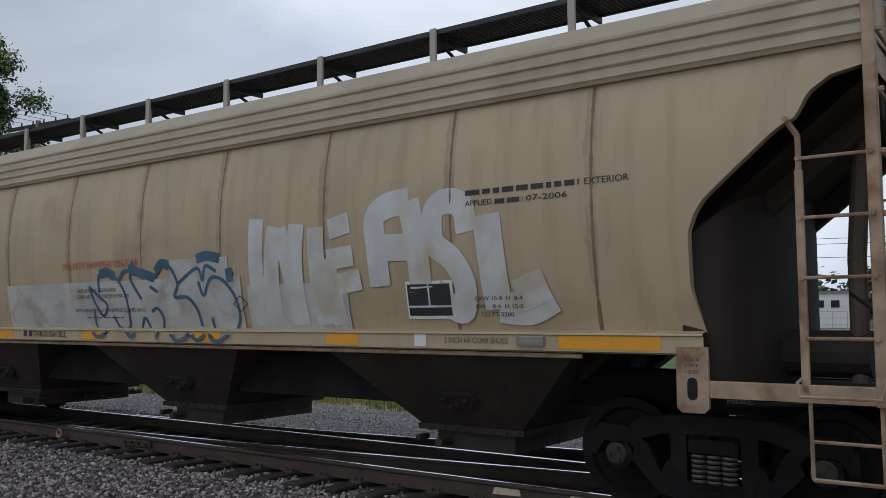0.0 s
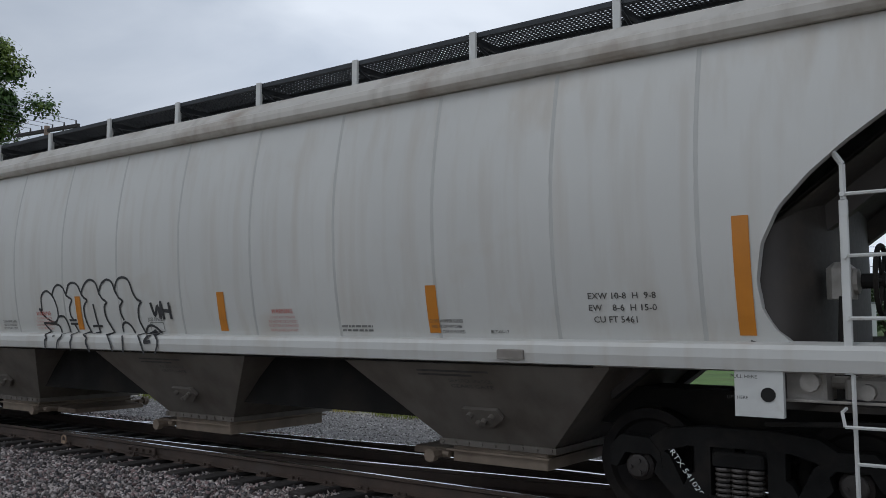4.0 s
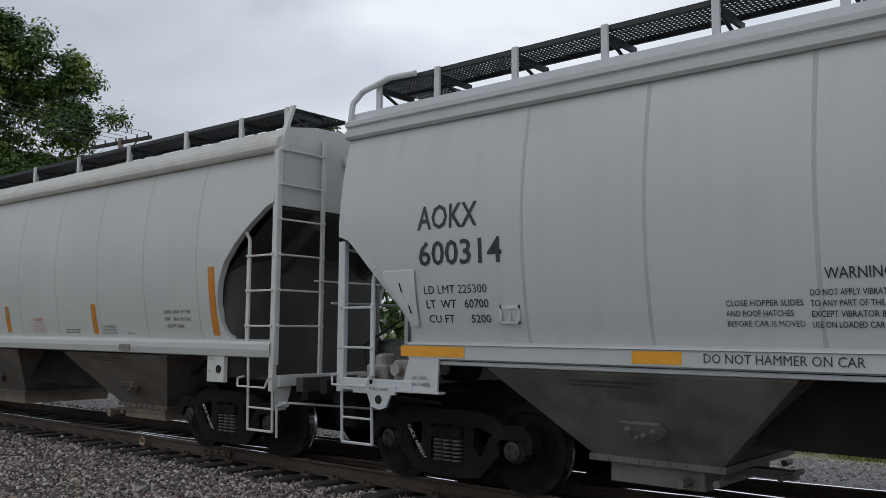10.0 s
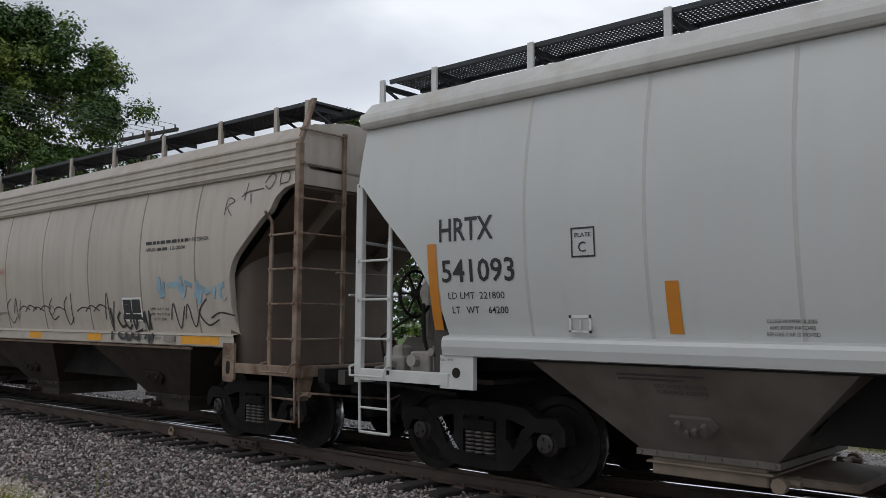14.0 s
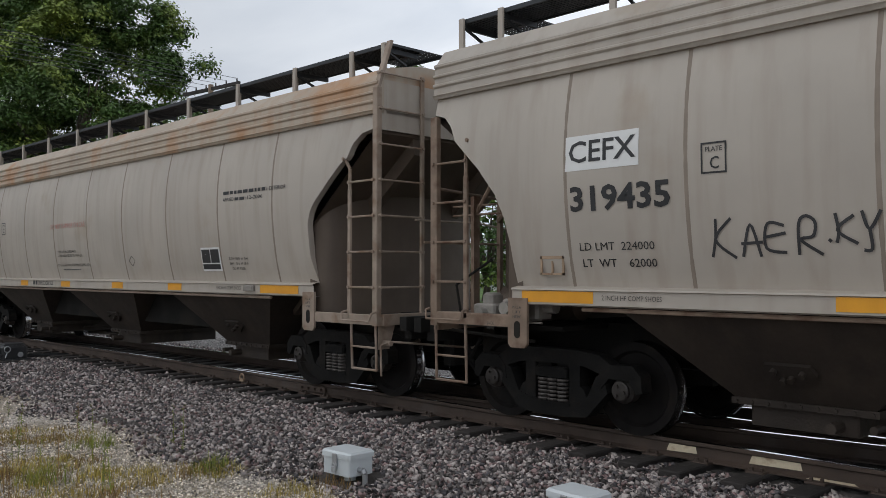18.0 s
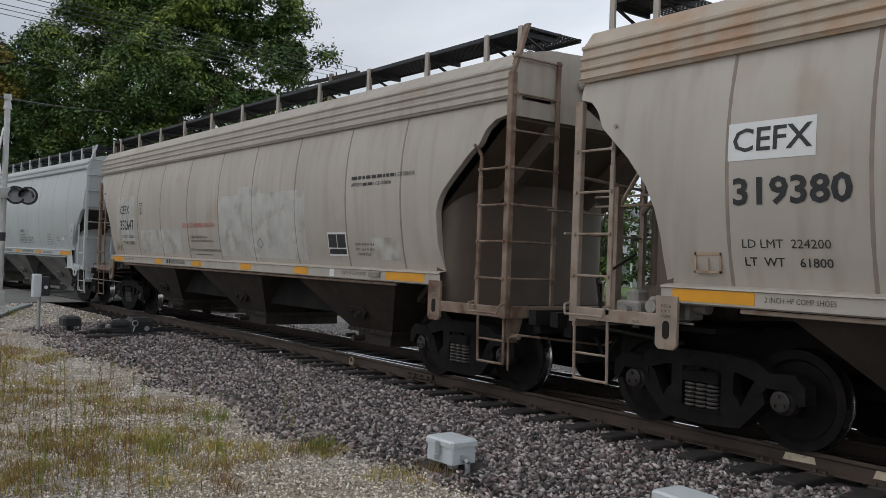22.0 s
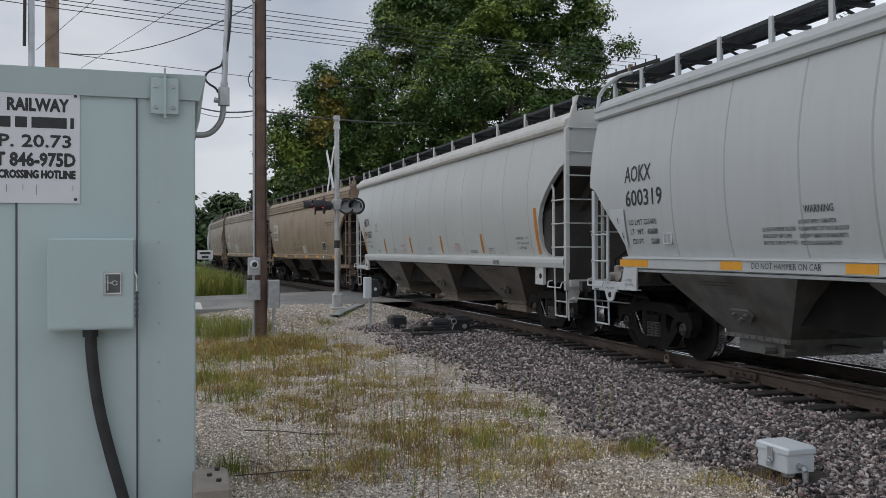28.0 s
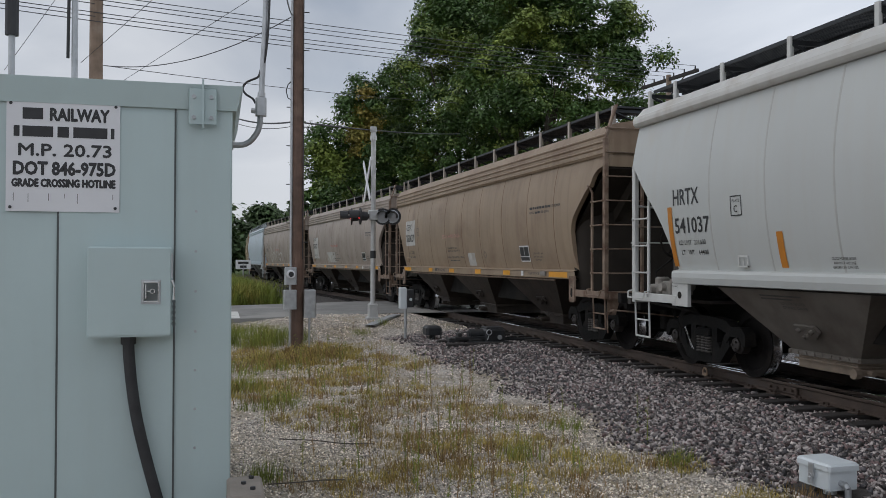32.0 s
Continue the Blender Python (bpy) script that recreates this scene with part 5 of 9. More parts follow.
def ground_material():
    m = bpy.data.materials.new("gravel_and_grass")
    m.use_nodes = True
    n, l = m.node_tree.nodes, m.node_tree.links
    p = n["Principled BSDF"]
    p.inputs["Roughness"].default_value = 0.95
    g = n.new("ShaderNodeNewGeometry")

    def nz(sc, det=6.0):
        t = n.new("ShaderNodeTexNoise")
        t.inputs["Scale"].default_value, t.inputs["Detail"].default_value = sc, det
        l.new(g.outputs["Position"], t.inputs["Vector"])
        return t.outputs[0]

    def rp(fac, *stops):
        r = n.new("ShaderNodeValToRGB")
        while len(r.color_ramp.elements) < len(stops):
            r.color_ramp.elements.new(0.5)
        for el, (pos, c) in zip(r.color_ramp.elements, stops):
            el.position, el.color = pos, (*c, 1)
        l.new(fac, r.inputs[0])
        return r.outputs[0]

    def mx(fac, a, b):
        x = n.new("ShaderNodeMix")
        x.data_type = "RGBA"
        for k, v in ((0, fac), (6, a), (7, b)):
            l.new(v, x.inputs[k])
        return x.outputs[2]

    vor = n.new("ShaderNodeTexVoronoi")
    vor.inputs["Scale"].default_value = 28.0
    l.new(g.outputs["Position"], vor.inputs["Vector"])
    gravel = rp(vor.outputs["Color"], (0.1, (0.14, 0.12, 0.10)), (0.5, (0.40, 0.35, 0.30)), (0.95, (0.64, 0.60, 0.55)))
    soil = rp(nz(2.5), (0.3, (0.23, 0.185, 0.12)), (0.7, (0.37, 0.31, 0.22)))
    near = mx(rp(nz(0.9, 8), (0.42, (0, 0, 0)), (0.62, (1, 1, 1))), gravel, soil)
    grass = rp(nz(0.8, 8), (0.3, (0.06, 0.10, 0.022)), (0.7, (0.11, 0.16, 0.04)))
    sep = n.new("ShaderNodeSeparateXYZ")
    l.new(g.outputs["Position"], sep.inputs[0])
    far = n.new("ShaderNodeMapRange")
    far.inputs["From Min"].default_value, far.inputs["From Max"].default_value = 6.6, 8.2
    l.new(sep.outputs["Y"], far.inputs[0])
    col = mx(far.outputs[0], near, grass)
    farx = n.new("ShaderNodeMapRange")
    farx.inputs["From Min"].default_value, farx.inputs["From Max"].default_value = -34.5, -37.0
    l.new(sep.outputs["X"], farx.inputs[0])
    col = mx(farx.outputs[0], col, grass)
    l.new(col, p.inputs["Base Color"])
    b = n.new("ShaderNodeBump")
    b.inputs["Strength"].default_value, b.inputs["Distance"].default_value = 0.6, 0.03
    l.new(vor.outputs["Distance"], b.inputs["Height"])
    l.new(b.outputs[0], p.inputs["Normal"])
    return m


M["ground"] = ground_material()
tagged(part("ground", ground_mesh(), "ground", smooth=True), "flat ground of pale gravel, soil and mown grass", "ground", kind="structure")


def bands(prof, xs, dy=0.0):
    """A profile of (y, z) carried along the track."""
    return Geo().sheet([[(x, track_y(x) + dy + y, z) for y, z in prof] for x in xs])


def turnout(x):
    """How far the diverging track has left the main one."""
    return 0.0056 * max(0.0, x + 17.3) ** 2 if x < -6.1 else 0.702 + 0.1254 * (x + 6.1)


TX = [60, 40, 20] + [10 - 1.0 * i for i in range(72)] + [-62 - 3 * i for i in range(45)]
track = thing("railway_track", "railway track of rusty steel rails on dark wooden ties", "railway track", kind="structure")
for side in (-1, 1):
    rp_ = [(-0.07, -0.175), (-0.07, -0.16), (-0.012, -0.14), (-0.01, -0.05), (-0.036, -0.035), (-0.036, -0.008), (-0.028, 0.0)]
    full = rp_ + [(-y, z) for y, z in rp_[::-1]]
    rail = part("rail", bands([(y, z) for y, z in full][::-1], TX, side * 0.753), "rail", track)
    branch_x = [x for x in TX if x > -13.5]
    branch = part("branch_rail", Geo().sheet([[(x, side * 0.753 + turnout(x) + y, z - 0.002) for y, z in full[::-1]] for x in branch_x]), "rail", track)
    part("rail_head", Geo().sheet([[(x, side * 0.753 + turnout(x) + y, z) for y, z in ((0.030, -0.0015), (0.02, 0.0), (-0.02, 0.0), (-0.030, -0.0015))] for x in branch_x]), "railtop", branch)
    part("rail_head", bands([(-0.030, 0.0005), (-0.02, 0.002), (0.02, 0.002), (0.030, 0.0005)][::-1], TX, side * 0.753), "railtop", rail)


# ---- ballast, ties and rail fittings ----
def mass(name, verts, faces, mat, smooth=False):
    """One mesh from many alike pieces: verts is n x k x 3, faces index one piece."""
    n, k, _ = verts.shape
    fs = np.asarray(faces)
    idx = (fs[None] + (np.arange(n) * k)[:, None, None]).reshape(-1, fs.shape[1])
    me = bpy.data.meshes.new(name)
    me.vertices.add(n * k)
    me.vertices.foreach_set("co", verts.reshape(-1).astype(np.float32))
    me.loops.add(idx.size)
    me.loops.foreach_set("vertex_index", idx.reshape(-1).astype(np.int32))
    me.polygons.add(len(idx))
    me.polygons.foreach_set("loop_start", np.arange(len(idx), dtype=np.int32) * fs.shape[1])
    me.polygons.foreach_set("loop_total", np.full(len(idx), fs.shape[1], dtype=np.int32))
    me.materials.append(M[mat] if isinstance(mat, str) else mat)
    me.update()
    me.validate()
    return me


CHIP = np.array([(1.25, 0.2, 0), (-1.25, -0.2, 0), (-0.2, 1.25, 0), (0.2, -1.25, 0), (0.3, 0.2, 1.05), (0, 0, -1.05)], float)
CHIP_F = [(0, 2, 4), (2, 1, 4), (1, 3, 4), (3, 0, 4), (2, 0, 5), (1, 2, 5), (3, 1, 5), (0, 3, 5)]
rng = np.random.default_rng(5)
SHOULDER = np.vectorize(shoulder)
TRACK_Y = np.vectorize(track_y)


def stones(n, x0, x1, d0, d1, size, lift=0.3, bias=None):
    x = rng.uniform(x0, x1, n)
    d = rng.uniform(d0, d1, n)
    if bias is not None:
        keep = rng.uniform(0, 1, n) < bias(x, d)
        x, d = x[keep], d[keep]
        n = len(x)
    over = (np.abs(d) < 1.36) & (np.abs(((4 - x) / 0.545 + 0.5) % 1 - 0.5) * 0.545 < 0.13) & (rng.uniform(0, 1, n) < 0.96)
    over |= (np.hypot(x + 6.42, d + 3.38) < 0.34) | (np.hypot(x + 3.99, d + 3.05) < 0.34)
    x, d = x[~over], d[~over]
    n = len(x)
    s = size * rng.uniform(0.55, 1.35, n)
    v = (CHIP[None] * rng.uniform(0.6, 1.15, (n, 6, 1)) + rng.uniform(-0.22, 0.22, (n, 6, 3))) * (s[:, None, None] * np.array([1.12, 0.85, 0.6]))
    ang = rng.uniform(-math.pi, math.pi, (n, 3))
    for ax, (i, j) in enumerate(((0, 1), (1, 2), (0, 2))):
        a = ang[:, ax] * (1.0 if ax == 0 else 0.35)
        c, q = np.cos(a)[:, None], np.sin(a)[:, None]
        vi, vj = v[:, :, i].copy(), v[:, :, j].copy()
        v[:, :, i], v[:, :, j] = vi * c - vj * q, vi * q + vj * c
    z = SHOULDER(d) + s * lift * rng.uniform(-0.3, 1.2, n)
    z += np.array([0.05 * noise.noise((a * 0.35, b * 0.35, 1.7)) if -25 < b < -3.5 else 0.0 for a, b in zip(x, d)])
    v += np.stack([x, d + TRACK_Y(x), z], 1)[:, None]
    return v


for lo, hi in ((10, -27.4), (-36.0, -120)):
    xs_ = [lo + (hi - lo) * i / 24 for i in range(25)]
    tagged(part("ballast_bed", Geo().sheet([[(x, track_y(x) + d, shoulder(d) + 0.012) for d in (-3.55 + 0.12 * math.sin(x * 1.3), -3.1, -2.2, -1.5, 1.5, 2.6)][::-1] for x in xs_]), "bed"), "bed of packed ballast under the track, darkened for the shade between stones", "ballast", kind="structure")
    tagged(part("ballast_bed", Geo().sheet([[(x, track_y(x) + d, shoulder(d) + 0.012) for d in (2.6, 3.6, 5.0, 6.6 + 0.25 * math.sin(x * 0.7))][::-1] for x in xs_]), "bed_pale"), "pale ballast beyond the track", "ballast", kind="structure")
# Stones beyond the track: the same ballast in a paler colour.
M["stone_pale"] = material("pale_ballast_stone", (0.31, 0.295, 0.285), 0.9, var=0.3, scale=8.0, random=0.6)
near = np.concatenate([
    stones(74000, -13, 2.5, -4.5, -0.95, 0.0255, 1.0, bias=lambda x, d: np.clip((d + 4.15 + 0.25 * np.sin(x * 1.3)) / 0.6, 0, 1)),
    stones(32000, -32, -12.5, -4.3, -0.95, 0.031, 0.7, bias=lambda x, d: np.clip((d + 4.3 + 0.25 * np.sin(x)) / 0.7, 0, 1) * (x > -26.8)),
    stones(8000, -32, 2.5, 1.7, 2.9, 0.03, 0.6)])
pick = rng.uniform(0, 1, len(near))
for lo, hi, mat, words in ((0, 0.58, "stone", "crushed grey ballast stones along the track"), (0.58, 0.8, "stone_dark", "dark ballast stones among the grey"), (0.8, 1.01, "stone_red", "reddish-brown ballast stones among the grey")):
    tagged(new("ballast", mass("ballast", near[(pick >= lo) & (pick < hi)], CHIP_F, mat)), words, "ballast", kind="stuff")
tagged(new("ballast", mass("ballast", stones(40000, -24, 2.5, 2.6, 6.8, 0.023, 0.6), CHIP_F, "stone_pale")), "fine pale grey ballast beyond the track", "ballast", kind="stuff")
# These stones carry both oil and the train's shade in their colour.
oily_shaded = np.concatenate([stones(9000, -28, 2.5, -0.65, 0.65, 0.03), stones(6000, -30, 2.5, 0.85, 1.75, 0.034), stones(5000, -10, 2.5, 1.6, 2.6, 0.034)])
tagged(new("oily_ballast", mass("oily_ballast", oily_shaded, CHIP_F, "stone_oily_shaded")), "oil-stained ballast stones between the rails, coloured darker for the train's shade", "ballast", kind="stuff")
pebbles = np.concatenate([stones(72000, -11.5, -1, -8.4, -3.7, 0.0125, 0.45), stones(16000, -24, -11.5, -8.4, -3.8, 0.015, 0.4)])
M["pebble"] = material("pale_gravel_pebble", (0.60, 0.535, 0.465), 0.9, var=0.3, scale=8.0, random=0.8)
tagged(new("gravel", mass("gravel", pebbles, CHIP_F, "pebble")), "loose pale limestone gravel scattered on the ground", "gravel", kind="stuff")

tie_mesh = [Geo().cbox(-0.115, 0.115, -1.36, 1.30 + 0.25 * i, -0.38, -0.172, 0.012).mesh("tie", M["tie"]) for i in range(9)]
plate_mesh = Geo().cbox(-0.09, 0.09, -0.17, 0.17, -0.18, -0.158, 0.006).box(-0.06, -0.035, -0.13, -0.10, -0.16, -0.13).box(0.035, 0.06, 0.10, 0.13, -0.16, -0.13).box(0.035, 0.06, -0.13, -0.10, -0.16, -0.13).mesh("tie_plate", M["rail"])
for i in range(150):
    x = 4 - i * 0.545
    if -35.8 < x < -27.6:
        continue
    yaw = math.degrees(math.atan2(track_y(x + 0.5) - track_y(x - 0.5), 1)) + rng.uniform(-1.5, 1.5)
    tie = new("tie", tie_mesh[max(0, min(8, math.ceil(turnout(x) / 0.25))) if x > -17 else 0])
    tie.parent = track
    tie.matrix_basis = pose(x + rng.uniform(-0.03, 0.03), track_y(x) + rng.uniform(-0.06, 0.06), rng.uniform(-0.012, 0.006), 0, 0, yaw)
    if i < 60:
        pl = new("tie_plate", plate_mesh)
        pl.parent = track
        pl.matrix_basis = pose(x, track_y(x) - 0.753, 0, 0, 0, yaw)
bar = part("joint_bar", Geo().cbox(-0.32, 0.32, -0.815, -0.775, -0.135, -0.05, 0.008), "rail", track, at=pose(-10.6, 0, 0))
for x in (-0.24, -0.08, 0.08, 0.24):
    part("bolt", Geo().tube((x, -0.815, -0.09), (x, -0.85, -0.09), 0.02, 6), "rail", bar)
part("rail_clip", Geo().ring((-12.5, -0.86, -0.09), 0.06, 0.014, "y", 12, 5).box(-12.56, -12.44, -0.87, -0.84, -0.15, -0.11), "ladder_tan", track, "rusty orange rail clip")
for x0, x1, z0, z1 in ((-4.62, -4.28, -0.128, -0.055), (-3.75, -3.25, -0.125, -0.045)):
    part("paint_splash", Geo().sheet([[(x0, -0.768, z0), (x1, -0.768, z0 + 0.01)], [(x0 + 0.03, -0.7655, z1), (x1 - 0.02, -0.7655, z1)]]), "paint_splash", track, "cream paint splashed on the rail web")
for x0, x1 in ((-3.2, -2.75),):
    part("paint_splash", Geo().sheet([[(x0, -0.83, -0.158), (x1, -0.83, -0.158)], [(x0 + 0.05, -0.785, -0.147), (x1 - 0.05, -0.785, -0.147)]]), "paint_splash", track)
part("paint_splash", Geo().sheet([[(-3.2, 0.72, -0.13), (-2.5, 0.725, -0.13)], [(-3.1, 0.735, -0.055), (-2.6, 0.735, -0.05)]]), "paint_splash", track)

# ---- road over the crossing ----
M["asphalt"] = material("worn_pale_asphalt", (0.20, 0.195, 0.185), 0.9, var=0.15, scale=0.8, dirt=(0.27, 0.26, 0.24), dirt_at=0.5, dirt_scale=0.4, bump=0.3, bscale=60, coords="Object")
M["white_line"] = material("worn_white_road_paint", (0.6, 0.6, 0.57), 0.8, var=0.1, scale=3.0, dirt=(0.27, 0.26, 0.24), dirt_at=0.55, dirt_scale=3.0)


def road_z(y):
    return lerp([(-80, -0.40), (-22, -0.36), (-9, -0.16), (-3, -0.012), (2, -0.012), (9, -0.16), (22, -0.4), (200, -0.45)], y)


ys = [-80, -40, -22, -16, -12, -9, -7, -5, -3.8, -3]
g = Geo().sheet([[(x, y, road_z(y)) for x in (-27.6, -31.6, -35.8)] for y in ys] + [[(x, track_y(x) - 0.80, -0.012) for x in (-27.6, -31.6, -35.8)]])
g.sheet([[(x, track_y(x) + 0.80, -0.012) for x in (-27.6, -31.6, -35.8)]] + [[(x, y, road_z(y)) for x in (-27.6, -31.6, -35.8)] for y in (2, 5, 9, 14, 22, 60)])
g.sheet([[(x, track_y(x) - 0.66, -0.012) for x in (-27.6, -31.6, -35.8)], [(x, track_y(x) + 0.66, -0.012) for x in (-27.6, -31.6, -35.8)]])
g.sheet([[(-27.6, y, road_z(y)) for y in ys], [(-27.4, y, road_z(y) - 0.4) for y in ys]])
tagged(part("road", g, "asphalt"), "pale worn asphalt road over the level crossing", "road", kind="structure")
part("stop_line", Geo().box(-31.4, -27.9, -8.3, -7.8, road_z(-8) - 0.05, road_z(-8) + 0.012), "white_line", bpy.data.objects["road"], "worn white stop line")
g = Geo().sheet([[(x, 70, -0.41), (x, 112, -0.41)] for x in (-220, 90)])
tagged(part("street", g, "asphalt"), "pale asphalt street beyond the lawn", "road", kind="structure")
M["lawn"] = material("mown_green_lawn", (0.085, 0.155, 0.028), 0.95, var=0.25, scale=0.5, dirt=(0.12, 0.15, 0.035), dirt_at=0.5, dirt_scale=0.3, bump=0.4, bscale=25)
tagged(part("lawn", Geo().sheet([[(-160, 18 + 52 * i / 6, -0.42), (-20, 18 + 52 * i / 6, -0.42), (80, 18 + 52 * i / 6, -0.42)][::-1] for i in range(7)]), "lawn"), "mown green lawn between the railway and the street", "lawn", kind="structure")

# ---- white junction boxes on posts ----
M["box_white"] = material("white_painted_metal_box", (0.60, 0.64, 0.66), 0.4, var=0.03, scale=6.0, dirt=(0.5, 0.5, 0.48), dirt_at=0.64, dirt_scale=9.0)
M["galv"] = material("galvanised_steel", (0.42, 0.43, 0.44), 0.45, metal=0.6, var=0.12, scale=8.0)
M["rubber"] = material("black_rubber", (0.03, 0.03, 0.032), 0.6, var=0.2, scale=8.0)
M["wood_grey"] = material("grey_treated_post", (0.2, 0.18, 0.15), 0.85, var=0.2, scale=6.0, bump=0.3)


def junction_box(x, y, yaw, words):
    b = thing("junction_box", words, "junction box", "white boxes beside the track", at=pose(x, y, -0.37, 0, 0, yaw))
    part("body", Geo().cbox(-0.19, 0.19, -0.145, 0.145, 0.14, 0.32, 0.012), "box_white", b)
    part("lid", Geo().cbox(-0.205, 0.205, -0.16, 0.16, 0.30, 0.36, 0.018), "box_white", b)
    hasp = part("hasp", Geo().cbox(-0.03, 0.03, -0.175, -0.155, 0.22, 0.34, 0.004), "galv", b)
    part("padlock", Geo().cbox(-0.022, 0.022, -0.19, -0.165, 0.17, 0.225, 0.006).ring((0, -0.178, 0.235), 0.016, 0.005, "y", 10, 5), "galv", hasp)
    part("elbow", Geo().rod([(0.19, -0.03, 0.2), (0.25, -0.03, 0.2), (0.275, -0.03, 0.17), (0.28, -0.03, 0.0)], 0.026, 10), "galv", b)
    part("hose", Geo().rod([(0.28, -0.03, 0.06), (0.285, -0.03, -0.1)], 0.034, 10), "rubber", b)
    part("post", Geo().tube((0.03, 0, -0.1), (0.03, 0, 0.15), 0.055, 12), "box_white", b)
    part("stake", Geo().tube((-0.15, -0.06, -0.1), (-0.15, -0.06, 0.15), 0.022, 8), "wood_grey", b)
    return b


junction_box(-6.42, -3.38, 2, "white metal junction box with hasp on a short post")
junction_box(-3.99, -3.05, -4, "white metal junction box low in the ballast")

# ---- signal cabinet ----
M["cab"] = material("pale_green_grey_cabinet_paint", (0.445, 0.54, 0.54), 0.4, var=0.03, scale=1.2, dirt=(0.385, 0.465, 0.465), dirt_at=0.66, dirt_scale=1.5, streak=(0.38, 0.42, 0.40), streak_amt=0.2)
M["cab_line"] = material("dark_panel_joint", (0.09, 0.10, 0.10), 0.8)
M["sign_white"] = material("white_sign_enamel", (0.68, 0.68, 0.70), 0.35, var=0.03, scale=3.0)
M["concrete"] = material("brown_grey_skid_steel", (0.27, 0.235, 0.20), 0.8, var=0.15, scale=4.0, dirt=(0.2, 0.15, 0.11), bump=0.2)
cab = thing("signal_cabinet", "pale green-grey steel railway signal cabinet on a base", "cabinet", at=pose(-7.04, 0, 0))
part("body", Geo().cbox(-2.3, 0, -10.75, -8.33, -0.38, 2.88, 0.012), "cab", cab)
part("roof", Geo().add([(-2.36, -10.8, 2.84), (0.025, -10.8, 2.84), (0.025, -8.30, 2.84), (-2.36, -8.30, 2.84), (-2.42, -10.86, 3.03), (0.06, -10.86, 3.03), (0.06, -8.25, 3.03), (-2.42, -8.25, 3.03)],
                       [(0, 3, 2, 1), (0, 1, 5, 4), (1, 2, 6, 5), (2, 3, 7, 6), (3, 0, 4, 7)]).add([(-2.42, -10.86, 3.03), (0.06, -10.86, 3.03), (0.06, -8.25, 3.03), (-2.42, -8.25, 3.03), (-1.15, -9.5, 3.08)], [(0, 1, 4), (1, 2, 4), (2, 3, 4), (3, 0, 4)]), "cab", cab)
door = part("door", Geo().box(0.0, 0.012, -9.585, -8.765, -0.3, 2.80), "cab", cab)
part("panel_joint", Geo().box(0.0, 0.014, -9.60, -9.585, -0.36, 2.84), "cab_line", cab)
part("panel_joint", Geo().box(0.0, 0.014, -8.765, -8.752, -0.36, 2.84), "cab_line", cab)
for z in (2.05, 1.74, 1.43, 1.12, 0.82, 0.52, 0.22):
    part("screw", Geo().tube((0, -8.60, z), (0.012, -8.60, z), 0.011, 8), "galv", cab)
sg = part("sign", Geo().box(0.015, 0.021, -9.95, -9.16, 2.03, 2.855), "sign_white", cab, "white enamel sign with black lettering")
for y, z in ((-9.92, 2.83), (-9.19, 2.83), (-9.92, 2.06), (-9.19, 2.06)):
    part("sign_screw", Geo().tube((0.021, y, z), (0.027, y, z), 0.012, 8), "rubber", sg)


def bent_tube(pts, r, n=12, steps=5):
    """A smooth tube through points that lie in one plane across x."""
    P = [Vector(p) for p in pts]
    path = []
    for i in range(len(P) - 1):
        a, b, c, d = P[max(i - 1, 0)], P[i], P[i + 1], P[min(i + 2, len(P) - 1)]
        for j in range(steps if i < len(P) - 2 else steps + 1):
            u = j / steps
            path.append(0.5 * (2 * b + (c - a) * u + (2 * a - 5 * b + 4 * c - d) * u ** 2 + (3 * b - a - 3 * c + d) * u ** 3))
    rows = []
    for i, p in enumerate(path):
        t = (path[min(i + 1, len(path) - 1)] - path[max(i - 1, 0)]).normalized()
        side = t.cross(Vector((1, 0, 0))).normalized()
        rows.append([tuple(p + r * (math.cos(6.28318 * j / n) * Vector((1, 0, 0)) + math.sin(6.28318 * j / n) * side)) for j in range(n + 1)])
    return Geo().sheet(rows)


def flat_text(parent, text, x, y0, z, h, wide, mat="black", bold=0.016):
    """Text on a face that looks along +x."""
    v, f = glyphs(text, bold)
    w = max(q[0] for q in v)
    g = Geo()
    for i, (o, u) in enumerate(((0.0, 0.0), (0.007, 0.0), (0.0035, 0.004), (0.0035, -0.004))):
        g.add([(x + 0.0004 * i, y0 + o + q[0] * wide / w, z + u + q[1] * h) for q in v], f)
    return part("lettering", g, mat, parent)


part("lettering_bar", Geo().box(0.021, 0.0225, -9.84, -9.70, 2.715, 2.80), "black", sg)
flat_text(sg, "RAILWAY", 0.0225, -9.66, 2.712, 0.093, 0.42)
for a, b in ((-9.90, -9.86), (-9.84, -9.63), (-9.60, -9.52), (-9.49, -9.25), (-9.225, -9.20)):
    part("lettering_bar", Geo().box(0.021, 0.0225, a, b, 2.585, 2.665), "black", sg)
flat_text(sg, "M.P. 20.73", 0.0225, -9.88, 2.445, 0.092, 0.655)
flat_text(sg, "DOT 846-975D", 0.0225, -9.91, 2.305, 0.098, 0.715)
flat_text(sg, "GRADE CROSSING HOTLINE", 0.0225, -9.915, 2.215, 0.058, 0.72)
for y in (-9.90, -9.80, -9.66, -9.55, -9.46, -9.21):
    part("scratch", Geo().box(0.021, 0.0222, y, y + 0.004, 2.11 + 0.02 * math.sin(y * 40), 2.165), "hazy", sg)
M["chrome"] = material("bright_plated_steel", (0.62, 0.63, 0.63), 0.25, metal=0.9, var=0.08, scale=8.0)
M["latch_dark"] = material("dull_dark_steel", (0.12, 0.13, 0.13), 0.5, metal=0.5, var=0.15, scale=8.0)
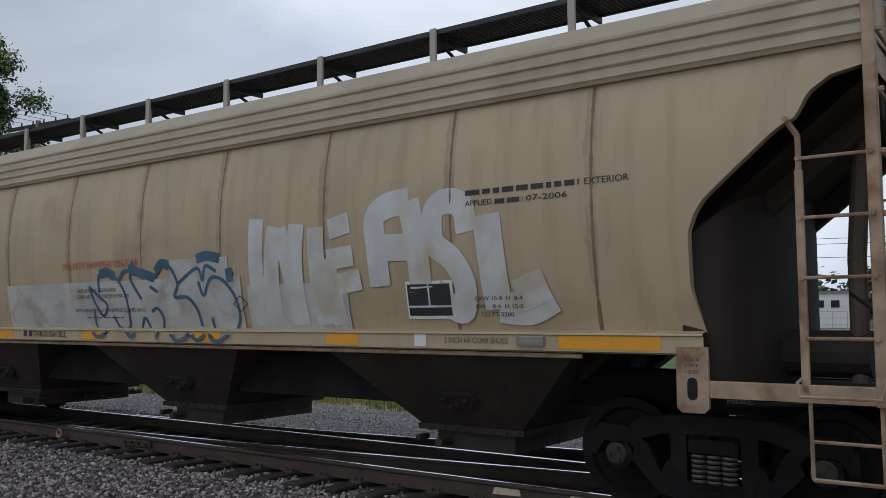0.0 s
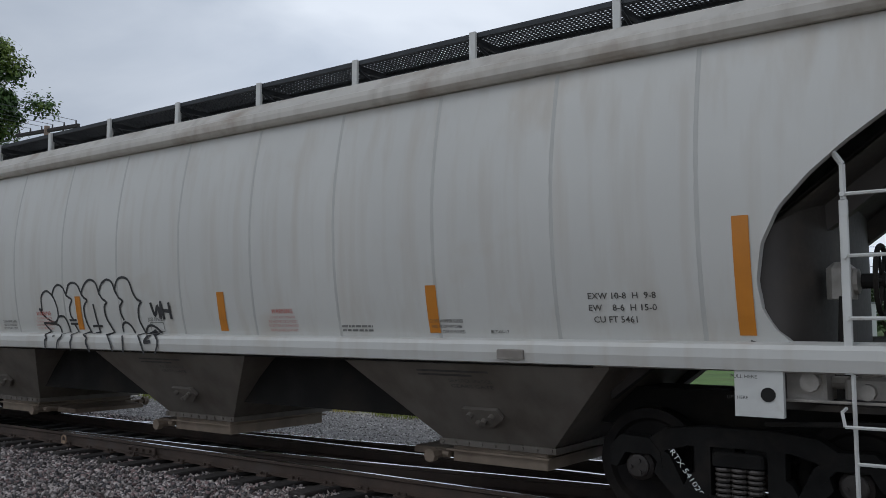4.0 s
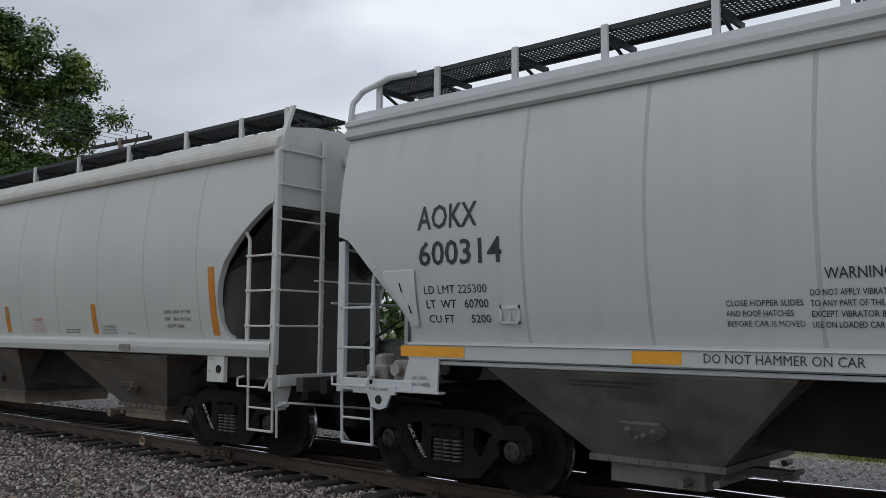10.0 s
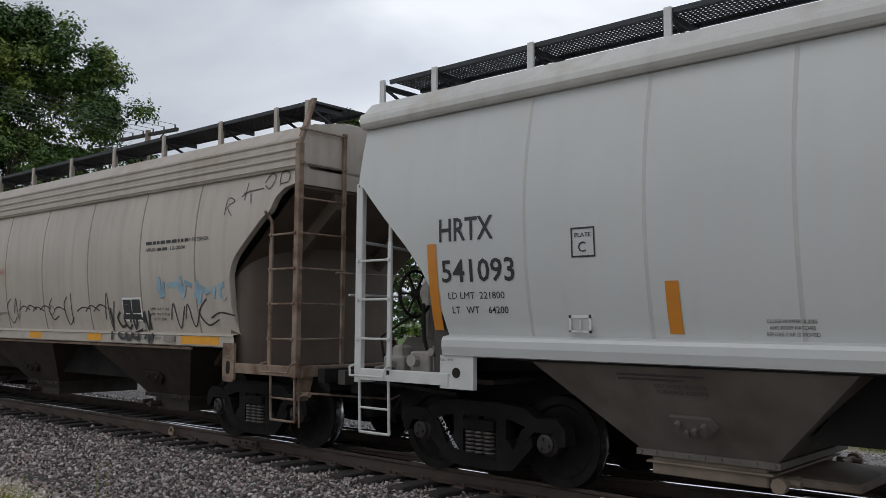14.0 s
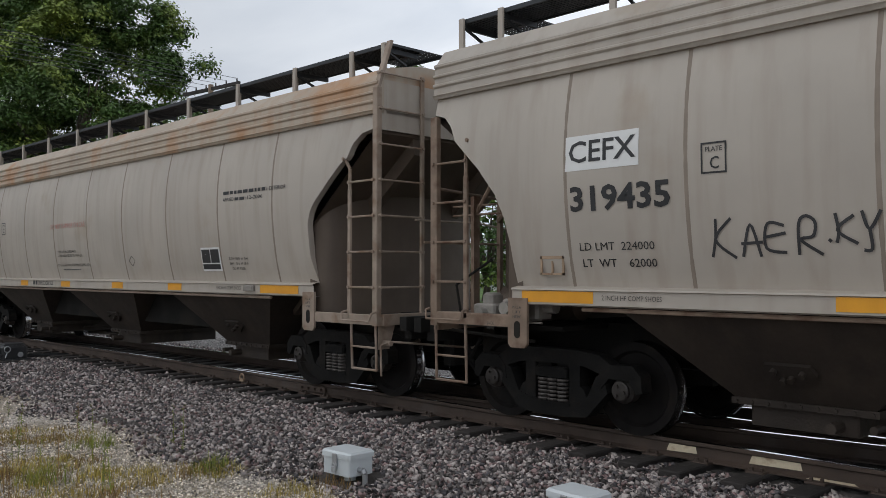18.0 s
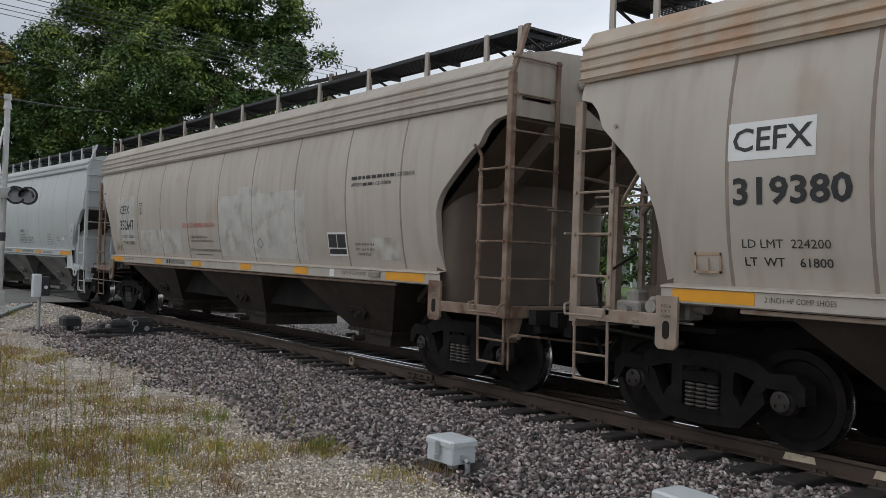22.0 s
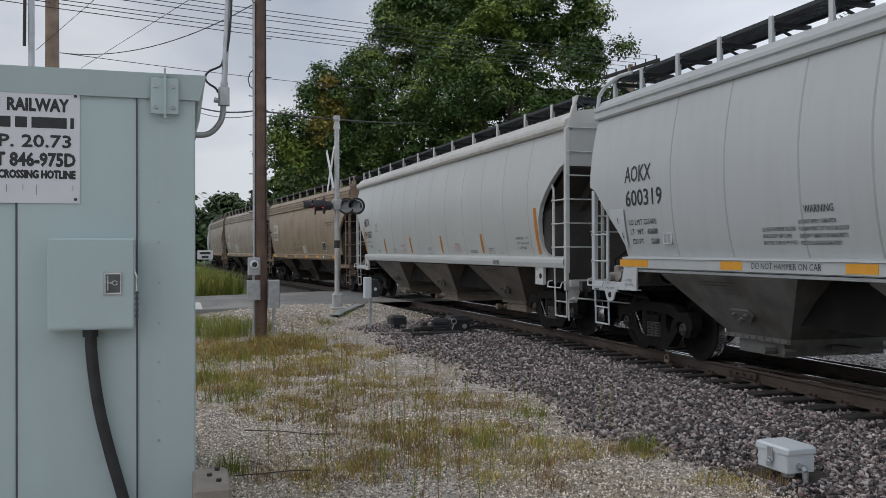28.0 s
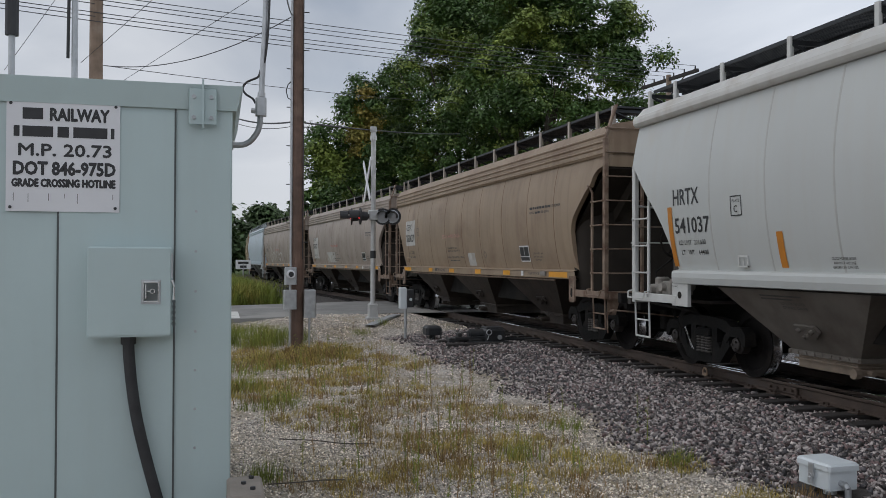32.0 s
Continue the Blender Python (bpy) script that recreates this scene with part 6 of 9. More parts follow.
ebox = part("electrical_box", Geo().cbox(0.012, 0.20, -9.355, -8.775, 1.10, 1.77, 0.012), "cab", cab, "pale grey-green steel electrical box")
part("box_door", Geo().cbox(0.19, 0.21, -9.36, -8.77, 1.115, 1.765, 0.008), "cab", ebox)
lt = part("latch", Geo().cbox(0.208, 0.216, -8.985, -8.845, 1.345, 1.525, 0.004), "galv", ebox, "recessed steel paddle latch")
part("recess", Geo().box(0.216, 0.2175, -8.966, -8.864, 1.37, 1.505), "latch_dark", lt)
for y0, y1, z0, z1 in ((-8.972, -8.964, 1.36, 1.512), (-8.866, -8.858, 1.36, 1.512), (-8.964, -8.866, 1.36, 1.368), (-8.964, -8.866, 1.504, 1.512)):
    part("bezel", Geo().cbox(0.216, 0.223, y0, y1, z0, z1, 0.002), "chrome", lt)
part("handle", Geo().tube((0.224, -8.948, 1.385), (0.224, -8.948, 1.49), 0.006, 8).tube((0.224, -8.948, 1.44), (0.226, -8.918, 1.44), 0.005, 8).ring((0.226, -8.902, 1.44), 0.016, 0.005, "x", 14, 6), "chrome", lt)
hs = part("hasp", Geo().cbox(0.185, 0.215, -8.772, -8.752, 1.505, 1.525, 0.004).rod([(0.205, -8.76, 1.51), (0.207, -8.748, 1.47), (0.205, -8.75, 1.40)], 0.009, 8).cbox(0.197, 0.213, -8.762, -8.742, 1.375, 1.405, 0.004), "chrome", ebox, "steel hasp")
for i in range(10):
    part("chain_link", Geo().ring((0.205, -8.752 + 0.003 * (i % 2), 1.363 - 0.021 * i), 0.012, 0.0035, "xy"[i % 2], 10, 5), "latch_dark", hs)
part("hinge", Geo().tube((0.2, -8.765, 1.54), (0.2, -8.765, 1.72), 0.007, 8), "galv", ebox)
part("conduit", bent_tube([(0.1, -9.08, 1.1), (0.1, -9.075, 0.95), (0.1, -9.05, 0.7), (0.1, -9.01, 0.45), (0.1, -8.94, 0.15), (0.1, -8.86, -0.15), (0.1, -8.8, -0.4)], 0.042, 14), "rubber", cab, "black flexible conduit", True)
part("conduit_gland", Geo().tube((0.1, -9.08, 1.04), (0.1, -9.08, 1.1), 0.055, 12), "rubber", cab)
lug = part("lifting_lug", Geo().cbox(0.06, 0.072, -8.66, -8.45, 2.72, 3.0, 0.01).box(0.07, 0.12, -8.56, -8.545, 2.68, 3.06), "cab", cab)
for y in (-8.62, -8.49):
    for z in (2.77, 2.93):
        part("bolt", Geo().tube((0.072, y, z), (0.085, y, z), 0.017, 6), "galv", lug)
part("base_skid", Geo().cbox(0.2, 0.8, -8.36, -8.1, -0.45, 0.03, 0.02), "concrete", cab, "brown-grey steel base with bolt heads")
for y, x in ((-8.18, 0.3), (-8.24, 0.45), (-8.18, 0.62)):
    part("bolt", Geo().tube((x, y, 0.03), (x, y, 0.05), 0.02, 6), "rubber", cab)
mast = part("service_mast", bent_tube([(-0.4, -8.36, 2.628), (-0.4, -8.307, 2.628), (-0.4, -8.26, 2.63), (-0.4, -8.215, 2.643), (-0.4, -8.175, 2.672), (-0.4, -8.143, 2.712), (-0.4, -8.118, 2.756), (-0.4, -8.104, 2.81), (-0.4, -8.098, 2.9), (-0.4, -8.082, 3.288), (-0.4, -8.058, 3.864), (-0.4, -8.03, 5.6)], 0.024, 12, 3), "galv", cab, "grey conduit mast", True)
part("wall_flange", Geo().tube((-0.4, -8.34, 2.628), (-0.4, -8.318, 2.628), 0.04, 12), "galv", mast)
part("conduit_body", Geo().cbox(-0.44, -0.36, -8.14, -8.05, 2.88, 3.04, 0.015).tube((-0.4, -8.14, 2.92), (-0.4, -8.175, 2.925), 0.022, 8).tube((-0.4, -8.093, 3.04), (-0.4, -8.091, 3.075), 0.032, 10), "galv", mast)
part("cable", bent_tube([(-0.4, -8.14, 2.985), (-0.4, -8.163, 3.023), (-0.4, -8.215, 3.055), (-0.4, -8.242, 3.091), (-0.4, -8.236, 3.13), (-0.4, -8.204, 3.164), (-0.4, -8.15, 3.19), (-0.4, -8.115, 3.215), (-0.4, -8.095, 3.28), (-0.38, -8.06, 3.385), (-0.37, -8.03, 3.864), (-0.37, -8.0, 5.5)], 0.009, 8, 4), "rubber", mast, "black cable tied to the mast", True)
for y, x, z in ((-10.3, -1.75, 5.5), (-9.78, -1.9, 5.5)):
    am = part("antenna_mast", Geo().tube((x, y, 2.9), (x, y, z), 0.03, 10), "galv", cab)
    part("antenna", Geo().tube((x, y, 3.75), (x, y, 4.6), 0.06, 10) if y < -10 else Geo().rod([(x, y - 0.06, 3.6), (x, y - 0.05, 4.6)], 0.015, 6), "rubber", am)


# ---- crossing signal ----
M["alu"] = material("weathered_aluminium_mast", (0.48, 0.48, 0.47), 0.5, metal=0.3, var=0.1, scale=5.0)
M["lamp_black"] = material("matt_black_lamp_housing", (0.025, 0.025, 0.027), 0.6, var=0.2, scale=6.0)
M["lens_dim"] = material("unlit_lamp_lens", (0.38, 0.40, 0.43), 0.2, var=0.05, scale=6.0)
M["lens_red"] = glow("lit_red_lamp_lens", (0.9, 0.02, 0.03), 2.0)
sig = thing("crossing_signal", "aluminium level crossing signal with crossbuck and red lamps", "signal", at=pose(-25.7, -3.98, 0.0))
part("mast", Geo().tube((0, 0, 0.3), (0, 0, 5.55), 0.075, 14).tube((0, 0, 5.3), (0, 0, 5.5), 0.11, 12, 0.08).tube((0, 0, 5.55), (0, 0, 5.7), 0.1, 12).tube((0, 0, 0.3), (0, 0, 0.42), 0.12, 12), "alu", sig)
part("base_box", Geo().cbox(-0.14, 0.14, -0.14, 0.14, -0.02, 0.4, 0.03).cbox(-0.2, 0.2, -0.2, 0.2, -0.1, 0.0, 0.02), "alu", sig)
part("footing", Geo().cbox(-0.3, 0.3, -0.3, 0.3, -0.6, -0.09, 0.03), "concrete", sig)
part("arm", Geo().tube((0.0, -0.75, 3.05), (0.0, 0.75, 3.05), 0.035, 8).cbox(-0.14, 0.14, -0.14, 0.14, 2.9, 3.2, 0.03), "alu", sig)
cb = part("crossbuck", Geo().prism([(-0.62, -0.55), (-0.5, -0.66), (0.62, 0.55), (0.5, 0.66)], -0.012, 0.012).prism([(-0.62, 0.55), (-0.5, 0.66), (0.62, -0.55), (0.5, -0.66)], -0.03, -0.008), "sign_white", sig, "white crossbuck boards", at=pose(-0.02, -0.18, 4.08, 0, 0, 1))
for x, y, yaw, lens in ((-0.2, -0.62, -6, "lens_red"), (0.2, -0.42, -2, "lens_red"), (0.1, 0.27, 78, "lens_dim"), (0.16, 0.57, 66, "lens_dim")):
    lm = part("lamp", Geo().turned([(0.001, -0.02), (0.25, -0.02), (0.25, 0.02), (0.14, 0.03), (0.13, 0.2), (0.05, 0.26), (0.001, 0.26)], (0, 0, 0), 20), "lamp_black", sig, at=pose(x, y, 3.0, 0, 0, yaw))
    lr = 0.5 if lens == "lens_red" else 1.3
    part("lens", Geo().turned([(0.001, -0.06), (0.1 * lr, -0.05), (0.15 * lr, -0.025)], (0, 0, 0), 16), lens, lm)
    hood = [[(0.17 * math.cos(q), yy, 0.17 * math.sin(q)) for q in [math.pi * (i / 10 * 1.2 - 0.1) for i in range(11)]] for yy in (-0.02, -0.34)]
    part("hood", Geo().sheet(hood), "lamp_black", lm)
part("band", Geo().tube((0, 0, 1.75), (0, 0, 1.98), 0.085, 12), "lamp_black", sig)

# ---- gravel apron rising to the road ----
def apron(x, d):
    """The height of the gravel between the road's edge and the level ground."""
    top = lerp([(-27.6, -0.02), (-25.2, -0.07), (-23.6, -0.17), (-21.9, -0.36)], x)
    return min(top, lerp([(-9.0, -0.45), (-6.8, -0.2), (-5.4, 0.0), (-2.2, 0.0), (-1.45, -0.19)], d))


ad = [-9.0 + 0.4 * i for i in range(19)] + [-1.5]
tagged(part("gravel_apron", Geo().sheet([[(x, track_y(x) + d, apron(x, d) + 0.015 * math.sin(3 * x + 5 * d)) for d in ad][::-1] for x in [-21.9 - 0.46 * i for i in range(13)]]), "ground", smooth=True), "gravel ramp rising to the road beside the crossing", "gravel", kind="structure")
av = stones(9000, -27.4, -22.0, -8.4, -1.5, 0.02, 0.5)
ac = av.mean(axis=1)
av[:, :, 2] += np.array([apron(x, y - track_y(x)) - shoulder(y - track_y(x)) for x, y, z in ac])[:, None]
tagged(new("gravel", mass("gravel", av, CHIP_F, "pebble")), "loose grey gravel beside the road", "gravel", kind="stuff")

# ---- small trackside equipment ----
rl = thing("trackside_box", "small white and black instrument box on a post", "instrument box", at=pose(-21.6, -3.85, -0.25))
part("post", Geo().tube((0, 0, -0.2), (0, 0, 0.85), 0.035, 10), "galv", rl)
part("case", Geo().cbox(-0.12, 0.12, -0.16, 0.02, 0.72, 1.25, 0.02), "box_white", rl)
part("front", Geo().cbox(-0.1, 0.12, 0.02, 0.2, 0.75, 1.2, 0.02), "lamp_black", rl)
part("dial", Geo().tube((0.12, 0.11, 0.95), (0.135, 0.11, 0.95), 0.04, 12), "box_white", rl)
sm = thing("switch_machine", "dark grey switch machine with rods beside the rail", "switch machine", at=pose(-19.6, -2.55, -0.24))
M["machine"] = material("dark_painted_machine", (0.018, 0.019, 0.021), 0.5, var=0.2, scale=5.0, dirt=(0.035, 0.032, 0.03))
part("gearbox", Geo().cbox(-0.28, 0.3, 0.12, 0.62, 0.05, 0.34, 0.05).cbox(-0.22, 0.24, 0.16, 0.58, 0.34, 0.37, 0.015), "machine", sm)
part("motor", Geo().tube((0.02, -0.2, 0.2), (0.02, 0.12, 0.2), 0.12, 14).tube((0.02, -0.24, 0.2), (0.02, -0.2, 0.2), 0.09, 12), "machine", sm)
part("slide_bar", Geo().cbox(-0.12, 0.16, -0.72, -0.24, 0.04, 0.13, 0.02), "machine", sm)
part("slide_bar", Geo().cbox(0.2, 0.27, -0.6, 0.12, 0.1, 0.16, 0.01), "machine", sm)
part("lug", Geo().cbox(-0.1, 0.1, -0.5, -0.38, 0.13, 0.24, 0.02), "machine", sm)
part("base_timber", Geo().cbox(-0.55, -0.33, -0.85, 0.75, -0.08, 0.04, 0.02), "tie", sm)
part("base_timber", Geo().cbox(0.32, 0.54, -0.85, 0.75, -0.08, 0.04, 0.02), "tie", sm)
part("base_plate", Geo().cbox(-0.4, 0.4, -0.3, 0.66, 0.03, 0.055, 0.005), "machine", sm)
part("throw_rod", Geo().rod([(0.0, 0.5, 0.08), (0.05, 1.9, 0.02)], 0.025, 8), "machine", sm)
part("lock_rod", Geo().rod([(-0.2, -0.7, 0.1), (-0.2, 0.2, 0.12), (-0.15, 1.9, 0.03)], 0.018, 8), "machine", sm)
part("hand_lever", Geo().ring((0.31, 0.2, 0.26), 0.06, 0.012, "x", 14, 6).rod([(0.31, 0.2, 0.2), (0.31, 0.16, 0.08)], 0.012, 6), "galv", sm, "worn grey hand lever")
part("cap", Geo().tube((0.3, 0.46, 0.14), (0.325, 0.46, 0.14), 0.055, 12), "galv", sm)
sm2 = thing("track_instrument", "low dark cast instrument among the ballast stones", "instrument", at=pose(-21.2, -3.25, -0.25))
part("housing", Geo().cbox(-0.25, 0.25, -0.2, 0.2, 0.08, 0.3, 0.05), "machine", sm2)
part("leg", Geo().tube((-0.15, 0, -0.1), (-0.15, 0, 0.1), 0.04, 8), "machine", sm2)
part("leg", Geo().tube((0.15, 0, -0.1), (0.15, 0, 0.1), 0.04, 8), "machine", sm2)
tagged(part("metal_ramp", Geo().sheet([[(-23.7 - 2.7 * u + w * 0.12, -4.55 + 1.3 * u + w * 0.25, apron(-23.7 - 2.7 * u, -3.9) + z) for w, z in ((0, 0.03), (0.06, 0.075), (0.94, 0.08), (1, 0.03), (0.94, 0.065), (0.06, 0.06), (0, 0.03))] for u in (0, 0.3, 0.6, 1.0)]), "galv"), "bent grey steel plate lying on the gravel", "steel plate")
es = thing("trackside_sign", "small white railway sign on a thin post", "sign", at=pose(-60.0, -6.9, -0.4, 0, 0, 85))
part("post", Geo().tube((0, 0, 0), (0, 0, 1.9), 0.04, 8), "galv", es)
board = part("board", Geo().cbox(-0.5, 0.5, -0.03, 0.0, 1.5, 2.1, 0.01), "sign_white", es)
part("lettering_bar", Geo().box(-0.35, 0.35, -0.036, -0.03, 1.84, 2.0), "black", board)
part("lettering_bar", Geo().box(-0.22, 0.22, -0.036, -0.03, 1.58, 1.74), "black", board)

# ---- poles and wires ----
M["pole"] = material("dark_brown_utility_pole", (0.135, 0.082, 0.06), 0.75, var=0.25, scale=4.0, dirt=(0.2, 0.13, 0.095), dirt_scale=1.5, streak=(0.06, 0.045, 0.035), streak_amt=0.5, bump=0.4, bscale=25)
M["pole_grey"] = material("weathered_grey_pole", (0.27, 0.2, 0.15), 0.85, var=0.25, scale=3.0, dirt=(0.36, 0.29, 0.23), dirt_at=0.5, dirt_scale=2.0, streak=(0.13, 0.09, 0.065), streak_amt=0.7, bump=0.4, bscale=25)
M["arm_dark"] = material("weathered_dark_crossarm", (0.035, 0.031, 0.029), 0.85, var=0.2, scale=3.0)
M["wire"] = material("dark_overhead_wire", (0.05, 0.05, 0.055), 0.6)


def utility_pole(x, y, h, r, mat, words, z0=-0.5):
    p = thing("utility_pole", words, "utility pole", at=pose(x, y, z0))
    part("shaft", Geo().tube((0, 0, 0), (0, 0, h), r, 16, r * 0.8), mat, p)
    return p


up = utility_pole(-20.46, -6.68, 13, 0.16, "pole", "dark brown wooden utility pole with meter boxes")
mt = part("meter_box", Geo().cbox(0.13, 0.28, -0.30, -0.02, 1.62, 2.02, 0.02), "galv", up)
part("meter_glass", Geo().tube((0.28, -0.16, 1.86), (0.38, -0.16, 1.86), 0.1, 16, 0.085), "sign_white", mt)
part("meter_dial", Geo().tube((0.38, -0.16, 1.86), (0.386, -0.16, 1.86), 0.06, 14), "lamp_black", mt)
part("breaker_box", Geo().cbox(0.13, 0.28, -0.32, -0.02, 1.05, 1.5, 0.02), "galv", up)
part("conduit", Geo().tube((0.2, -0.17, 0.2), (0.2, -0.17, 1.05), 0.03, 8).tube((0.2, -0.17, 1.5), (0.2, -0.17, 1.64), 0.03, 8).tube((0.1, -0.15, 2.0), (0.1, -0.15, 12.5), 0.03, 8), "galv", up)
gb = part("grey_box", Geo().cbox(0.05, 0.25, 0.15, 0.42, 0.85, 1.5, 0.02), "galv", up)
part("leg", Geo().tube((0.15, 0.28, -0.2), (0.15, 0.28, 0.9), 0.025, 8), "galv", gb)
for i in range(22):
    s = -1 if i % 2 else 1
    part("step_peg", Geo().tube((0, s * 0.1, 2.6 + i * 0.45), (0, s * 0.26, 2.6 + i * 0.45), 0.012, 6), "rubber", up)
part("down_cable", Geo().rod([(0.12, 0.12, 2.2), (0.11, 0.12, 12.5)], 0.012, 6), "rubber", up)
part("hook", Geo().rod([(0.1, -0.15, 6.35), (0.13, -0.24, 6.25), (0.13, -0.28, 6.1), (0.1, -0.24, 5.95), (0.1, -0.16, 5.9)], 0.012, 6), "rubber", up)
utility_pole(-24.83, -11.68, 11.5, 0.2, "pole_grey", "weathered grey wooden utility pole behind the cabinet")
xp = utility_pole(-39.0, 13.23, 11.5, 0.16, "pole_grey", "far wooden utility pole with a long crossarm", -0.5)
arm = part("crossarm", Geo().cbox(-0.07, 0.07, -2.3, 2.3, 11.2, 11.36, 0.01), "arm_dark", xp, at=pose(0, 0, 0, 0, 0, -83.5))
for y in (-2.1, -1.25, -0.4, 0.4, 1.25, 2.1):
    part("insulator", Geo().tube((0, y, 11.36), (0, y, 11.54), 0.04, 8, 0.03), "rubber", arm)
part("brace", Geo().rod([(0.02, 1.3, 11.2), (0.05, 0.0, 10.3)], 0.03, 6), "arm_dark", xp, at=pose(0, 0, 0, 0, 0, -83.5))


def wire(a, b, sag, r=0.012, words="thin dark overhead wire between poles"):
    a, b = Vector(a), Vector(b)
    pts = [a.lerp(b, i / 16) - Vector((0, 0, sag * 4 * (i / 16) * (1 - i / 16))) for i in range(17)]
    rows = [[(p.x, p.y + r * math.cos(1.2566 * j), p.z + r * math.sin(1.2566 * j)) for j in range(6)] for p in pts]
    return tagged(part("overhead_wire", Geo().sheet(rows), "wire"), words, "wire", "overhead wires")


for i, (dy, z) in enumerate(((-2.1, 8.06), (-1.25, 8.2), (-0.4, 8.3), (0.4, 8.54), (1.25, 8.65), (2.1, 8.79))):
    far, near_end = Vector((-39.0 + 0.993 * dy, 13.23 + 0.113 * dy, 11.03)), Vector((-24.83, -11.3 - 0.12 * (i % 2), z))
    wire(far, near_end, 0.15)
    wire(near_end, near_end + (near_end - far) * 0.45 + Vector((0, 0, 0.5)), 0.05)
wire((-24.0, -8.14, 5.54), (-20.4, -6.77, 4.91), 0.1, 0.02, "black service cable between the poles")
wire((-20.4, -6.77, 4.91), (-39.0, 2.39, 7.63), 0.1, 0.02, "black service cable between the poles")
wire((-24.0, -8.14, 5.41), (-20.4, -6.77, 4.81), 0.12, 0.009)
wire((-24.83, -11.49, 6.91), (-39.0, 2.38, 9.07), 0.12, 0.01)
for a, b in (((-24.0, -13.74, 6.48), (-24.0, -11.33, 10.33)), ((-24.0, -11.94, 6.77), (-24.0, -9.49, 9.25)), ((-27.0, -11.2, 6.96), (-16.2, -5.89, 7.95))):
    wire(a, b, 0.0, 0.007, "slanting guy wire of a utility pole")
wire((-20.4, -6.86, 7.34), (-24.75, -11.44, 6.89), 0.4, 0.012, "black sagging service cable between the poles")
wire((-7.44, -8.05, 5.0), (-20.4, -6.8, 7.4), 0.35, 0.012, "black service drop to the cabinet mast")


# ---- trees ----
M["bark"] = material("rough_grey_bark", (0.10, 0.082, 0.065), 0.9, var=0.25, scale=2.0, bump=0.6, bscale=12)


def leaf_material(name, a, b):
    # Patches of tone b; on green leaves they imitate sunlit clumps among shaded ones.
    m = material(name, a, 0.6, var=0.2, scale=0.25, random=0.35, coords="Object", dirt=b, dirt_at=0.5, dirt_scale=0.35)
    p = m.node_tree.nodes["Principled BSDF"]
    p.inputs["Subsurface Weight"].default_value = 0.0
    p.inputs["Transmission Weight"].default_value = 0.0
    return m


M["leaf"] = leaf_material("dark_green_leaves", (0.065, 0.125, 0.026), (0.26, 0.32, 0.06))
M["leaf_far"] = leaf_material("far_green_leaves", (0.07, 0.115, 0.042), (0.10, 0.145, 0.055))
M["leaf_gold"] = leaf_material("yellowing_leaves", (0.37, 0.285, 0.06), (0.25, 0.23, 0.05))
LEAF = np.array([(-1, 0, 0), (0, -0.55, 0.12), (1, 0, 0), (0, 0.55, 0.12)], float)


def leaf_cloud(blobs, n, size, r):
    """Leaves on the shells of many rounded clumps: blobs are (x, y, z, radius)."""
    B = np.array(blobs)
    w = B[:, 3] ** 2
    k = r.choice(len(B), n, p=w / w.sum())
    d = r.normal(size=(n, 3))
    d /= np.linalg.norm(d, axis=1)[:, None]
    d[:, 2] = np.where(d[:, 2] < -0.4, -d[:, 2] * 0.5, d[:, 2])
    rad = B[k, 3] * r.uniform(0.45, 1.15, n) * (1 + 0.25 * (r.uniform(0, 1, n) < 0.1))
    c = B[k, :3] + d * rad[:, None]
    q = r.normal(size=(n, 3)) * 0.45 + d * 0.75 + np.array([0, 0, 0.6])
    q /= np.linalg.norm(q, axis=1)[:, None]
    t = np.cross(q, r.normal(size=(n, 3)))
    t /= np.linalg.norm(t, axis=1)[:, None]
    b = np.cross(q, t)
    s = size * r.uniform(0.6, 1.35, n)
    L = LEAF[None] * s[:, None, None]
    return c[:, None] + L[:, :, 0:1] * t[:, None] + L[:, :, 1:2] * b[:, None] + L[:, :, 2:3] * q[:, None]


